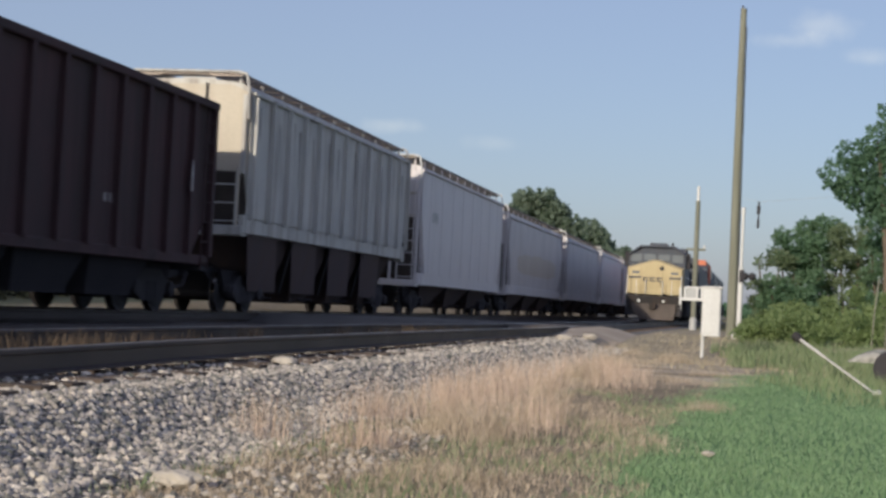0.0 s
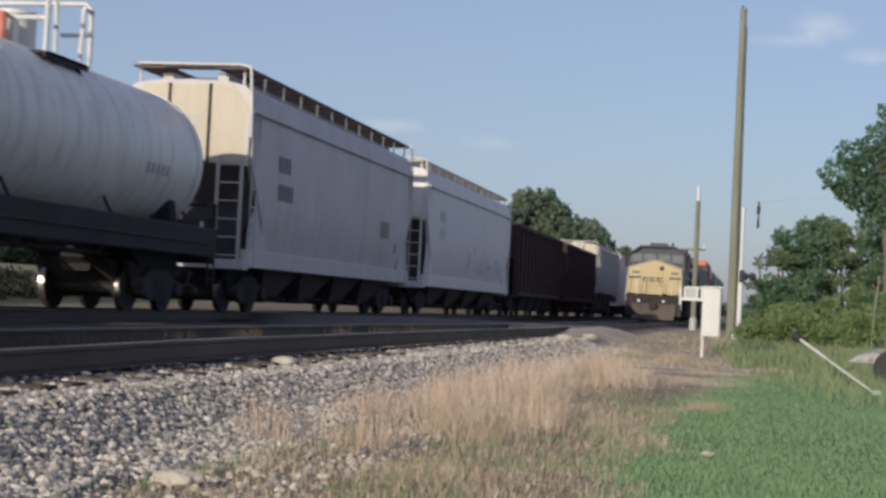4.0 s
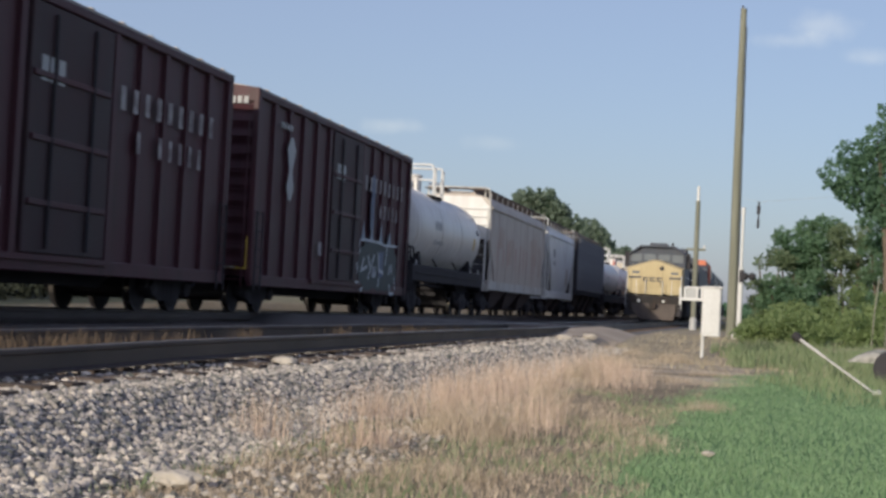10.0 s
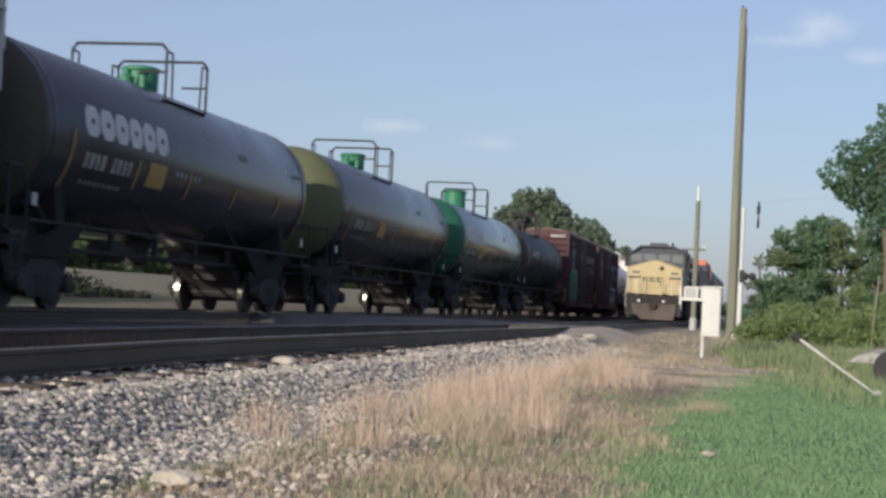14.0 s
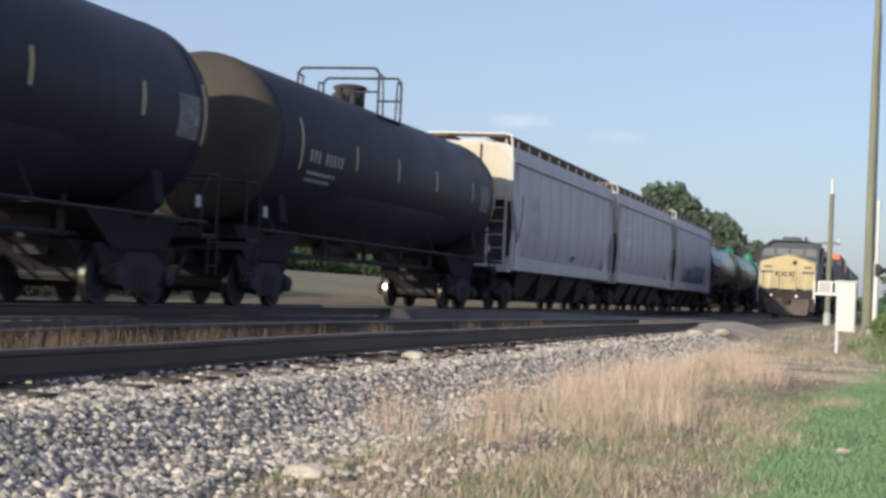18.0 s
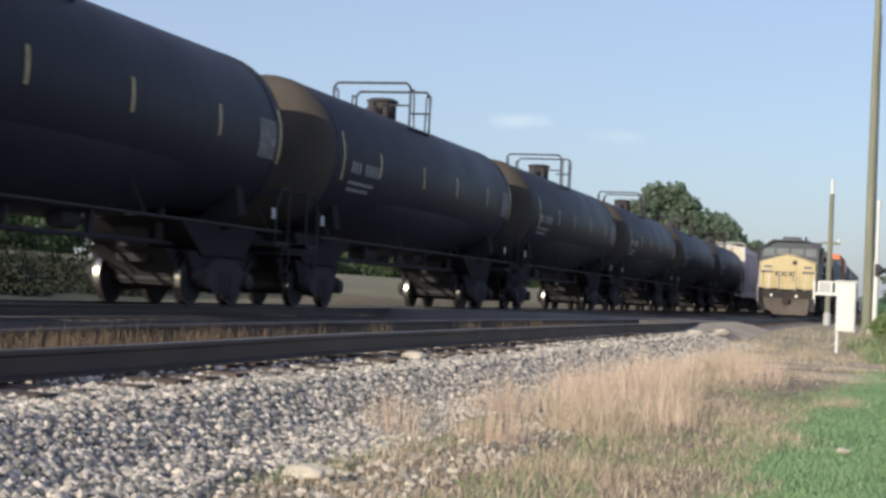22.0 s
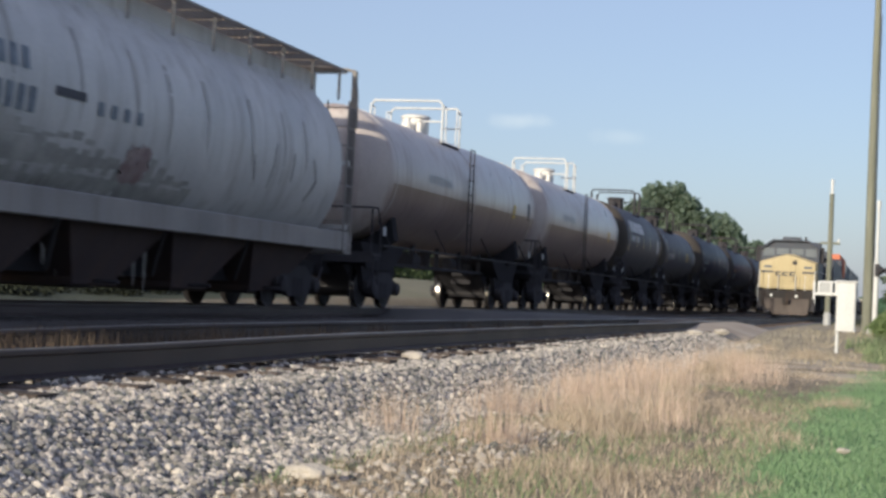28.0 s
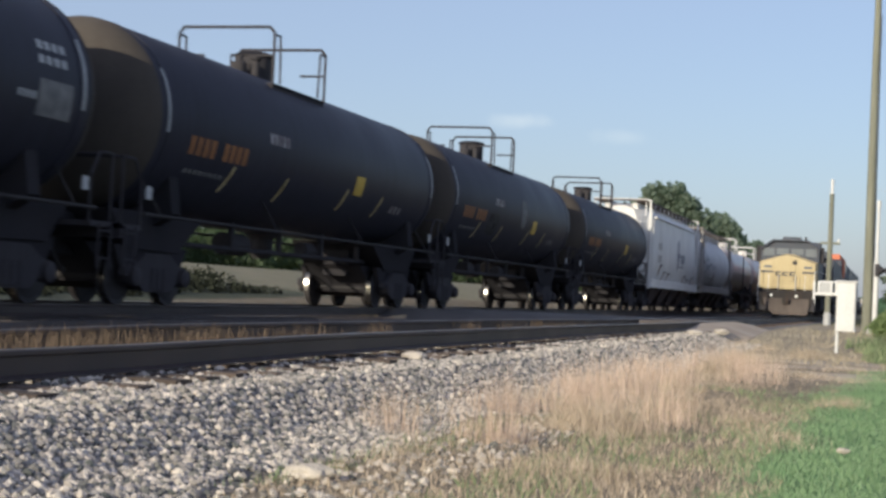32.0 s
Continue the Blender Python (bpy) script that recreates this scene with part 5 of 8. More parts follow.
drip_stains(c, [(-7.6 + 0.9 * k + 0.3 * math.sin(k * 3.1), 4.3 - 0.8 * abs(math.sin(k * 1.9)), 0.06, 0.9 + 0.8 * abs(math.sin(k * 1.1))) for k in range(17)], P_RUSTFAINT, xf)

c, xf = row(-132.5, tank_car("dirty white tank wagon with two dark seams and black frame", 6.4, P_WHITETANK, r=1.5, zc=3.0, plat=-0.7, plat_z=4.35, stripes=False, rings=4, steps=False, dome_mat=P_WHITETANK, rail_r=0.035, rail_mat=M_WHITE))
part("black_side_frame", Shape().box(1.36, 1.50, -6.6, 6.6, 1.15, 1.7, 0.03).box(-1.36, -1.50, -6.6, 6.6, 1.15, 1.7, 0.03), M_BLACK, c)
letters(c, -3.2, 3.0, 0.25, 5, 0.3, M_GREYMARK, xf)
letters(c, -3.2, 2.5, 0.2, 9, 0.14, M_GREYMARK, xf)
letters(c, 4.3, 2.6, 0.5, 1, 0.45, M_YELLOW, xf)
letters(c, 4.9, 3.2, 0.9, 1, 0.2, M_BLACKMARK, xf)

# two box wagons
for k, (u, ln) in enumerate(((-148.05, 15.7), (-165.55, 15.6))):
    c, xf = row(u, box_car(("maroon box wagon with white lettering and a blue-black graffiti panel", "maroon box wagon with white lettering and a green graffiti panel")[k], ln, P_BOX))
    letters(c, 1.95, 3.55, 0.56, 9, 0.42, P_WORNWHITE, xf, w=0.4)
    letters(c, 2.75, 2.85, 0.52, 7, 0.4, P_WORNWHITE, xf, skip=(1,), w=0.32)
    letters(c, -1.2, 3.6, 0.3, 3, 0.4, M_GREYMARK, lambda z: 1.585, w=0.8)
    letters(c, -2.6, 1.5, 0.5, 1, 0.35, P_WORNWHITE, xf)
    letters(c, -6.2, 4.7 - 0.35, 0.16, 6, 0.14, M_GREYMARK, xf)
    part("emblem", Shape().loft([[(xf(z) + 0.006, -5.3 - w_, z), (xf(z) + 0.006, -5.3 + w_, z)] for z, w_ in ((2.7, 0.08), (3.0, 0.3), (3.4, 0.12), (3.9, 0.34), (4.2, 0.1))], closed=False, caps=False), M_GREYMARK, c, "worn white shield emblem", 180)
    s = Shape()
    for i in range(6):
        s.box(0.45 + i * 0.15, 0.45 + i * 0.15 + 0.1, -ln / 2 - 0.062, -ln / 2 - 0.058, 4.68, 4.84)
    part("end_lettering", s, M_GREYMARK, c)
    if k == 0:
        blob(c, 3.88, 1.43, 2.3, 0.72, P_TEAL, xf, 31, label="blue-black sprayed panel", lift=0.01)
        scrawl(c, [[(2.13, 1.62), (1.83, 1.25), (2.5, 1.39)],
                   [(2.62, 1.69), (2.86, 1.38)],
                   [(3.35, 1.76), (3.04, 1.44), (2.7, 1.05)],
                   [(3.8, 1.81), (3.96, 1.33), (4.5, 1.26)],
                   [(4.89, 2.04), (4.75, 1.49)],
                   [(5.3, 1.5), (5.26, 1.24)],
                   [(5.58, 1.54), (5.54, 1.29)],
                   [(5.96, 1.16), (6.15, 0.81)],
                   [(5.36, 0.93), (5.48, 0.64), (5.96, 0.67)],
                   [(1.36, 1.45), (1.46, 1.2)],
                   [(1.28, 0.91), (1.71, 0.89)],
                   [(4.02, 1.09), (3.9, 0.84)],
                   [(2.07, 0.77), (1.89, 0.7)]], P_SPRAYWHITE, xf, 0.05, 0.02)
        scrawl(c, [[(1.6, 1.75), (1.52, 1.95), (1.65, 2.13), (2.7, 2.15), (3.9, 2.13), (4.6, 2.08), (6.15, 2.12)]], P_SPRAYWHITE, xf, 0.035, 0.022)
        blob(c, 3.38, 1.25, 0.24, 0.16, P_SPRAYWHITE, xf, 35, label="pale spray blot", lift=0.02)
        blob(c, 4.2, 1.5, 0.3, 0.4, P_SPRAYBLUE, xf, 36, label="blue spray", lift=0.016)
        for y, tip in ((1.95, 2.68), (2.95, 2.66), (4.05, 2.72), (5.15, 2.5)):
            part("graffiti_spike", Shape().loft([[(xf(z) + 0.012, y - w_, z), (xf(z) + 0.012, y + w_, z)] for z, w_ in ((2.1, 0.30), (2.22, 0.2), (2.38, 0.1), (tip, 0.015))], closed=False, caps=False), P_SPRAYSLATE, c, "pale blue sprayed spike", 180)
        blob(c, 2.9, 3.2, 0.22, 0.8, P_SPRAYBLUE, xf, 34, label="faint blue spray", lift=0.008)
    else:
        blob(c, -4.95, 1.95, 2.0, 1.0, P_GGREEN, xf, 41, label="green sprayed panel", lift=0.01)
        bubble_letters(c, -6.8, 1.1, 5, 0.75, 1.5, None, P_DARKGREEN, xf, 42, 0.05, 0.018)
        drip_stains(c, [(-6.7 + 0.4 * k, 2.7 + 0.15 * math.sin(k * 2.2), 0.13, 0.5) for k in range(10)], P_GMINT, xf, 0.016)
        scrawl(c, [[(-6.3, 3.2), (-6.1, 3.9)], [(-5.9, 3.4), (-5.6, 3.3), (-5.7, 3.9)]], P_WORNWHITE, xf, 0.03, 0.018)

# black and dark green tank wagons
c, xf = row(-183.0, tank_car("black tank wagon with sunlit-toned brown heads and grey lettering", 7.6, P_BLACKTANK, r=1.5, zc=2.98, steps=False, plat=-0.1, plat_z=4.3, end_mat=P_HEADBROWN))
letters(c, -4.6, 3.0, 0.26, 8, 0.28, M_GREYMARK, xf, skip=(4,))
letters(c, 5.0, 2.6, 0.45, 1, 0.3, M_GREYMARK, xf)
for k, (u, hm, band) in enumerate(((-199.4, P_HEADGREEN, True), (-217.4, P_HEADOLIVE, False), (-235.4, P_HEADBROWN, True))):
    c, xf = row(u, tank_car(("glossy dark green tank wagon with green heads and a green dome", "black tank wagon with olive-green heads and a green dome", "black tank wagon with large white lettering and a green dome")[k], 7.9, (P_GREENTANK, P_GLOSSTANK, P_GLOSSTANK)[k], steps=False, r=1.55, zc=2.95, plat=(-1.15, -0.65, 0.1)[k], plat_z=4.22, plat_l=(1.75, 1.15, 1.15)[k], dome_y=(-0.6, 0.0, 0.0)[k], dome_r=(0.45, 0.36, 0.36)[k], dome_h=(0.98, 0.77, 0.77)[k], rail_h=(1.2, 1.05, 1.05)[k], stripe_z=2.5, stripe_mat=P_OCHRE, ring_w=(0.3, 0.0, 0.0)[k], end_mat=hm, dome_mat=M_GREEN))
    y0 = (-6.55, -5.8, -5.8)[k]
    if band:
        block_letters(c, y0, 2.95, 0.63, 6, 0.57, 0.52, 0.21, P_FADEWHITE, xf, "large white letter drawn as a plain block")
    letters(c, y0 + 0.1, 2.42, 0.23, 9, 0.26, P_WORNWHITE, xf, skip=(4,), w=0.7)
    letters(c, y0 + 2.9, 2.32, 0.85, 1, 0.45, P_OCHRE, xf, w=1.0, label="worn orange-yellow square")
    letters(c, y0 + 4.2, 2.62, 0.25, 6, 0.10, P_WORNWHITE, xf)
    letters(c, y0 + 0.2, 2.15, 0.2, 9, 0.07, P_FAINTGREY, xf)
    letters(c, 2.2, 3.3, 0.3, 2, 0.14, P_FAINTGREY, xf, w=0.8)
    letters(c, 6.1, 3.25, 0.2, 4, 0.1, P_FAINTGREY, xf, w=0.7)

# three grey hoppers
for k, (u, ln) in enumerate(((-252.3, 16.4), (-270.1, 16.9), (-288.4, 17.5))):
    c, xf = row(u, covered_hopper(("light grey covered hopper wagon with a pale blue graffiti piece", "light grey covered hopper wagon with white stencil squares", "light grey covered hopper wagon with a cream end and dark marks")[k], ln, P_GREY, top=5.06, eave=4.48, sill=1.3, bulge=0.10, foot=0.22, cut=1.7, bays=4, end_mat=P_CREAM, frame_mat=P_GREY, walk_z=0.17, plain_end=True, inset=0.14, shear=True, shoulder=3.3, fascia=0.42, seams=9, walk_mat=M_RUSTGRATE))
    letters(c, -6.0, 3.1, 0.3, 4, 0.4, M_GREYMARK, xf)
    letters(c, -6.0, 2.4, 0.3, 5, 0.4, M_GREYMARK, xf)
    if k == 0:
        bubble_letters(c, -4.6, 1.15, 5, 0.72, 1.2, P_PLASTER, P_INK, xf, 51, 0.035)
        bubble_letters(c, -0.9, 1.1, 7, 0.86, 1.45, P_PLASTER, P_INK, xf, 52, 0.04)
    if k == 1:
        letters(c, -6.1, 2.3, 1.0, 1, 1.3, M_WHITE, xf, w=1.0)
    if k == 2:
        part("tag_curve", Shape().loft([[(xf(z) + 0.007, -8.0 + 0.72 * math.sin((z - 1.6) * 0.75) - 0.07, z), (xf(z) + 0.007, -8.0 + 0.72 * math.sin((z - 1.6) * 0.75) + 0.07, z)] for z in np.linspace(1.6, 3.5, 9)], closed=False, caps=False), M_BLACKMARK, c, "sprayed dark curve", 180)
        letters(c, 0.9, 1.75, 0.2, 4, 0.2, M_BLACKMARK, xf)

# a string of black tank wagons
TILE = dict(steps=False, sump=0.38, r=1.6, zc=3.14, plat=0.0, plat_z=4.48, end_mat=P_HEADBROWN)
BLACK_LABEL = "black tank wagon with yellow stripes and white lettering bars"
lead, xf = row(-307.55, tank_car(BLACK_LABEL, 8.85, P_BLACKTANK, **TILE))
first, xf = row(-326.5, tank_car(BLACK_LABEL, 8.3, P_BLACKTANK, **TILE))


def black_marks(c, xf, mat, n=9, white_panel=True, y0=-6.5):
    letters(c, y0, 2.86, 0.22, n, 0.24, mat, xf, skip=(3,), w=0.42)
    letters(c, y0, 2.62, 0.2, 8, 0.07, M_GREYMARK, xf)
    letters(c, y0, 2.48, 0.2, 7, 0.07, M_GREYMARK, xf)
    if white_panel:
        letters(c, 6.55, 2.72, 0.85, 1, 0.7, P_FAINTGREY, xf, w=1.0, label="grey stencil panel")
        letters(c, 6.6, 2.95, 0.19, 4, 0.16, P_WORNWHITE, xf, w=0.6)


black_marks(lead, xf, M_GREYMARK)
black_marks(first, xf, M_GREYMARK)
for u in (-344.7, -362.9):
    row(u, (copy_thing(first, pose(0, 0, 0)), xf))
later, xf = row(-399.2, tank_car(BLACK_LABEL, 8.3, P_BLACKTANK, stripe_at=(-0.85, -0.56, -0.16, 0.20, 0.58, 0.905), **TILE))
black_marks(later, xf, M_GREYMARK)
for u in (-381.1, -435.4):
    row(u, (copy_thing(later, pose(0, 0, 0)), xf))
c, xf = row(-417.15, tank_car("black tank wagon with orange lettering and sunlit-toned heads", 8.3, P_BLACKTANK, **TILE))
black_marks(c, xf, M_ORANGE, y0=-6.7)
c, xf = row(-451.97, tank_car("black tank wagon with a small yellow square and white chevron", 6.45, P_DUSTBLACK, steps=False, r=1.48, zc=3.0, plat=-1.3, plat_l=1.35, plat_z=4.3, end_mat=P_HEADBROWN, dome_mat=M_BLACK))
letters(c, -4.5, 2.72, 0.21, 10, 0.26, M_GREYMARK, xf, skip=(4,), w=0.5)
letters(c, 2.4, 2.75, 0.5, 1, 0.45, M_YELLOW, xf, w=0.85)
letters(c, 5.2, 2.7, 0.55, 1, 0.6, M_GREYMARK, xf, w=1.0)
letters(c, -5.35, 3.45, 0.24, 1, 0.7, M_WHITE, xf)
c, xf = row(-465.3, tank_car("black tank wagon with white block lettering and yellow stripes", 5.55, P_DUSTBLACK, steps=False, r=1.6, zc=3.1, plat=0.75, plat_z=4.45, end_mat=P_HEADBROWN))
block_letters(c, -3.9, 3.45, 0.62, 6, 0.56, 0.5, 0.19, P_FADEWHITE, xf, "large white letter drawn as a plain block")
letters(c, -3.9, 3.05, 0.28, 8, 0.26, M_GREYMARK, xf, skip=(4,))
letters(c, 3.6, 2.75, 0.6, 1, 0.6, M_GREYMARK, xf, w=1.0)

for u, hl, pl in ((-479.3, 7.4, -0.75), (-495.5, 7.9, -0.75)):
    c, xf = row(u, tank_car("tan-white tank wagon with brown streaks, brown reflection painted on its belly, white railings", hl, P_TANTANK, r=1.58, zc=3.1, plat=pl, plat_z=4.42, dome_mat=P_WHITETANK, low=P_TANLOW, stripes=False, rings=3, rail_r=0.024, rail_mat=M_WHITE))
    letters(c, -4.4, 3.1, 0.3, 7, 0.22, M_GREYMARK, xf)
    letters(c, 4.4, 2.75, 0.5, 1, 0.4, M_YELLOW, xf)
    letters(c, 6.3, 2.8, 0.45, 1, 0.5, M_BLACKMARK, xf)

c, xf = row(-513.6, covered_hopper("grey-white covered hopper wagon with rounded tank-like sides", 16.4, P_SOOTY, top=4.78, eave=4.4, sill=1.3, half=1.62, bulge=0.52, cut=1.1, bays=4, shoulder=1.7, taper=0.25, fascia=0.0, round_z=2.95, tall_posts=True, frame_mat=P_SILL, walk_z=0.22, walk_mat=M_ROOF, rail_white=False))
letters(c, -6.3, 2.55, 0.28, 6, 0.34, P_SLATEMARK, xf)
letters(c, -6.3, 3.1, 0.3, 5, 0.3, P_SLATEMARK, xf)
letters(c, -4.25, 2.86, 0.85, 1, 0.13, M_BLACKMARK, xf, w=1.0)
letters(c, -3.05, 2.72, 0.4, 4, 0.2, P_SLATEMARK, xf, w=0.45)
drip_stains(c, [(-8.0 + 0.19 * k, 2.75 - 0.3 * abs(math.sin(k * 1.7)) - 0.012 * k, 0.15, 1.5 + 0.4 * math.sin(k * 2.9)) for k in range(46)], P_ROADGRIME, xf, 0.003)
scrawl(c, [[(3.6, 2.2), (3.7, 3.0)], [(4.6, 2.4), (4.6, 2.9)], [(5.6, 2.1), (5.9, 2.5), (5.6, 2.9)], [(2.7, 2.7), (2.9, 2.3)]], P_SCUFF, xf, 0.03)
drip_stains(c, [(-6.6 + 0.75 * k + 0.25 * math.sin(k * 2.3), 4.0 - 0.9 * abs(math.sin(k * 1.6)), 0.07, 0.9 + 0.6 * abs(math.sin(k))) for k in range(0, 18, 2)], P_SOOTRUN, xf)
blob(c, -1.5, 2.15, 0.4, 0.3, P_REDSMEAR, xf, 61, "stain", label="faint rust-red mark")
part("bracket_dot", Shape().turn([(1.30, 0.14), (1.62, 0.14)], "x", (0, -7.2, 3.0), 12), M_BLACK, c, "dark round fitting")
c, xf = row(-533.0, covered_hopper("white covered hopper wagon, rounded sides, dark diamond emblem", 18.5, P_OFFWHITE, top=4.95, eave=4.5, sill=1.25, half=1.58, bulge=0.12, foot=0.30, cut=1.8, bays=4, taper=0.5, fascia=0.12, board=0.3, walk_mat=M_RUSTGRATE, tall_posts=True, end_mat=P_OFFWHITE, frame_mat=P_OFFWHITE, walk_z=0.26, shoulder=1.9, inset=0.2))


def emblem(c, xf):
    """A pointed diamond drawn as two outlines round four small squares."""
    for k, (w_, hh, m) in enumerate(((0.60, 0.85, M_EMBLEM), (0.42, 0.56, P_OFFWHITE))):
        rings = []
        for i in range(13):
            t = -1 + 2 * i / 12
            half_w = w_ * (1 - abs(t)) ** 0.75
            z = 2.95 + hh * t
            rings.append([(xf(z) + 0.006 + 0.004 * k, 0.45 - half_w, z), (xf(z) + 0.006 + 0.004 * k, 0.45 + half_w, z)])
        part("emblem", Shape().loft(rings, closed=False, caps=False), m, c, "dark blue diamond emblem" if k != 1 else "", 180)
    for dy, dz in ((-0.16, 0), (0.16, 0), (0, -0.2), (0, 0.2)):
        if dy or dz:
            part("emblem_square", Shape().loft([[(xf(z) + 0.02, 0.45 + dy - 0.10, z), (xf(z) + 0.02, 0.45 + dy + 0.10, z)] for z in (2.95 + dz - 0.10, 2.95 + dz + 0.10)], closed=False, caps=False), M_EMBLEM, c, "", 180)


M_EMBLEM = surf("emblem_blue", (0.035, 0.035, 0.09), (0.05, 0.05, 0.12), rough=0.6, bump=0.02)
emblem(c, xf)
block_letters(c, 1.5, 2.55, 0.52, 3, 0.38, 0.5, 0.14, M_EMBLEM, xf, "dark letter drawn as a plain block")
letters(c, 1.35, 2.35, 0.2, 8, 0.08, M_EMBLEM, xf, w=0.8)
letters(c, -6.85, 3.0, 0.33, 4, 0.36, P_SCUFF, xf, w=0.5)
letters(c, -6.85, 2.4, 0.33, 4, 0.34, P_SCUFF, xf, w=0.5)
for k, (y, z) in enumerate(((-5.7, 2.25), (-4.0, 1.95), (-2.4, 1.9), (3.9, 1.9), (5.4, 1.75), (7.3, 1.9))):
    blob(c, y - 0.08, z - 0.22, 0.12, 0.27, P_RUST, xf, 70 + k, "rust_patch")
    part("step_bracket", Shape().box(xf(z) - 0.02, xf(z) + 0.09, y - 0.17, y + 0.17, z, z + 0.05), M_BLACK, c)

m1, xf = row(-550.9, tank_car("black tank wagon with orange lettering and a yellow square", 8.2, P_BLACKTANK, plat_l=1.4, steps=False, r=1.55, zc=3.0, plat=-0.45, plat_z=4.32, end_mat=P_HEADBROWN, stripes=False))
letters(m1, -6.4, 2.5, 0.27, 9, 0.3, M_ORANGE, xf, skip=(4,), w=0.7)
letters(m1, -6.3, 2.2, 0.2, 8, 0.07, P_FAINTGREY, xf)
letters(m1, -3.1, 3.0, 0.2, 5, 0.2, P_WORNWHITE, xf, w=0.7)
letters(m1, 1.8, 2.42, 0.6, 1, 0.4, M_YELLOW, xf, w=0.9)
letters(m1, 4.6, 2.2, 0.3, 3, 0.16, P_WORNWHITE, xf, w=0.5)
for y, z in ((-4.6, 2.0), (-2.1, 2.0), (1.3, 2.05), (3.6, 2.05)):
    part("reflector_stripe", Shape().loft([[(xf(z + a) + 0.016, y + a * 0.35 - 0.045, z + a), (xf(z + a) + 0.016, y + a * 0.35 + 0.045, z + a)] for a in (0, 0.15, 0.3, 0.45)], closed=False, caps=False), M_STRIPE, m1, "worn yellow reflective stripe", 180)
for y in (-7.3, 7.3):
    part("end_stripe", Shape().loft([[(xf(z) + 0.016, y - 0.04, z), (xf(z) + 0.016, y + 0.04, z)] for z in np.linspace(2.75, 3.75, 6)], closed=False, caps=False), M_GREYMARK, m1, "worn white reflective stripe", 180)
for u in (-568.8, -585.8, -603.1):
    c, _ = row(u, (copy_thing(m1, pose(0, 0, 0)), xf))
    if u == -568.8:
        blob(c, 0.5, 2.95, 0.3, 0.42, P_FAINTGREY, xf, 81, "worn_paint", label="worn grey paint patch")
        blob(c, -3.1, 2.45, 0.55, 0.3, M_RAILGREY, xf, 82, "worn_paint", label="faint grey scuffed patch")
    if u == -603.1:
        letters(c, 6.1, 2.55, 0.9, 1, 0.5, P_FAINTGREY, xf, w=1.0, label="grey stencil panel")
        letters(c, 6.1, 3.45, 0.2, 4, 0.12, M_GREYMARK, xf)
        letters(c, 6.1, 3.25, 0.2, 4, 0.12, M_GREYMARK, xf)
        letters(c, 5.6, 2.75, 0.12, 4, 0.1, M_GREYMARK, xf)


# ---------------------------------------------------------------- the standing locomotive and its train
P_CREAMY = surf("loco_yellow", (0.40, 0.325, 0.18), (0.50, 0.415, 0.25), rough=0.5, streak=0.4, streak_col=(0.25, 0.17, 0.08), bump=0.05)
P_NAVY = surf("loco_navy", (0.032, 0.042, 0.066), (0.05, 0.060, 0.088), rough=0.55, streak=0.2, bump=0.05)
P_CONT = surf("container_orange", (0.46, 0.12, 0.06), (0.54, 0.17, 0.09), rough=0.55, streak=0.3, bump=0.05)
P_CONTGREY = surf("container_grey", (0.10, 0.13, 0.17), (0.16, 0.19, 0.23), rough=0.55, streak=0.3, bump=0.05)


M_PANE = surf("cab_glass", (0.10, 0.12, 0.15), (0.14, 0.16, 0.19), rough=0.1, spec=0.7, bump=0.0)
P_PLOW = surf("plough_dusty_steel", (0.06, 0.05, 0.047), (0.12, 0.10, 0.09), rough=0.85, streak=0.5, streak_col=(0.04, 0.03, 0.03), bump=0.2)
P_PILOT = surf("pilot_dusty_black", (0.018, 0.017, 0.019), (0.038, 0.033, 0.032), rough=0.85, streak=0.4, bump=0.2)


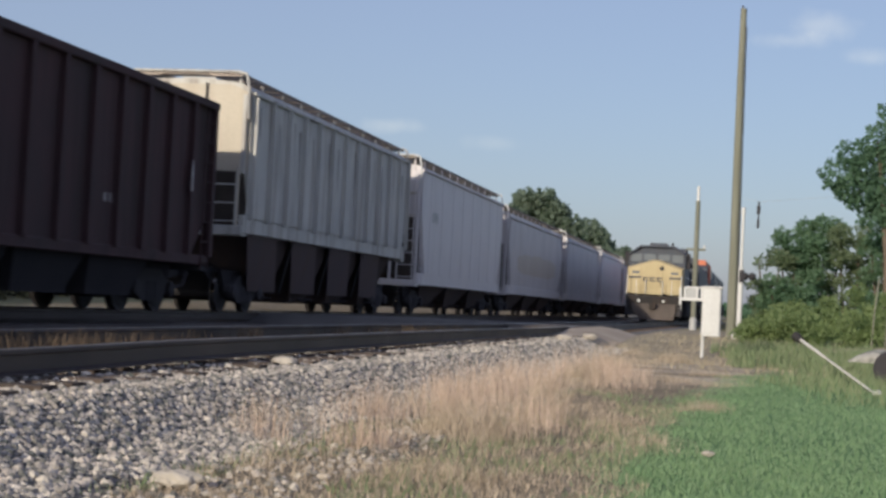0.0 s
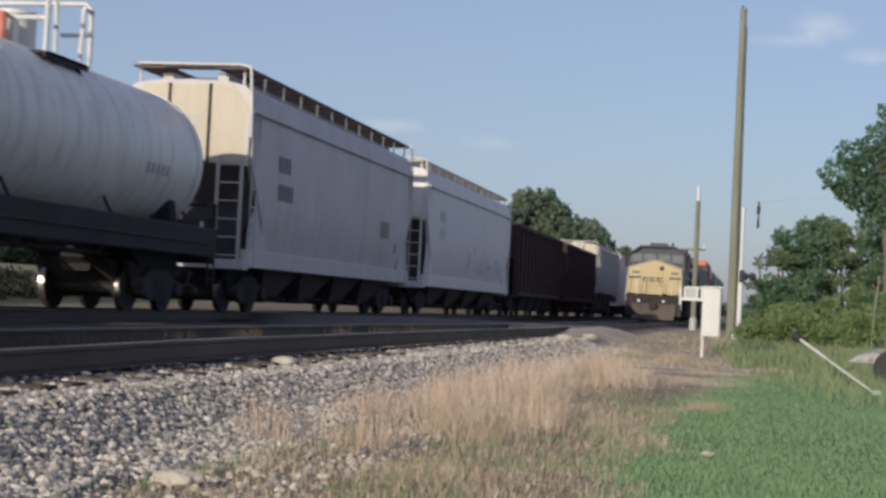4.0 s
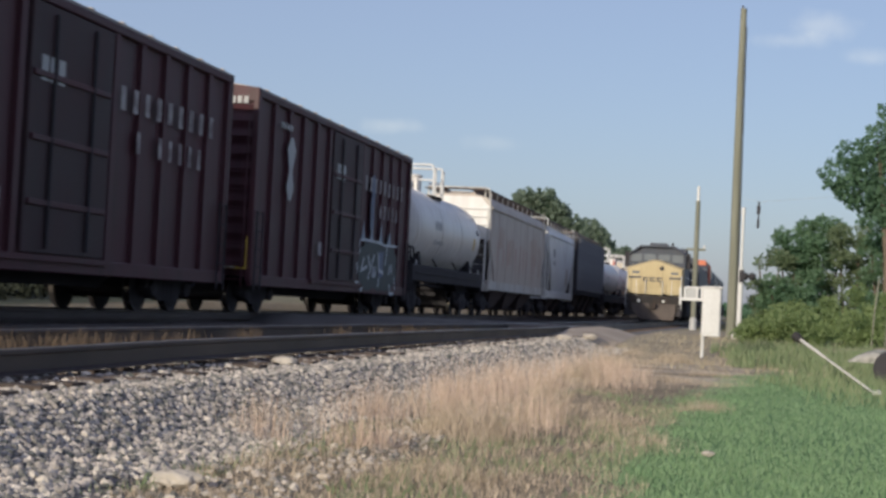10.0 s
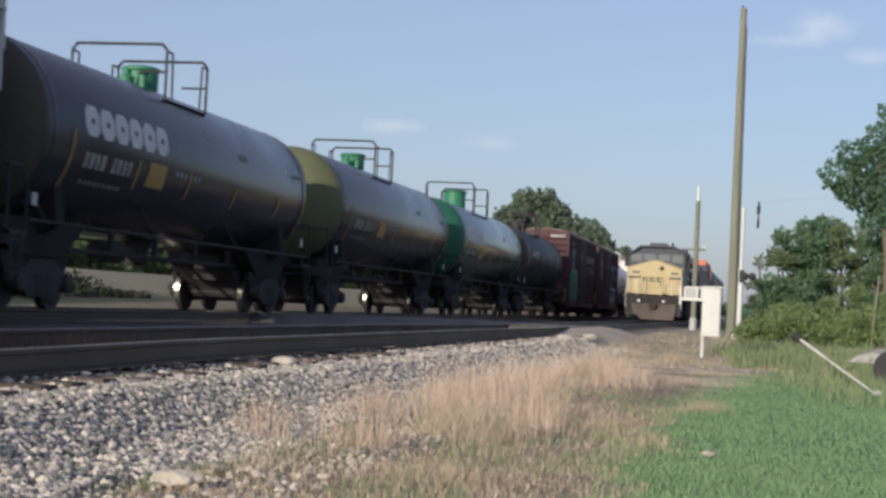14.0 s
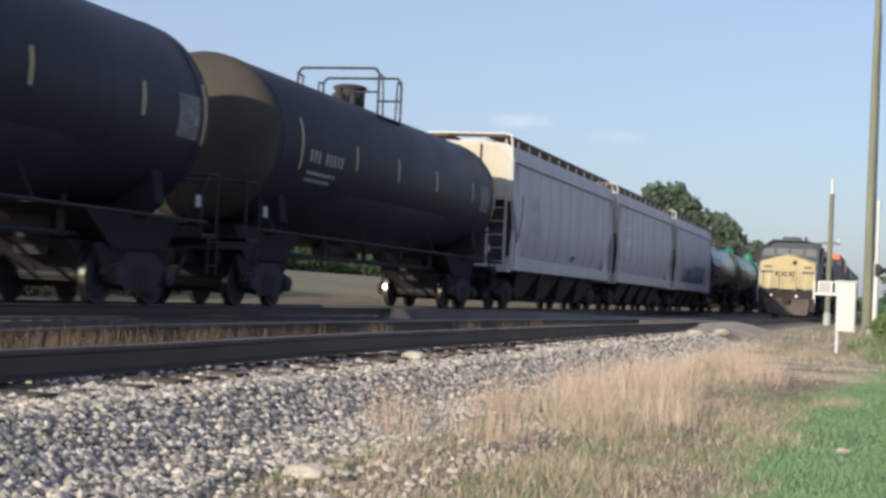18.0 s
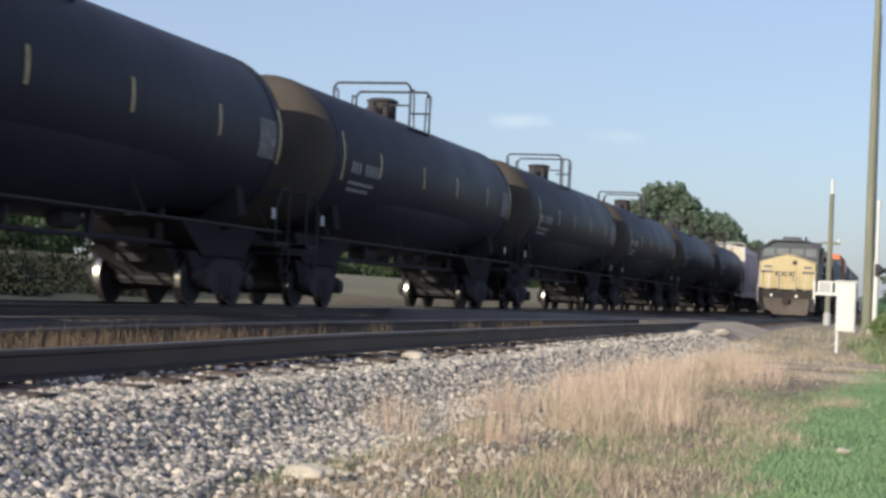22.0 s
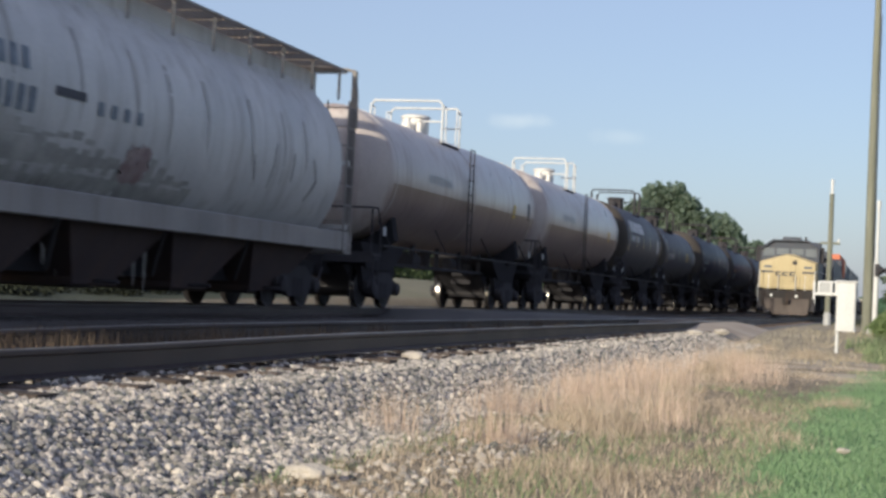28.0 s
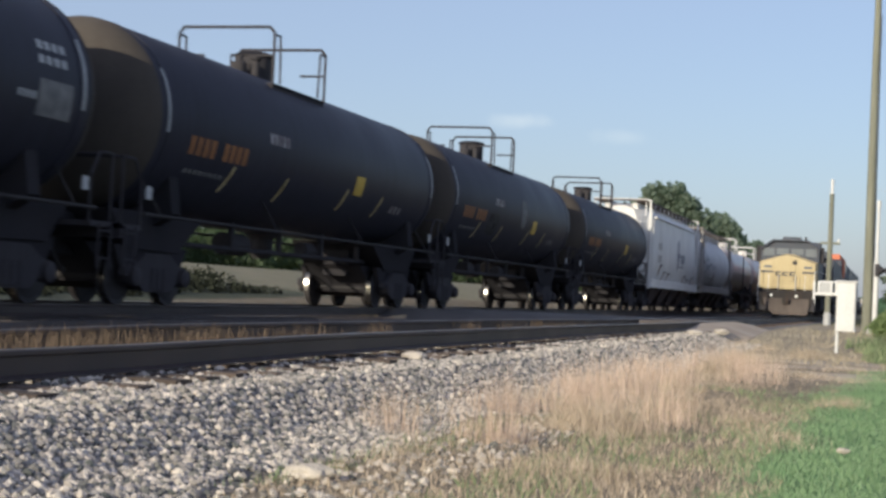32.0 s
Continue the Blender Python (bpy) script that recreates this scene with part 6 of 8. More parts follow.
def locomotive(x, y):
    lo = thing("locomotive", "yellow-nosed diesel locomotive with dark blue cab on the siding", "locomotive", at=(x, y, 0))
    n = Shape().loft([[(sx * w_, yy, z) for sx, w_, z in ((-1, wb, 1.42), (1, wb, 1.42), (1, wb, zt - 0.42), (1, wb * 0.55, zt - 0.2), (1, wb * 0.12, zt), (-1, wb * 0.12, zt), (-1, wb * 0.55, zt - 0.2), (-1, wb, zt - 0.42))] for yy, wb, zt in ((0.0, 1.42, 3.28), (0.12, 1.5, 3.36), (1.3, 1.52, 3.42))])
    part("nose", n, P_CREAMY, lo, "yellow short hood")
    part("nose_door", Shape().box(-0.42, 0.42, -0.03, 0.02, 1.5, 2.72, 0.02), P_CREAMY, lo)
    part("door_seam", Shape().box(-0.46, -0.425, -0.035, 0.0, 1.46, 2.2).box(0.425, 0.46, -0.035, 0.0, 1.46, 2.2), M_BLACK, lo)
    part("door_handle", Shape().tube((0.3, -0.05, 1.9), (0.3, -0.05, 2.15), 0.02, 6), M_BLACK, lo)
    s = Shape()
    for k in range(3):
        a = -0.64 + k * 0.37
        s.box(a, a + 0.3, -0.036, -0.030, 2.2, 2.27).box(a, a + 0.3, -0.036, -0.030, 2.36, 2.43).box(a, a + 0.08, -0.036, -0.030, 2.2, 2.43)
    part("nose_lettering", s, P_NAVY, lo, "dark blue bars of lettering")
    for sx in (-1, 1):
        part("nose_stripe", Shape().box(sx * 0.75, sx * 1.4, -0.012, 0.01, 2.36, 2.46), P_NAVY, lo)
        part("nose_panel", Shape().box(sx * 0.62, sx * 1.3, -0.02, 0.012, 1.52, 2.28, 0.02), P_CREAMY, lo)
    part("cab", Shape().loft([[(sx * w_, yy, z) for sx, w_, z in ((-1, 1.54, 1.6), (1, 1.54, 1.6), (1, 1.54, zt - 0.42), (1, 0.9, zt), (-1, 0.9, zt), (-1, 1.54, zt - 0.42))] for yy, zt in ((1.25, 4.12), (1.5, 4.22), (3.6, 4.28))]), P_NAVY, lo, "dark blue cab")
    part("visor", Shape().loft([[(sx * w_, yy, z) for sx, w_, z in ((-1, 1.58, 3.72), (-1, 0.92, 4.2), (1, 0.92, 4.2), (1, 1.58, 3.72), (1, 1.54, 3.66), (1, 0.9, 4.12), (-1, 0.9, 4.12), (-1, 1.54, 3.66))] for yy in (1.02, 1.3)]), P_NAVY, lo, "roof visor over the cab windows")
    for x0, x1 in ((-1.42, -0.82), (-0.72, -0.06), (0.06, 0.72), (0.82, 1.42)):
        part("windshield", Shape().box(x0, x1, 1.21, 1.27, 3.36 if abs(x0 + x1) < 1.2 else 3.28, 3.74, 0.02), M_PANE, lo, "grey-blue cab window")
    part("headlight", Shape().turn([(-0.06, 0.13), (0.05, 0.14)], "y", (0.36, 0.05, 2.93), 14), M_BLACK, lo)
    part("roof_unit", Shape().box(-0.5, 0.5, 2.2, 3.4, 4.24, 4.4, 0.05), P_NAVY, lo)
    for sx in (-1, 1):
        part("ditch_light", Shape().turn([(-0.80, 0.055), (-0.62, 0.065)], "y", (sx * 0.66 - 0.12, 0, 1.14), 12), M_LAMP, lo, "white ditch light")
        part("side_window", Shape().box(sx * 1.51, sx * 1.535, 2.0, 3.2, 3.0, 3.7), M_GLASS, lo)
        part("handrail", Shape().pipe([(sx * 1.45, -0.5, 1.5), (sx * 1.45, -0.5, 2.5), (sx * 1.5, 0.4, 2.5)], 0.025).pipe([(sx * 1.5, 4.0, 2.6), (sx * 1.5, 20.5, 2.6)], 0.02), M_WHITE, lo)
        part("step_well", Shape().box(sx * 0.95, sx * 1.5, -0.6, 0.4, 0.35, 1.45, 0.04), M_BLACK, lo)
        part("grab_iron", Shape().tube((sx * 1.5, -0.62, 0.75), (sx * 1.5, -0.62, 1.7), 0.016, 6), M_WHITE, lo)
    part("front_deck", Shape().box(-1.5, 1.5, -0.6, 1.5, 1.26, 1.42, 0.03), M_BLACK, lo)
    part("pilot", Shape().loft([[(-1.3, yy, z0), (1.3, yy, z0), (1.45, yy, 1.4), (-1.45, yy, 1.4)] for yy, z0 in ((-0.65, 0.62), (-0.5, 0.6))]), P_PILOT, lo)
    part("snow_plow", Shape().loft([[(-1.2, -0.68, 1.0), (0, -0.76, 1.0), (1.2, -0.68, 1.0)], [(-1.05, -0.78, 0.5), (0, -0.98, 0.5), (1.2, -0.78, 0.5)], [(-0.6, -0.86, 0.14), (0, -1.1, 0.14), (1.1, -0.86, 0.14)]], closed=False, caps=False), P_PLOW, lo, "dusty steel snow plough")
    part("front_coupler", Shape().box(-0.12, 0.12, -1.05, -0.6, 0.76, 1.0).box(-0.16, 0.16, -1.1, -0.95, 0.72, 1.03), P_PILOT, lo)
    for sx in (-1, 1):
        for xx in (0.45, 0.95):
            part("nose_grab", Shape().tube((sx * xx, -0.55, 1.4), (sx * xx, -0.55, 2.25), 0.016, 6), M_WHITE, lo)
        part("number_board", Shape().box(sx * 0.85, sx * 1.25, -0.02, 0.06, 2.62, 2.74), M_PANE, lo)
        part("mirror", Shape().box(sx * 1.56, sx * 1.8, 1.5, 1.56, 3.0, 3.85, 0.02), M_BLACK, lo)
    part("hood", Shape().box(-0.95, 0.95, 3.6, 20.4, 1.6, 4.15, 0.12), P_NAVY, lo)
    part("radiator", Shape().box(-1.5, 1.5, 16.5, 20.3, 3.6, 4.2, 0.08), P_NAVY, lo)
    part("cab_side_box", Shape().box(0.95, 1.5, 3.6, 5.2, 1.6, 4.2, 0.05), P_NAVY, lo)
    part("frame", Shape().box(-1.5, 1.5, 0.0, 21.5, 1.2, 1.56, 0.03), M_BLACK, lo)
    part("fuel_tank", Shape().box(-1.4, 1.4, 8.5, 13.0, 0.4, 1.25, 0.15), M_BLACK, lo)
    part("horn", Shape().tube((0.75, 2.0, 4.36), (0.75, 2.6, 4.38), 0.06, 8).box(0.7, 0.8, 2.2, 2.4, 4.2, 4.36), M_BLACK, lo)
    for y0 in (3.2, 18.0):
        t = part("truck", Shape().box(-1.2, 1.2, y0 - 2.2, y0 + 2.2, 0.5, 0.95, 0.06).box(1.05, 1.25, y0 - 2.4, y0 + 2.4, 0.4, 0.85, 0.05).box(-1.25, -1.05, y0 - 2.4, y0 + 2.4, 0.4, 0.85, 0.05), M_BLACK, lo)
        for wy in (-1.9, 0.0, 1.9):
            for sx in (-1, 1):
                put_part("wheel", MESH_WHEEL, t, pose(sx * 0.76, y0 + wy, 0.457, 0, 0, 180 if sx > 0 else 0))
    return lo


M_LAMP = bpy.data.materials.new("lamp_lens")
M_LAMP.use_nodes = True
lp = M_LAMP.node_tree.nodes["Principled BSDF"]
lp.inputs["Base Color"].default_value = (0.85, 0.85, 0.82, 1)
lp.inputs["Emission Color"].default_value, lp.inputs["Emission Strength"].default_value = (1, 0.97, 0.9, 1), 0.25
loco = locomotive(SIDING_X - 0.02, 86.0)


def container_wagon(x, y, mat, label, z0=1.0, tall=5.6):
    w = thing("container_wagon", label, "container wagon", "container wagons on the siding", at=(x, y, 0))
    part("well_frame", Shape().box(-1.4, 1.4, 0, 16, 0.6, 1.0, 0.04).box(-1.45, -1.3, 0, 16, 0.9, 1.7, 0.02).box(1.3, 1.45, 0, 16, 0.9, 1.7, 0.02), M_BLACK, w)
    for k, (a, b, m) in enumerate(((z0, z0 + 2.3, P_CONTGREY), (z0 + 2.35, tall, mat))):
        c = part("container", Shape().box(-1.22, 1.22, 1.2, 14.8, a, b, 0.05), m, w)
        rb = Shape()
        for i in range(22):
            rb.box(1.22, 1.25, 1.4 + i * 0.61, 1.65 + i * 0.61, a + 0.15, b - 0.15)
        part("side_ribs", rb, m, c)
        part("door_bars", Shape().tube((-0.5, 1.17, a + 0.1), (-0.5, 1.17, b - 0.1), 0.03, 6).tube((0.5, 1.17, a + 0.1), (0.5, 1.17, b - 0.1), 0.03, 6), m, c)
    trucks(w, 0.01)
    return w


def fix_trucks(w):
    ys = [1.2, 14.8]
    for t, y in zip([c for c in w.children if c.name.startswith("truck")], ys):
        t.matrix_basis = pose(0, y, 0)
    return w


fix_trucks(container_wagon(SIDING_X, 128, P_CONT, "orange container stacked on a dark one in a well wagon", tall=5.0))
for k in range(3):
    fix_trucks(container_wagon(SIDING_X, 145 + 17 * k, P_CONTGREY, "dark grey-blue containers stacked in a well wagon", tall=4.7))
loco_b = thing("locomotive", "dark blue second diesel locomotive coupled behind the first", "locomotive", at=(SIDING_X, 108.2, 0))
part("body", Shape().box(-1.5, 1.5, 0.5, 18.5, 1.55, 4.0, 0.15), P_NAVY, loco_b)
part("cab", Shape().box(-1.5, 1.5, 15.5, 18.0, 3.6, 4.4, 0.12), P_NAVY, loco_b)
part("frame", Shape().box(-1.5, 1.5, 0.0, 19.0, 1.15, 1.55, 0.03), M_BLACK, loco_b)
part("fuel_tank", Shape().box(-1.35, 1.35, 7, 12, 0.4, 1.2, 0.15), M_BLACK, loco_b)
trucks(loco_b, 0.01)
for t, y in zip([c for c in loco_b.children if c.name.startswith("truck")], (3.0, 16.0)):
    t.matrix_basis = pose(0, y, 0)

# ---------------------------------------------------------------- poles, signal mast, cabinet
M_POLE = surf("weathered_pole", (0.15, 0.155, 0.125), (0.24, 0.245, 0.20), rough=0.9, big=1.2, fine=30, bump=0.5, scale=(6, 6, 0.4))
pole = thing("utility_pole", "tall weathered wooden utility pole beside the crossing", "utility pole", at=(-0.86, 53, ground_z(-0.86, 53)))
part("shaft", Shape().loft([[(r * math.cos(a) + b, r * math.sin(a), z) for a in np.linspace(0, 2 * math.pi, 17)[:-1]] for r, b, z in ((0.165, 0, -0.3), (0.150, -0.01, 3), (0.134, -0.03, 6), (0.118, -0.04, 9), (0.102, -0.035, 10.98))]), M_POLE, pole)
part("ground_wire", Shape().tube((0.175, -0.02, 0), (0.09, -0.02, 10.4), 0.015, 5), M_BLACK, pole)
part("pole_pin", Shape().box(-0.10, -0.04, -0.05, 0.05, 10.9, 11.08), M_BLACK, pole)
pole2 = thing("utility_pole", "shorter grey pole with a pale insulated cap", "utility pole", at=(-2.99, 75, ground_z(-2.99, 75)))
part("shaft", Shape().turn([(-0.2, 0.13), (3, 0.12), (6.1, 0.105)], "z", seg=14), M_POLE, pole2)
part("cap", Shape().turn([(6.1, 0.09), (6.2, 0.07), (6.75, 0.07), (6.8, 0.03)], "z", seg=12), M_WHITE, pole2, "pale cap")
part("crossarm", Shape().box(-0.45, 0.45, -0.05, 0.05, 3.75, 3.86, 0.02), M_POLE, pole2)
part("insulator", Shape().turn([(3.86, 0.05), (3.95, 0.06), (4.02, 0.03)], "z", (0.38, 0, 0), 8), M_WHITE, pole2)
part("base_collar", Shape().turn([(0, 0.18), (0.55, 0.17), (0.6, 0.13)], "z", seg=12), M_GREYMARK, pole2)

mast = thing("crossing_signal", "white crossing signal mast with dark lamp arm and round base", "crossing signal", at=(-0.60, 51.6, ground_z(-0.6, 51.6)))
part("base", Shape().turn([(-0.1, 0.22), (0.14, 0.22), (0.2, 0.16), (0.22, 0.0)], "z", seg=16), M_WHITE, mast, "round white base")
part("mast", Shape().tube((0, 0, 0.1), (0, 0, 2.3), 0.085, 12).tube((0, 0, 2.2), (0.0, 0, 4.05), 0.05, 10), M_WHITE, mast)
part("mast_tip", Shape().turn([(4.0, 0.07), (4.2, 0.07), (4.25, 0.02)], "z", seg=10), M_WHITE, mast)
part("lamp_arm", Shape().tube((-0.05, 0, 1.95), (0.4, 0, 2.02), 0.035, 8).box(-0.05, 0.10, -0.1, 0.1, 1.82, 2.22, 0.03), M_BLACK, mast, "dark lamp arm")
for x in (0.12, 0.36):
    part("signal_lamp", Shape().turn([(-0.12, 0.06), (-0.02, 0.13), (0.03, 0.13), (0.10, 0.05)], "y", (x, 0, 2.02), 14), M_BLACK, mast)

cab_x, cab_y = -1.02, 35.0
cabinet = thing("signal_cabinet", "white sheet-metal cabinet on thin posts beside the track", "signal cabinet", at=(cab_x, cab_y, ground_z(cab_x, cab_y)))
cz = -ground_z(cab_x, cab_y)
part("body", Shape().box(-0.19, 0.22, -0.16, 0.16, cz + 0.02, cz + 1.08, 0.025), M_WHITE, cabinet)
part("lid", Shape().box(-0.21, 0.24, -0.19, 0.19, cz + 1.07, cz + 1.11, 0.01), M_WHITE, cabinet)
part("door", Shape().box(-0.16, 0.19, -0.175, -0.162, cz + 0.07, cz + 1.03), M_WHITE, cabinet)
part("hinge", Shape().tube((0.205, -0.17, cz + 0.15), (0.205, -0.17, cz + 0.95), 0.012, 6), M_GREYMARK, cabinet)
for px_, nm in ((-0.15, "post"),):
    part(nm, Shape().tube((px_, 0.05 if px_ > 0 else -0.05, -0.2), (px_, 0.05 if px_ > 0 else -0.05, cz + 0.1), 0.035 if px_ < 0 else 0.02, 8), M_WHITE, cabinet)
frame_x, frame_y = -1.47, 35.6
signf = thing("marker_frame", "small white frame with grey panel and clamps on a post", "track marker", at=(frame_x, frame_y, ground_z(frame_x, frame_y)))
fz = -ground_z(frame_x, frame_y)
part("crossbar", Shape().box(-0.27, 0.30, -0.03, 0.03, fz + 0.78, fz + 0.85, 0.01), M_WHITE, signf)
part("top_bar", Shape().box(-0.16, 0.30, -0.02, 0.02, fz + 1.06, fz + 1.10, 0.01), M_WHITE, signf)
part("panel", Shape().box(-0.12, 0.10, -0.015, 0.015, fz + 0.85, fz + 1.06), M_GREYMARK, signf)
for x in (-0.25, -0.15, 0.12, 0.22):
    part("clamp", Shape().box(x - 0.025, x + 0.025, -0.035, 0.035, fz + (0.68 if x == -0.25 else 0.8), fz + 1.08, 0.01), M_WHITE, signf)
part("post", Shape().tube((0.27, 0, -0.2), (0.27, 0, fz + 0.85), 0.03, 8), M_WHITE, signf)

# leaning pipe with a dark lamp head
M_WORNPIPE = surf("worn_white_pipe", (0.55, 0.54, 0.51), (0.70, 0.69, 0.66), rough=0.6, big=5, streak=0.3, bump=0.1)
lean = thing("leaning_post", "white metal post leaning low over grass, dark lamp head", "fallen post", at=(1.62, 22.0, ground_z(1.62, 22)))
tip = Vector((0.60 - 1.62, 25.0 - 22.0, 0.20 - ground_z(1.62, 22)))
tipn = tip.normalized()
part("pipe", Shape().tube(tipn * 0.05, tip * 0.62, 0.017, 10).tube(tip * 0.62, tip * 0.94, 0.024, 10), M_WORNPIPE, lean)
part("foot", Shape().turn([(-0.08, 0.05), (0.0, 0.07), (0.06, 0.05), (0.08, 0.0)], "z", seg=12), M_WHITE, lean)
part("lamp_head", Shape().tube(tip * 0.94, tip * 1.01, 0.05, 12, 0.075).tube(tip * 1.01, tip * 1.035, 0.075, 12, 0.03), M_RAILGREY, lean, "dark lamp head")

# small trailer behind the grass
M_TRAILER = surf("trailer_grey", (0.17, 0.18, 0.16), (0.40, 0.39, 0.36), rough=0.7, big=6, fine=30, spread=0.25, streak=0.3)
tr_x, tr_y = 2.16, 26.5
tr_z = ground_z(tr_x, tr_y)
trailer = thing("trailer", "low pale grey trailer with a black tyre, half hidden in grass", "trailer", at=(tr_x, tr_y, tr_z))
w = part("wheel", Shape().turn([(-0.09, 0.15), (-0.10, 0.24), (-0.07, 0.29), (0.07, 0.29), (0.10, 0.24), (0.09, 0.15)], "y", (0, 0, 0.27), 26), M_BLACK, trailer, "black rubber tyre")
part("rim", Shape().turn([(-0.08, 0.155), (-0.04, 0.09), (-0.06, 0.04), (-0.06, 0.0)], "y", (0, 0, 0.27), 18), M_TRAILER, w)
part("axle", Shape().tube((0, -0.02, 0.27), (0, 1.2, 0.27), 0.03, 8), M_BLACK, trailer)
hull = []
for q in np.linspace(-0.80, 0.75, 14):
    k = math.sqrt(max(0.02, 1 - ((q + 0.02) / 0.82) ** 2))
    hull.append([(q, 0.62 + 0.45 * math.cos(a), 0.34 + (0.24 * k + 0.02 * math.sin(q * 9)) * math.sin(a)) for a in np.linspace(0.0, math.pi, 11)])
part("bed", Shape().loft(hull, closed=True, caps=True), M_TRAILER, trailer, "pale rounded trailer bed")
trailer.matrix_basis = pose(tr_x, tr_y, tr_z, 0, 0, -22)

verge = Shape()
verge.loft([[(x, y, ground_z(x, y) + dz) for y, dz in ((41.0, -0.1), (41.15, 0.05), (42.5, 0.07), (42.7, -0.1))] for x in np.linspace(1.35, 12, 24)], closed=False, caps=False)
tagged(new("gravel_lane", verge.mesh("gravel_lane", M_EARTHROAD)), "pale gravel lane in front of the bushes", "lane", kind="structure")
# hanging traffic signal on a span wire
span = thing("span_wire_signal", "small dark traffic signal hanging from a thin span wire", "traffic signal", at=(-0.13, 53, 0))
part("wire", Shape().tube((-0.68, 0, 4.5), (-0.0, 0, 4.32), 0.006, 4).tube((0, 0, 4.32), (8.0, 3, 5.4), 0.006, 4), M_GREYMARK, span)
part("hanger", Shape().tube((0, 0, 4.34), (0, 0, 4.2), 0.03, 6), M_BLACK, span)
part("signal_body", Shape().box(-0.06, 0.06, -0.06, 0.06, 3.92, 4.2, 0.02).tube((0, 0, 3.92), (0, 0, 3.75), 0.025, 6).box(-0.04, 0.04, -0.04, 0.04, 3.45, 3.75, 0.015), M_BLACK, span)


# ---------------------------------------------------------------- trees and bushes
def leaf_mat(name, a, b):
    m = surf(name, a, b, rough=0.7, big=0.9, fine=8, bump=0.0, spec=0.2)
    n, k = m.node_tree.nodes, m.node_tree.links
    p = n["Principled BSDF"]
    tr, mx, out = n.new("ShaderNodeBsdfTranslucent"), n.new("ShaderNodeMixShader"), n["Material Output"]
    tr.inputs["Color"].default_value = (b[0] * 1.3, b[1] * 1.5, b[2], 1)
    mx.inputs[0].default_value = 0.42
    k.new(p.outputs[0], mx.inputs[1])
    k.new(tr.outputs[0], mx.inputs[2])
    k.new(mx.outputs[0], out.inputs["Surface"])
    return m


M_LEAF = leaf_mat("leaf_green", (0.10, 0.175, 0.115), (0.155, 0.235, 0.15))
M_LEAF_B = leaf_mat("leaf_olive", (0.135, 0.175, 0.11), (0.185, 0.23, 0.145))
M_LEAF_C = leaf_mat("leaf_deep", (0.085, 0.155, 0.11), (0.125, 0.205, 0.135))
M_LEAF_LOW = leaf_mat("leaf_yellow_green", (0.165, 0.215, 0.105), (0.24, 0.30, 0.145))
M_LEAF_FAR = leaf_mat("leaf_hazy", (0.125, 0.165, 0.135), (0.17, 0.215, 0.175))
M_LEAF_BANK = leaf_mat("leaf_bank", (0.07, 0.10, 0.06), (0.11, 0.145, 0.085))
M_BARK = surf("bark", (0.10, 0.08, 0.06), (0.17, 0.14, 0.11), rough=0.95, fine=20, bump=0.6, scale=(4, 4, 0.6))


def leaves(clumps, per_area, size, rng, long=1.6):
    """Many small pointed leaves on the shells of clumps (centre, radii)."""
    vs, fs = [], []
    for c, rad in clumps:
        n = max(30, int(per_area * (rad[0] * rad[1] + rad[1] * rad[2] + rad[0] * rad[2]) * 4.2))
        d = rng.normal(size=(n, 3))
        d /= np.linalg.norm(d, axis=1)[:, None]
        shell = 0.55 + 0.5 * rng.random(n) ** 0.6
        lump = 1 + 0.18 * np.sin(d[:, 0] * 7 + c[0] * 3) * np.sin(d[:, 2] * 6 + c[1] * 2)
        p = np.array(c) + d * np.array(rad) * (shell * lump)[:, None]
        ax = rng.normal(size=(n, 3)) + d * 0.8
        ax /= np.linalg.norm(ax, axis=1)[:, None]
        up = np.cross(ax, rng.normal(size=(n, 3)))
        up /= np.linalg.norm(up, axis=1)[:, None]
        s = size * (0.6 + 0.8 * rng.random(n))[:, None]
        quad = np.stack([p - ax * s * long * 0.5, p + up * s * 0.5, p + ax * s * long * 0.5, p - up * s * 0.5], 1)
        o = len(vs) * 4
        vs.append(quad.reshape(-1, 3))
        o = sum(len(a) for a in vs[:-1])
        fs.append(np.arange(n * 4).reshape(-1, 4) + o)
    return np.concatenate(vs), np.concatenate(fs)


def quick_mesh(name, v, f, mat):
    me = bpy.data.meshes.new(name)
    me.from_pydata(v.tolist() if hasattr(v, "tolist") else v, [], f.tolist() if hasattr(f, "tolist") else f)
    me.materials.append(mat)
    return me


def plant(name, label, category, x, y, clumps, mat, stems=(), leaf=0.16, density=26, seed=1, group=""):
    """clumps and stems are given relative to the foot of the plant."""
    rng = np.random.default_rng(seed)
    z0 = ground_z(x, y)
    t = thing(name, label, category, group, at=(x, y, z0))
    v, f = leaves(clumps, density, leaf, rng)
    part("crown", quick_mesh("crown", v, f, mat), None, t)
    s = Shape()
    for pts, r0, r1 in stems:
        n = len(pts) - 1
        for i in range(n):
            a, b = r0 + (r1 - r0) * i / n, r0 + (r1 - r0) * (i + 1) / n
            s.tube(pts[i], pts[i + 1], a, 8, b)
    if stems:
        part("trunk", s, M_BARK, t)
    return t


def rand_clumps(rng, n, wide, deep, z0, z1, r0, r1):
    out = []
    for _ in range(n):
        z = rng.uniform(z0, z1)
        k = math.sin(math.pi * min(1, max(0.12, (z - z0 + 0.3) / (z1 - z0 + 0.6)))) ** 0.5
        out.append(((rng.uniform(-wide, wide) * k, rng.uniform(-deep, deep) * k, z), tuple(rng.uniform(r0, r1) * q for q in (1.0, 1.0, 0.8))))
    return out


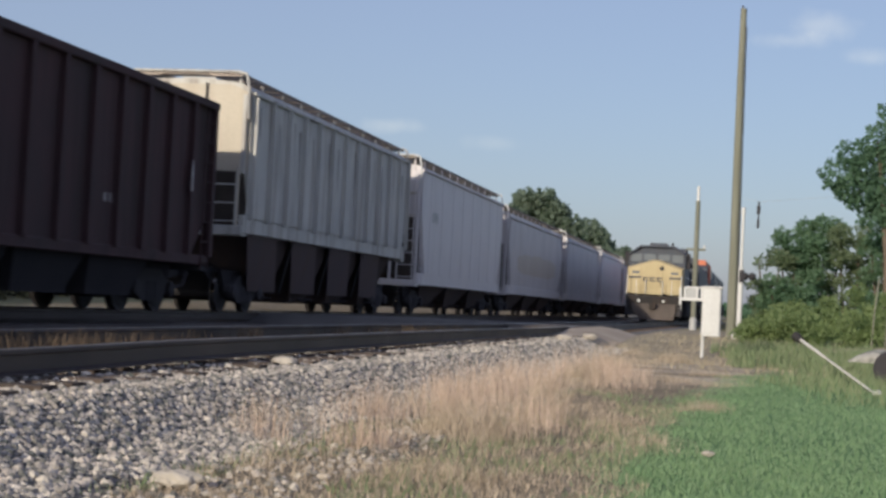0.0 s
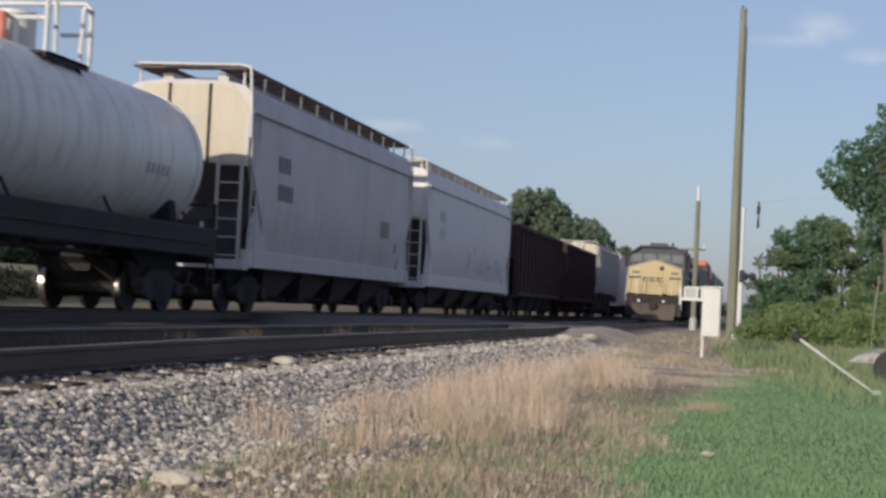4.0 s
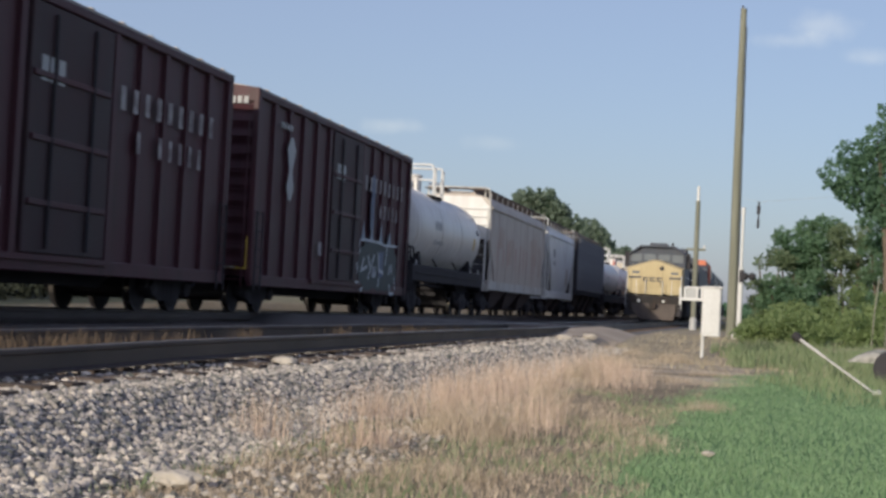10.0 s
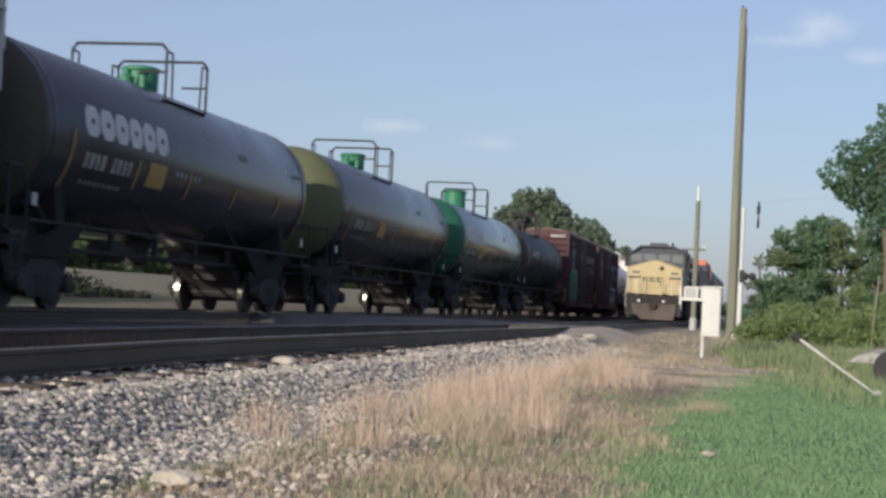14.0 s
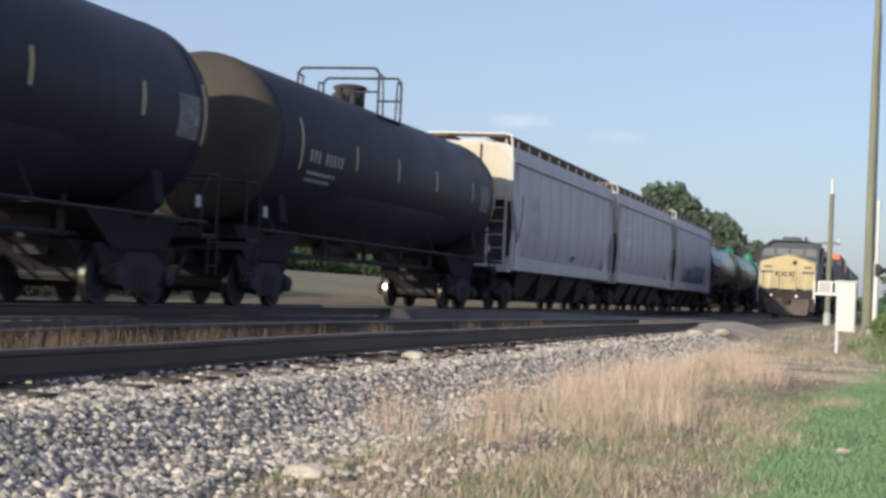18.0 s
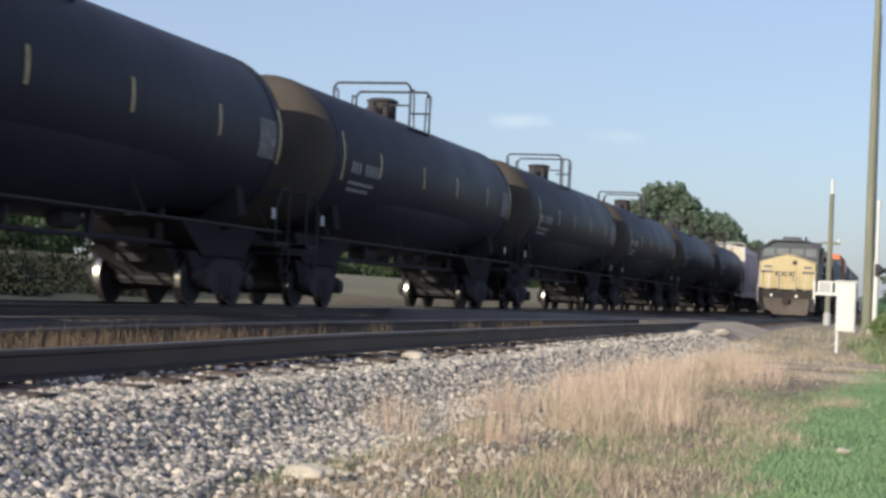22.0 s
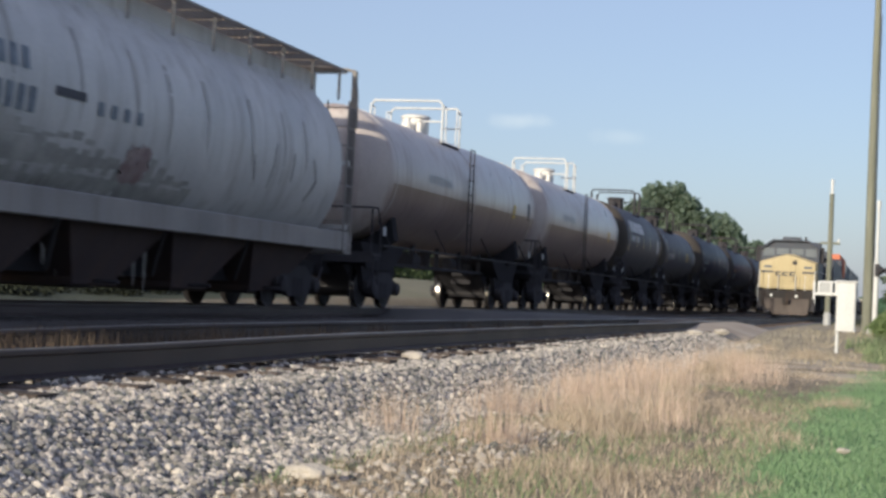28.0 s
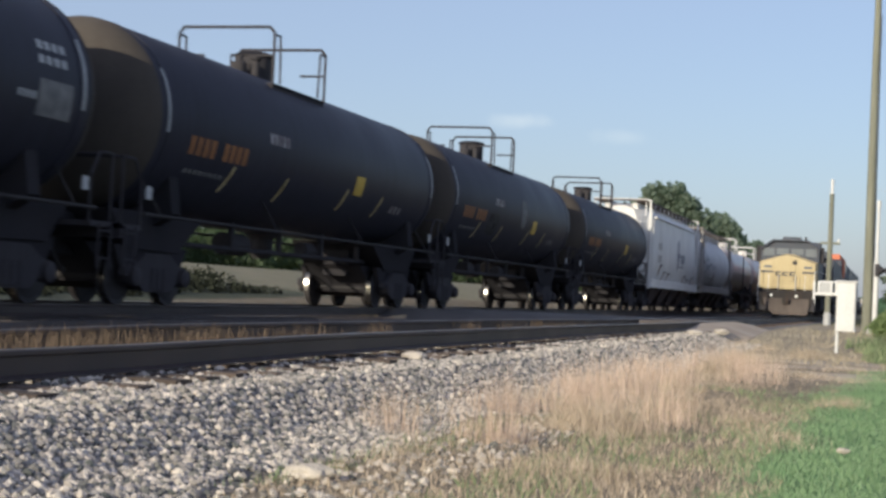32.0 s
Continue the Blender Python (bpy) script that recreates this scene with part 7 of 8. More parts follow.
rg = np.random.default_rng(7)
G_BUSH = "bushes at the edge of the lawn"
for i, (x, y, wide, top, mat, r) in enumerate(((0.5, 53.5, 0.6, 3.2, M_LEAF_B, 0.42), (0.9, 52.5, 0.8, 2.3, M_LEAF, 0.42), (1.2, 54.0, 0.8, 3.9, M_LEAF, 0.50), (2.0, 55.0, 0.85, 4.2, M_LEAF, 0.52), (3.1, 54.0, 0.9, 3.9, M_LEAF_B, 0.5),
                                                (4.1, 53.0, 0.9, 3.5, M_LEAF, 0.5), (5.3, 54.0, 1.0, 4.0, M_LEAF_C, 0.55), (6.8, 55.0, 1.2, 4.5, M_LEAF, 0.6))):
    stems = [([(a, 0, -0.2), (a * 1.6, 0.1, top * 0.45), (a * 2.2, 0.1, top * 0.8)], 0.06, 0.02) for a in (-0.25, 0.05, 0.3)]
    plant("bush", "dense green roadside bush with an uneven top", "bush", x, y, rand_clumps(rg, 44, wide * 1.2, 0.8, 0.15, top - 0.15, r * 0.45, r * 0.95), mat, stems, 0.07, 150, 20 + i, G_BUSH)
for i, (x, y, wide, top) in enumerate(((0.15, 46.0, 0.5, 0.7), (-0.1, 49.0, 0.4, 0.6), (0.7, 49.5, 0.6, 1.3), (1.2, 45.0, 0.7, 1.0), (2.2, 44.0, 0.8, 1.1), (3.2, 43.5, 0.8, 1.2), (1.7, 47.5, 0.9, 1.5), (2.9, 48.0, 0.9, 1.7), (4.0, 46.0, 0.9, 1.6))):
    plant("low_shrub", "low yellow-green shrub in rough grass", "shrub", x, y, rand_clumps(rg, 20, wide, 0.6, 0.1, top - 0.1, 0.16, 0.34), M_LEAF_LOW, (), 0.055, 170, 50 + i, G_BUSH)
# the taller tree that leans in over the bushes
trunk = [([(0, 0, -0.3), (-0.1, 0, 2.5), (-0.3, 0, 4.6), (-0.5, 0, 6.0)], 0.14, 0.04), ([(-0.2, 0, 4.0), (-0.8, 0.2, 4.7), (-1.3, 0.2, 5.1)], 0.05, 0.015), ([(-0.3, 0, 4.2), (0.5, 0.2, 5.4), (0.9, 0.2, 6.2)], 0.06, 0.02)]
cl = [((-1.55, 0, 5.05), (0.48, 0.5, 0.42)), ((-1.15, 0.1, 5.75), (0.45, 0.5, 0.36)), ((-1.0, 0, 4.65), (0.55, 0.5, 0.42)), ((-0.45, 0, 5.3), (0.65, 0.6, 0.55)), ((-0.35, 0, 6.2), (0.48, 0.5, 0.45)), ((0.2, 0, 6.9), (0.6, 0.6, 0.5)),
      ((0.45, 0, 5.6), (0.8, 0.7, 0.7)), ((0.9, 0, 4.7), (0.7, 0.6, 0.5)), ((-0.2, 0, 4.4), (0.5, 0.5, 0.35)), ((-0.6, 0, 3.75), (0.35, 0.4, 0.16)), ((0.2, 0, 3.9), (0.55, 0.5, 0.25)), ((1.2, 0, 6.4), (0.7, 0.6, 0.6))]
cl = [((c[0], c[1], c[2] - 0.15), tuple(1.25 * q for q in rad)) for c, rad in cl] + [((c[0] + 0.3, c[1] + 0.3, c[2] - 0.45), tuple(0.95 * q for q in rad)) for c, rad in cl] + [((0.1, 0, 3.6), (0.5, 0.5, 0.3)), ((0.7, 0, 3.9), (0.7, 0.6, 0.45)), ((-0.3, 0.1, 4.0), (0.6, 0.5, 0.4))]
plant("tree", "slender green tree with clumped foliage rising over the bushes", "tree", 3.75, 48.0, cl, M_LEAF_C, trunk, 0.08, 140, 90)
for x, y, hgt in ((2.95, 43.0, 1.9), (3.25, 42.5, 1.6)):
    st = thing("sapling_trunk", "thin pale bare stem among the bushes", "sapling", "pale stems among the bushes", at=(x, y, ground_z(x, y)))
    part("stem", Shape().pipe([(0, 0, -0.2), (0.05, 0, hgt * 0.5), (0.15, 0, hgt)], 0.022, 7), M_POLE, st)

# trees beyond the main track
for i, (x, y, wide, top, n) in enumerate(((-24.6, 150, 1.9, 10.0, 26), (-21.9, 152, 2.6, 12.0, 44), (-18.9, 151, 1.7, 10.6, 28), (-18.4, 170, 2.2, 10.5, 28), (-21.0, 195, 3.0, 11.0, 30), (-22.5, 222, 3.2, 11.0, 30), (-23.5, 255, 3.4, 11.6, 30), (-25.5, 295, 4.0, 12.0, 32), (-27.0, 340, 4.5, 11.6, 32), (-29.0, 400, 5.0, 12.0, 32))):
    stems = [([(0, 0, -0.3), (0.1, 0, top * 0.4), (0.3, 0, top * 0.85)], 0.28, 0.08), ([(0, 0, top * 0.3), (wide * 0.5, 0, top * 0.6)], 0.12, 0.05), ([(0, 0, top * 0.3), (-wide * 0.5, 0, top * 0.65)], 0.12, 0.05)]
    plant("tree", "broad dark green tree beyond the main track", "tree", x, y, rand_clumps(rg, n, wide, wide * 0.8, top * 0.25, top - 0.9, 0.8, 1.35), M_LEAF_FAR, stems, 0.30, 13, 120 + i, "trees beyond the main track")
G_HEDGE = "shrubs along the far bank"
for i in range(30):
    y = 12 + i * 9
    x = -50 - 3 * math.sin(i * 1.7) + (i - 10) * 0.5 * (i > 10)
    top = 2.6 + 0.9 * math.sin(i * 2.3)
    plant("bank_shrub", "dark green shrub on the bank beyond the tracks", "shrub", x, y, rand_clumps(rg, 30, 5.2, 2.0, 0.1, top, 0.7, 1.25), M_LEAF_BANK, ([([(0, 0, -0.3), (0.2, 0, top * 0.6)], 0.12, 0.05)]), 0.26, 12, 200 + i, G_HEDGE)
    if i < 20:
        plant("bank_shrub", "tall dark green shrub behind the first row on the bank", "shrub", x - 9, y + 3, rand_clumps(rg, 26, 5.6, 1.6, 0.3, top + 1.6, 0.9, 1.4), M_LEAF_BANK, ([([(0, 0, -0.3), (0.2, 0, top)], 0.15, 0.06)]), 0.34, 7, 260 + i, G_HEDGE)
far_v, far_f = leaves([((rg.uniform(-1500, 900), 1500 + rg.uniform(-60, 60), rg.uniform(2, 7)), (26, 18, rg.uniform(5, 9))) for _ in range(140)], 0.35, 2.2, rg)
tagged(new("far_wood", quick_mesh("far_wood", far_v, far_f, M_LEAF_C)), "distant dark belt of woods on the horizon", "woods", kind="stuff")


# ---------------------------------------------------------------- grass
def blades(px, py, height, width, lean, rng, zf, cuts=2):
    """Bent blades of grass at the given feet."""
    n = len(px)
    pz = np.array([zf(a, b) for a, b in zip(px, py)])
    ang = rng.uniform(0, 2 * np.pi, n)
    side = np.stack([np.cos(ang), np.sin(ang), np.zeros(n)], 1) * width[:, None]
    la = rng.uniform(0, 2 * np.pi, n)
    off = np.stack([np.cos(la), np.sin(la), np.zeros(n)], 1) * (lean * height)[:, None]
    foot = np.stack([px, py, pz - 0.02], 1)
    mid = foot + off * 0.3 + np.array([0, 0, 1]) * (height * 0.55)[:, None]
    tip = foot + off + np.array([0, 0, 1]) * height[:, None]
    v = np.stack([foot - side * 0.5, foot + side * 0.5, mid + side * 0.35, mid - side * 0.35, tip], 1).reshape(-1, 3)
    b = np.arange(n)[:, None] * 5
    f = [tuple(r) for r in (b + np.array([0, 1, 2, 3])).tolist()] + [tuple(r) for r in (b + np.array([3, 2, 4])).tolist()]
    return v.tolist(), f


def grass_mat(name, a, b, c):
    m = surf(name, a, b, rough=0.85, big=1.6, fine=5, bump=0.0, spec=0.15)
    n, k = m.node_tree.nodes, m.node_tree.links
    p = n["Principled BSDF"]
    ge, mx = n.new("ShaderNodeNewGeometry"), n.new("ShaderNodeMix")
    mx.data_type = "RGBA"
    src = p.inputs["Base Color"].links[0].from_socket
    k.new(ge.outputs["Random Per Island"], mx.inputs["Factor"])
    k.new(src, mx.inputs[6])
    mx.inputs[7].default_value = (*c, 1)
    k.new(mx.outputs[2], p.inputs["Base Color"])
    return m


M_DRY = grass_mat("dry_grass", (0.17, 0.14, 0.095), (0.34, 0.28, 0.21), (0.62, 0.52, 0.42))
M_TUFT = grass_mat("tuft_straw", (0.28, 0.21, 0.158), (0.45, 0.345, 0.275), (0.68, 0.55, 0.465))
M_LAWN = grass_mat("lawn_grass", (0.11, 0.205, 0.10), (0.165, 0.278, 0.14), (0.24, 0.34, 0.20))
M_GREENWEED = grass_mat("green_weeds", (0.105, 0.168, 0.082), (0.16, 0.228, 0.115), (0.24, 0.268, 0.165))
# near-black leaves: the shade on the bank is in their colour
M_BRUSH_SHADED = grass_mat("bank_brush", (0.017, 0.022, 0.017), (0.025, 0.030, 0.022), (0.031, 0.036, 0.026))
M_TRACKWEED = grass_mat("track_weeds", (0.045, 0.036, 0.029), (0.08, 0.064, 0.048), (0.16, 0.12, 0.09))
M_WEED = grass_mat("rough_grass", (0.24, 0.22, 0.145), (0.34, 0.30, 0.215), (0.46, 0.40, 0.31))


def edge_lawn(y):
    return -0.86 + LAWN_SLOPE * max(0.0, y - 16) + 0.03 * max(0.0, 10 - y) + 0.10 * math.sin(y * 0.9) + 0.08 * math.sin(y * 2.3 + 1)


def dry_field(rng, n_tuft):
    px, py, hh = [], [], []
    while len(px) < n_tuft * 11:
        y = 6.5 + (40 - 6.5) * rng.random() ** 1.7
        x = rng.uniform(-3.6, edge_lawn(y) + 0.35)
        if y > 20 and x > -2.2 and y < 28 and rng.random() < 0.8:
            continue
        dens = 0.34 + 1.5 * noise.noise(Vector((x * 1.1, y * 0.5, 8)))
        toe = smooth(-3.5, -2.4, x + 0.5 * noise.noise(Vector((x, y * 0.5, 2))))
        if rng.random() > dens * (0.15 + 0.85 * toe):
            continue
        clump = smooth(0.12, 0.42, noise.noise(Vector((x * 1.3, y * 0.55, 4))))
        near = smooth(7.6, 9.6, y)
        if near < 0.6 and rng.random() < 0.35:
            continue
        tall = (0.05 + 0.22 * clump * (0.3 + 0.7 * near)) * (0.5 + 0.5 * smooth(-1.0, -1.7, x))
        if clump < 0.3 and rng.random() < 0.45:
            continue
        for _ in range(11):
            px.append(x + rng.normal() * 0.10)
            py.append(y + rng.normal() * 0.12)
            hh.append(tall * rng.uniform(0.3, 1.2))
    return np.array(px), np.array(py), np.array(hh)


rq = np.random.default_rng(3)
px, py, hh = dry_field(rq, 3900)
v, f = blades(px, py, hh * (0.7 + 0.3 * np.clip((py - 7) / 4, 0, 1)), 0.002 + 0.0035 * rq.random(len(px)), 0.2 + 0.7 * rq.random(len(px)), rq, ground_z)
tagged(new("dry_grass", quick_mesh("dry_grass", v, f, M_DRY)), "tall straw-coloured dry grass between gravel and lawn", "grass", kind="stuff")

# upright tufts along the toe of the gravel bank
rt_ = np.random.default_rng(29)
px, py, hh, n_tuft = [], [], [], 0
while n_tuft < 135:
    y = 9.8 + 16 * rt_.random() ** 1.2
    x = -3.3 + 1.7 * rt_.random() ** 1.2 + 0.02 * (y - 9)
    if noise.noise(Vector((x * 1.4, y * 0.5, 33))) < 0.06:
        continue
    n_tuft += 1
    tall = rt_.uniform(0.26, 0.58) * (0.65 + 0.35 * smooth(8.5, 11, y))
    for _ in range(int(rt_.integers(28, 66))):
        px.append(x + rt_.normal() * 0.085)
        py.append(y + rt_.normal() * 0.10)
        hh.append(tall * rt_.uniform(0.35, 1.1))
v, f = blades(np.array(px), np.array(py), np.array(hh), 0.0022 + 0.003 * rt_.random(len(px)), 0.08 + 0.4 * rt_.random(len(px)) ** 2, rt_, ground_z)
tagged(new("dry_grass", quick_mesh("dry_grass", v, f, M_TUFT)), "upright tufts of pinkish straw at the foot of the gravel", "grass", kind="stuff")

n = 85000
py = 7.5 + 20 * rq.random(n) ** 1.5
px = np.array([edge_lawn(b) for b in py]) + rq.normal(size=n) * 0.16 + rq.random(n) ** 1.1 * (1.0 + 0.13 * py)
v, f = blades(px, py, 0.02 + 0.045 * rq.random(n), 0.005 + 0.006 * rq.random(n), 0.9 * rq.random(n), rq, ground_z)
tagged(new("lawn_grass", quick_mesh("lawn_grass", v, f, M_LAWN)), "short bright green mown lawn", "grass", kind="stuff")

n = 26000
py = -9 + 16.6 * rq.random(n)
px = -0.8 + rq.normal(size=n) * 0.1 + 6.5 * rq.random(n)
v, f = blades(px, py, 0.02 + 0.045 * rq.random(n), 0.006 + 0.008 * rq.random(n), 0.9 * rq.random(n), rq, ground_z)
tagged(new("lawn_grass", quick_mesh("lawn_grass", v, f, M_LAWN)), "short green mown lawn along the gravel bank", "grass", kind="stuff")
n = 9000
py = -9 + 16 * rq.random(n)
px = -2.9 + 2.1 * rq.random(n)
v, f = blades(px, py, 0.025 + 0.08 * rq.random(n), 0.003 + 0.004 * rq.random(n), 1.0 * rq.random(n), rq, ground_z)
tagged(new("short_straw", quick_mesh("short_straw", v, f, M_DRY)), "short dry straw along the edge of the lawn", "grass", kind="stuff")

n = 11000
py = 6.5 + 12 * rq.random(n) ** 1.3
px = -3.0 + 2.3 * rq.random(n)
keep = np.array([noise.noise(Vector((a * 1.5, b * 0.8, 51))) > 0.0 for a, b in zip(px, py)])
px, py = px[keep], py[keep]
v, f = blades(px, py, 0.03 + 0.07 * rq.random(len(px)), 0.005 + 0.007 * rq.random(len(px)), 0.9 * rq.random(len(px)), rq, ground_z)
tagged(new("low_weeds", quick_mesh("low_weeds", v, f, M_GREENWEED)), "low green weeds among the dry grass", "weeds", kind="stuff")

n = 30000
py = 6.8 + 21 * rq.random(n) ** 1.35
px = -2.9 + rq.random(n) * (np.array([edge_lawn(b) for b in py]) + 3.0)
keep = np.array([noise.noise(Vector((a * 1.2, b * 0.5, 61))) > -0.3 + 0.55 * smooth(15, 18, b) * smooth(-2.3, -1.7, a) for a, b in zip(px, py)])
px, py = px[keep], py[keep]
v, f = blades(px, py, 0.025 + 0.075 * rq.random(len(px)) ** 1.5, 0.003 + 0.004 * rq.random(len(px)), 1.1 * rq.random(len(px)), rq, ground_z)
tagged(new("short_straw", quick_mesh("short_straw", v, f, M_DRY)), "short dry straw covering the ground beside the gravel", "grass", kind="stuff")

n = 6000
py = 18.5 + 10.5 * rq.random(n)
px = -2.8 + 5.2 * rq.random(n)
keep = np.array([noise.noise(Vector((a * 0.9, b * 0.6, 21))) > -0.12 and (b > 22.5 or a < edge_lawn(b)) for a, b in zip(px, py)])
px, py = px[keep], py[keep]
v, f = blades(px, py, 0.02 + 0.05 * rq.random(len(px)) ** 2, 0.006 + 0.01 * rq.random(len(px)), 0.9 * rq.random(len(px)), rq, ground_z)
tagged(new("trodden_grass", quick_mesh("trodden_grass", v, f, M_DRY)), "sparse trodden straw on the dirt path", "grass", kind="stuff")

n = 5500
py = 27.5 + 24 * rq.random(n)
px = -3.2 + 8.5 * rq.random(n)
v, f = blades(px, py, 0.03 + 0.15 * rq.random(n) ** 2, 0.01 + 0.014 * rq.random(n), 0.9 * rq.random(n), rq, ground_z)
tagged(new("rough_grass", quick_mesh("rough_grass", v, f, M_WEED)), "rough olive and straw grass round the cabinet and poles", "grass", kind="stuff")
n = 15000
py = 19 + 22 * rq.random(n)
px = 0.5 + 4.2 * rq.random(n) ** 0.8 + rq.normal(size=n) * 0.3 + 0.5 * np.sin(py * 0.7)
v, f = blades(px, py, 0.06 + 0.24 * rq.random(n) ** 2, 0.008 + 0.012 * rq.random(n), 0.7 * rq.random(n), rq, ground_z)
tagged(new("tall_grass", quick_mesh("tall_grass", v, f, M_GREENWEED)), "taller unmown grass round the trailer and leaning post", "grass", kind="stuff")
rv = np.random.default_rng(41)
n = 9000
py = 31 + 11 * rv.random(n)
px = -0.75 + 3.4 * rv.random(n) ** 1.2 + 0.3 * np.sin(py * 0.8)
keep = np.array([noise.noise(Vector((a * 0.9, b * 0.4, 71))) > -0.12 for a, b in zip(px, py)])
px, py = px[keep], py[keep]
v, f = blades(px, py, 0.08 + 0.32 * rv.random(len(px)) ** 2, 0.010 + 0.016 * rv.random(len(px)), 0.7 * rv.random(len(px)), rv, ground_z)
tagged(new("tall_grass", quick_mesh("tall_grass", v, f, M_GREENWEED)), "green weeds round the cabinet and in front of the shrubs", "grass", kind="stuff")
# rough brush on the bank beyond the main track
rb = np.random.default_rng(17)
cl = []
for _ in range(260):
    x, y = -18.2 - 11 * rb.random() ** 1.1, 14 + 31 * rb.random() ** 1.1
    k = 0.5 + 0.5 * smooth(-17.5, -21, x)
    cl.append(((x, y, ground_z(x, y) + 0.08), (rb.uniform(0.5, 1.0), rb.uniform(0.6, 1.3), k * rb.uniform(0.2, 0.55))))
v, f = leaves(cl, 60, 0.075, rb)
tagged(new("bank_brush", quick_mesh("bank_brush", v, f, M_BRUSH_SHADED)), "rough brush on the bank beyond the tracks, shade in its dark colour", "brush", kind="stuff")
# weeds between the two tracks
px, py, hh = [], [], []
while len(px) < 5000:
    y = 10 + 34 * rq.random()
    x = rq.uniform(-9.6, -7.3)
    if noise.noise(Vector((x * 0.8, y * 0.5, 5))) < 0.12 + 0.2 * smooth(20, 30, y):
        continue
    for _ in range(10):
        px.append(x + rq.normal() * 0.05)
        py.append(y + rq.normal() * 0.07)
        hh.append(0.42 * rq.uniform(0.35, 1.2))
v, f = blades(np.array(px), np.array(py), np.array(hh), 0.008 + 0.012 * rq.random(len(px)), 0.4 * rq.random(len(px)), rq, lambda a, b: -0.62)
tagged(new("track_weeds", quick_mesh("track_weeds", v, f, M_WEED)), "dry olive weeds growing between the two tracks", "weeds", kind="stuff")


px, py, hh = [], [], []
while len(px) < 5200:
    y = 8.5 + 20 * rq.random() ** 1.3
    x = rq.uniform(-6.15, -5.0)
    if noise.noise(Vector((x * 0.8, y * 0.55, 15))) < 0.08:
        continue
    for _ in range(9):
        px.append(x + rq.normal() * 0.04)
        py.append(y + rq.normal() * 0.05)
        hh.append(0.27 * rq.uniform(0.3, 1.2))
v, f = blades(np.array(px), np.array(py), np.array(hh), 0.005 + 0.008 * rq.random(len(px)), 0.4 * rq.random(len(px)), rq, lambda a, b: -0.2)
tagged(new("track_weeds", quick_mesh("track_weeds", v, f, M_TRACKWEED)), "dry brown weeds between the siding rails", "weeds", kind="stuff")


# ---------------------------------------------------------------- ballast stones
def stone_shapes(rng, n):
    """A few angular stones, as low-poly lumps."""
    out = []
    base = [(0, 0, 1), (0.9, 0, 0.35), (0.28, 0.85, 0.4), (-0.73, 0.53, 0.3), (-0.73, -0.53, 0.42), (0.28, -0.85, 0.33), (0.6, 0.5, -0.5), (-0.3, 0.75, -0.55), (-0.8, 0, -0.5), (-0.3, -0.75, -0.5), (0.6, -0.5, -0.5)]
    faces = [(0, 1, 2), (0, 2, 3), (0, 3, 4), (0, 4, 5), (0, 5, 1), (1, 6, 2), (2, 6, 7), (2, 7, 3), (3, 7, 8), (3, 8, 4), (4, 8, 9), (4, 9, 5), (5, 9, 10), (5, 10, 1), (1, 10, 6)]
    for _ in range(n):
        p = np.array(base) * rng.uniform(0.7, 1.25, (11, 3)) * np.array([1, rng.uniform(0.65, 1), rng.uniform(0.45, 0.8)])
        out.append(p)
    return out, faces


def bed_z(x, y):
    d = x - SIDING_X - (0.16 * noise.noise(Vector((SIDING_X, y * 0.4, 1))) if x > SIDING_X + 1 else 0.0)
    pts = ((-3.0, -0.66), (-2.0, -0.24), (-0.9, -0.205), (0.9, -0.205), (1.62, -0.235), (2.1, -0.44), (2.75, -0.56), (3.0, -0.66))
    return float(np.interp(d, [a for a, b in pts], [b for a, b in pts]))


def stones(rng, n, xr, yr, size, ypow):
    kinds, faces = stone_shapes(rng, 24)
    vs, fs = [], []
    fa = np.array(faces)
    for i in range(n):
        y = yr[0] + (yr[1] - yr[0]) * rng.random() ** ypow
        x = xr[0] + (xr[1] - xr[0]) * rng.random()
        if x > -2.9 + 0.5 * noise.noise(Vector((0.3, y * 0.5, 6))) and rng.random() < 0.9:
            continue
        z = max(bed_z(x, y), ground_z(x, y))
        s = size * rng.uniform(0.55, 1.25)
        a = rng.uniform(0, 6.28)
        k = kinds[rng.integers(24)]
        c, sn = math.cos(a), math.sin(a)
        q = np.stack([k[:, 0] * c - k[:, 1] * sn, k[:, 0] * sn + k[:, 1] * c, k[:, 2]], 1) * s + np.array([x, y, z + s * rng.uniform(-0.1, 0.45)])
        fs.append(fa + 11 * len(vs))
        vs.append(q)
    return np.concatenate(vs), np.concatenate(fs)


def stone_mat():
    m = M_STONE
    n, k = m.node_tree.nodes, m.node_tree.links
    p = n["Principled BSDF"]
    ge, rp, mx = n.new("ShaderNodeNewGeometry"), n.new("ShaderNodeValToRGB"), n.new("ShaderNodeMix")
    mx.data_type, mx.blend_type = "RGBA", "MULTIPLY"
    mx.inputs["Factor"].default_value = 1.0
    rp.color_ramp.elements[0].color, rp.color_ramp.elements[1].color = (0.24, 0.28, 0.285, 1), (1.52, 1.47, 1.40, 1)
    e = rp.color_ramp.elements.new(0.5)
    e.color = (0.92, 0.88, 0.87, 1)
    src = p.inputs["Base Color"].links[0].from_socket
    k.new(ge.outputs["Random Per Island"], rp.inputs[0])
    k.new(src, mx.inputs[6])
    k.new(rp.outputs[0], mx.inputs[7])
    k.new(mx.outputs[2], p.inputs["Base Color"])


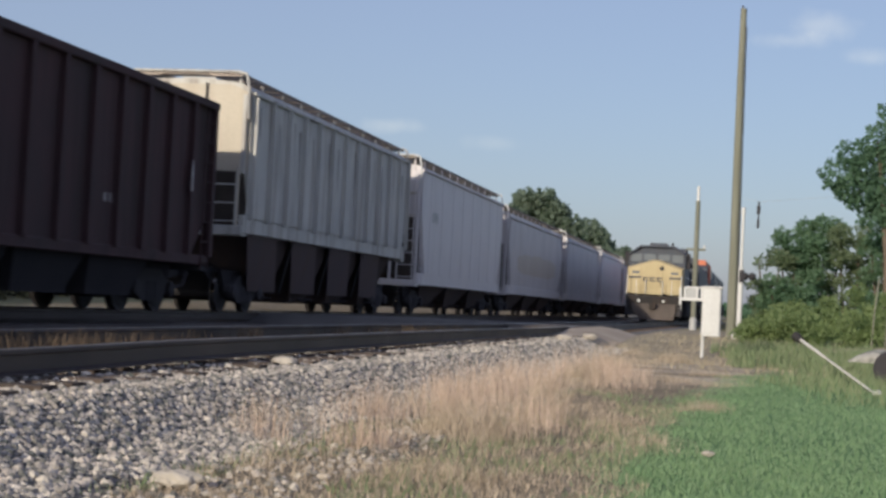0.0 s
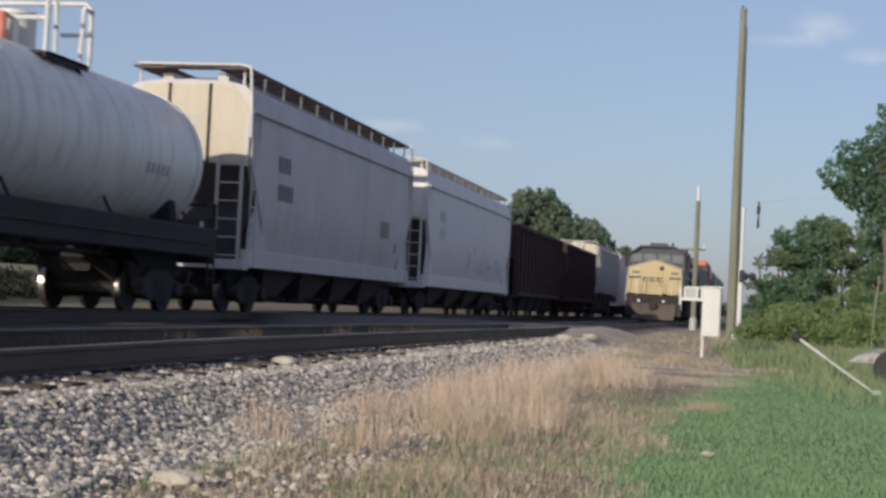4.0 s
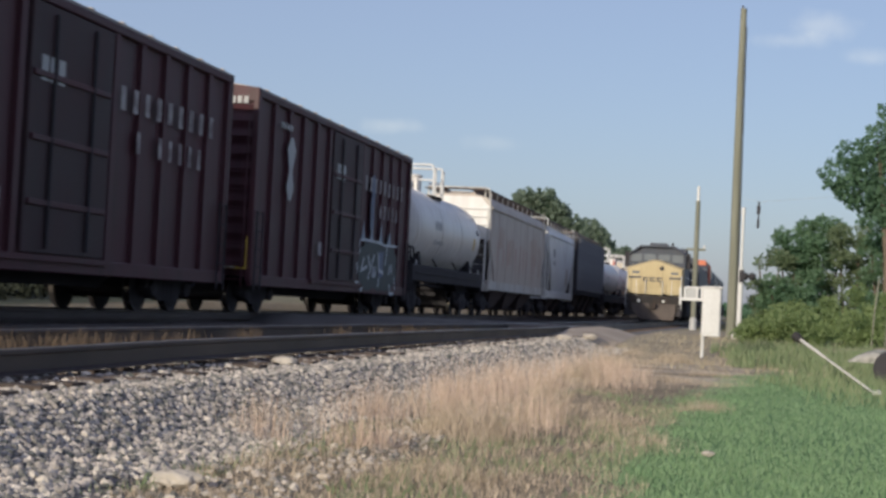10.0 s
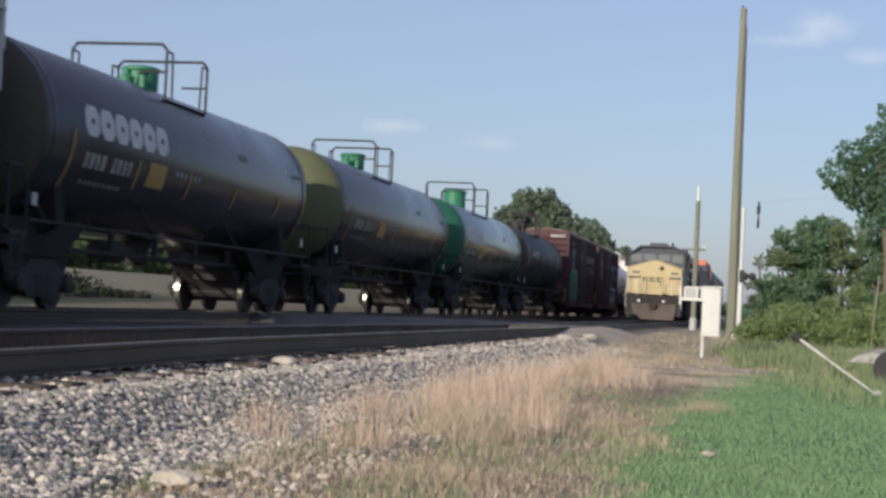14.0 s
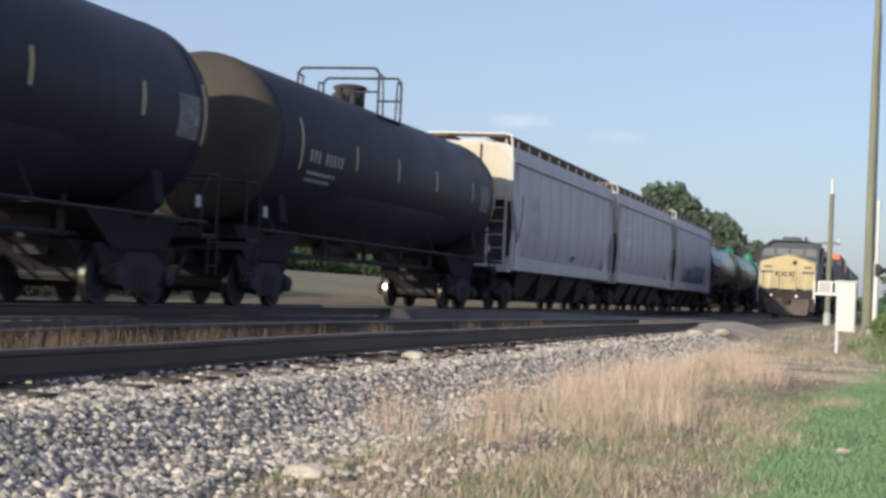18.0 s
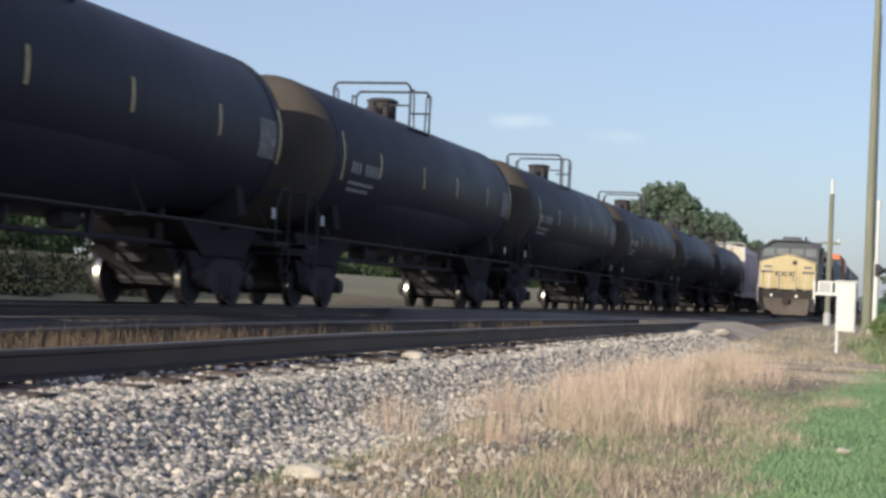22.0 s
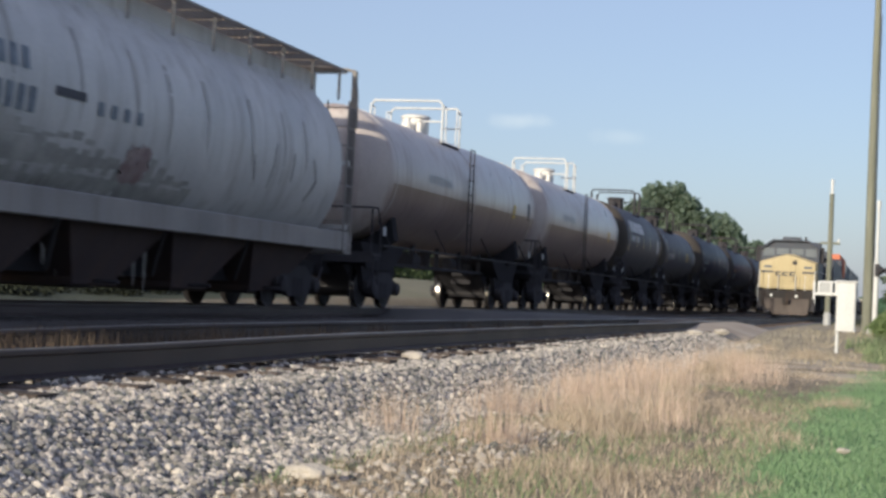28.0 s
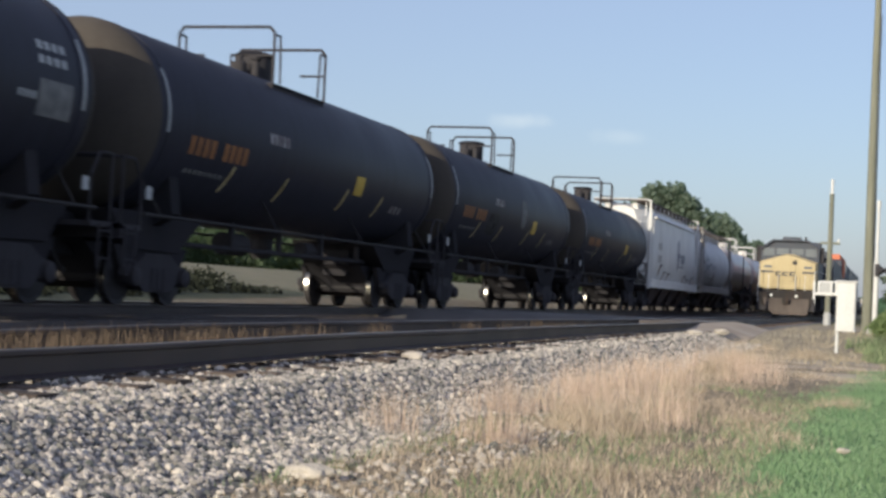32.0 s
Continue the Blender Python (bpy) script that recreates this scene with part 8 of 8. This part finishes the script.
stone_mat()
v, f = stones(rq, 50000, (-4.45, -2.1), (3.5, 19), 0.028, 1.25)
tagged(new("ballast_stones", quick_mesh("ballast_stones", v, f, M_STONE)), "loose grey and tan crushed stones on the bank", "gravel", kind="stuff")
v, f = stones(rq, 14000, (-4.45, -2.4), (-10, 3.6), 0.033, 1.0)
tagged(new("ballast_stones", quick_mesh("ballast_stones", v, f, M_STONE)), "loose grey crushed stones on the bank near by", "gravel", kind="stuff")
v, f = stones(rq, 18000, (-4.5, -2.9), (19, 37), 0.038, 1.2)
tagged(new("ballast_stones", quick_mesh("ballast_stones", v, f, M_STONE)), "loose grey crushed stones further along the bank", "gravel", kind="stuff")
v, f = stones(rq, 7000, (-6.9, -4.3), (8, 40), 0.036, 1.3)
tagged(new("ballast_stones", quick_mesh("ballast_stones", v, f, M_STONE)), "crushed stones between the siding rails", "gravel", kind="stuff")

for i, (x, y, z, s) in enumerate(((-4.35, 14.3, -0.2, 0.085), (-2.23, 12.7, -0.5, 0.07), (-2.75, 7.35, -0.5, 0.082), (-4.1, 34.0, -0.2, 0.13), (-3.9, 37.5, -0.2, 0.12), (-2.6, 15.5, -0.5, 0.06), (-0.3, 11.0, -0.5, 0.03))):
    rr = np.random.default_rng(400 + i)
    bm = bmesh.new()
    bmesh.ops.create_icosphere(bm, subdivisions=3, radius=1.0)
    for vert in bm.verts:
        k = 1 + 0.28 * noise.noise(vert.co * 1.6 + Vector((i * 5, 0, 0))) + 0.1 * noise.noise(vert.co * 4 + Vector((i, 3, 0)))
        vert.co = Vector((vert.co.x * 1.5 * k, vert.co.y * k, vert.co.z * 0.62 * k)) * s
    me = bpy.data.meshes.new("rock")
    bm.to_mesh(me)
    bm.free()
    me.materials.append(M_ROCK)
    rk = new("rock", me)
    rk.location = (x, y, z + s * 0.25)
    tagged(rk, "pale tan rock lying on the gravel and dry grass", "rock", "pale rocks")

# ---------------------------------------------------------------- ties
tie_mesh = Shape().box(-1.30, 1.30, -0.115, 0.115, -0.36, -0.18, 0.012).mesh("tie", M_TIE)
rt = random.Random(5)
for i in range(190):
    put_part("tie", tie_mesh, siding, pose(SIDING_X + rt.uniform(-0.05, 0.05), -4 + 0.54 * i, rt.uniform(-0.012, 0.006), 0, 0, rt.uniform(-1, 1)))
ts = Shape()
for i in range(230):
    y = 2 + 0.54 * i
    ts.box(TRAIN_X - 1.3, TRAIN_X + 1.3, y - 0.115, y + 0.115, -0.36, -0.211)
# dark rail colour on these ties, for oil and the train's shade
tagged(part("ties", ts, M_RAIL, main_track), kind="stuff")


# ---------------------------------------------------------------- movement
def motions():
    """The train rolls away along the main track: metres travelled at each time."""
    travel = [(0, 0), (0.5, 10.54), (1, 19.52), (1.5, 28.24), (2, 38.82), (2.5, 47.81), (3, 57.95), (4, 76.7), (5, 95.4), (6, 113.95), (7, 133.3), (8, 152.3), (8.5, 161.49), (9, 170.4), (9.5, 180.66), (10, 189.3), (10.5, 198.33), (11, 208.2), (12, 226.2), (13, 245.9), (13.5, 256.34), (14, 265.6), (15, 285.0), (16, 304.6), (17, 324.2), (18, 342.7), (18.5, 353.04), (19, 361.5), (20, 381.4), (21, 399.5), (22, 418.7), (22.5, 429.47), (23, 439.7), (23.5, 448.24), (24, 458.9), (24.5, 468.89), (25, 477.5), (26, 497.0), (27, 517.0), (28, 536.75), (29, 556.5), (29.5, 565.01), (30, 575.0), (30.5, 585.76), (31, 594.7), (31.5, 604.73), (32, 615.6)]
    for u, car in train:
        walk(car, [(t, pose(TRAIN_X, u + s, 0)) for t, s in travel])


motions()
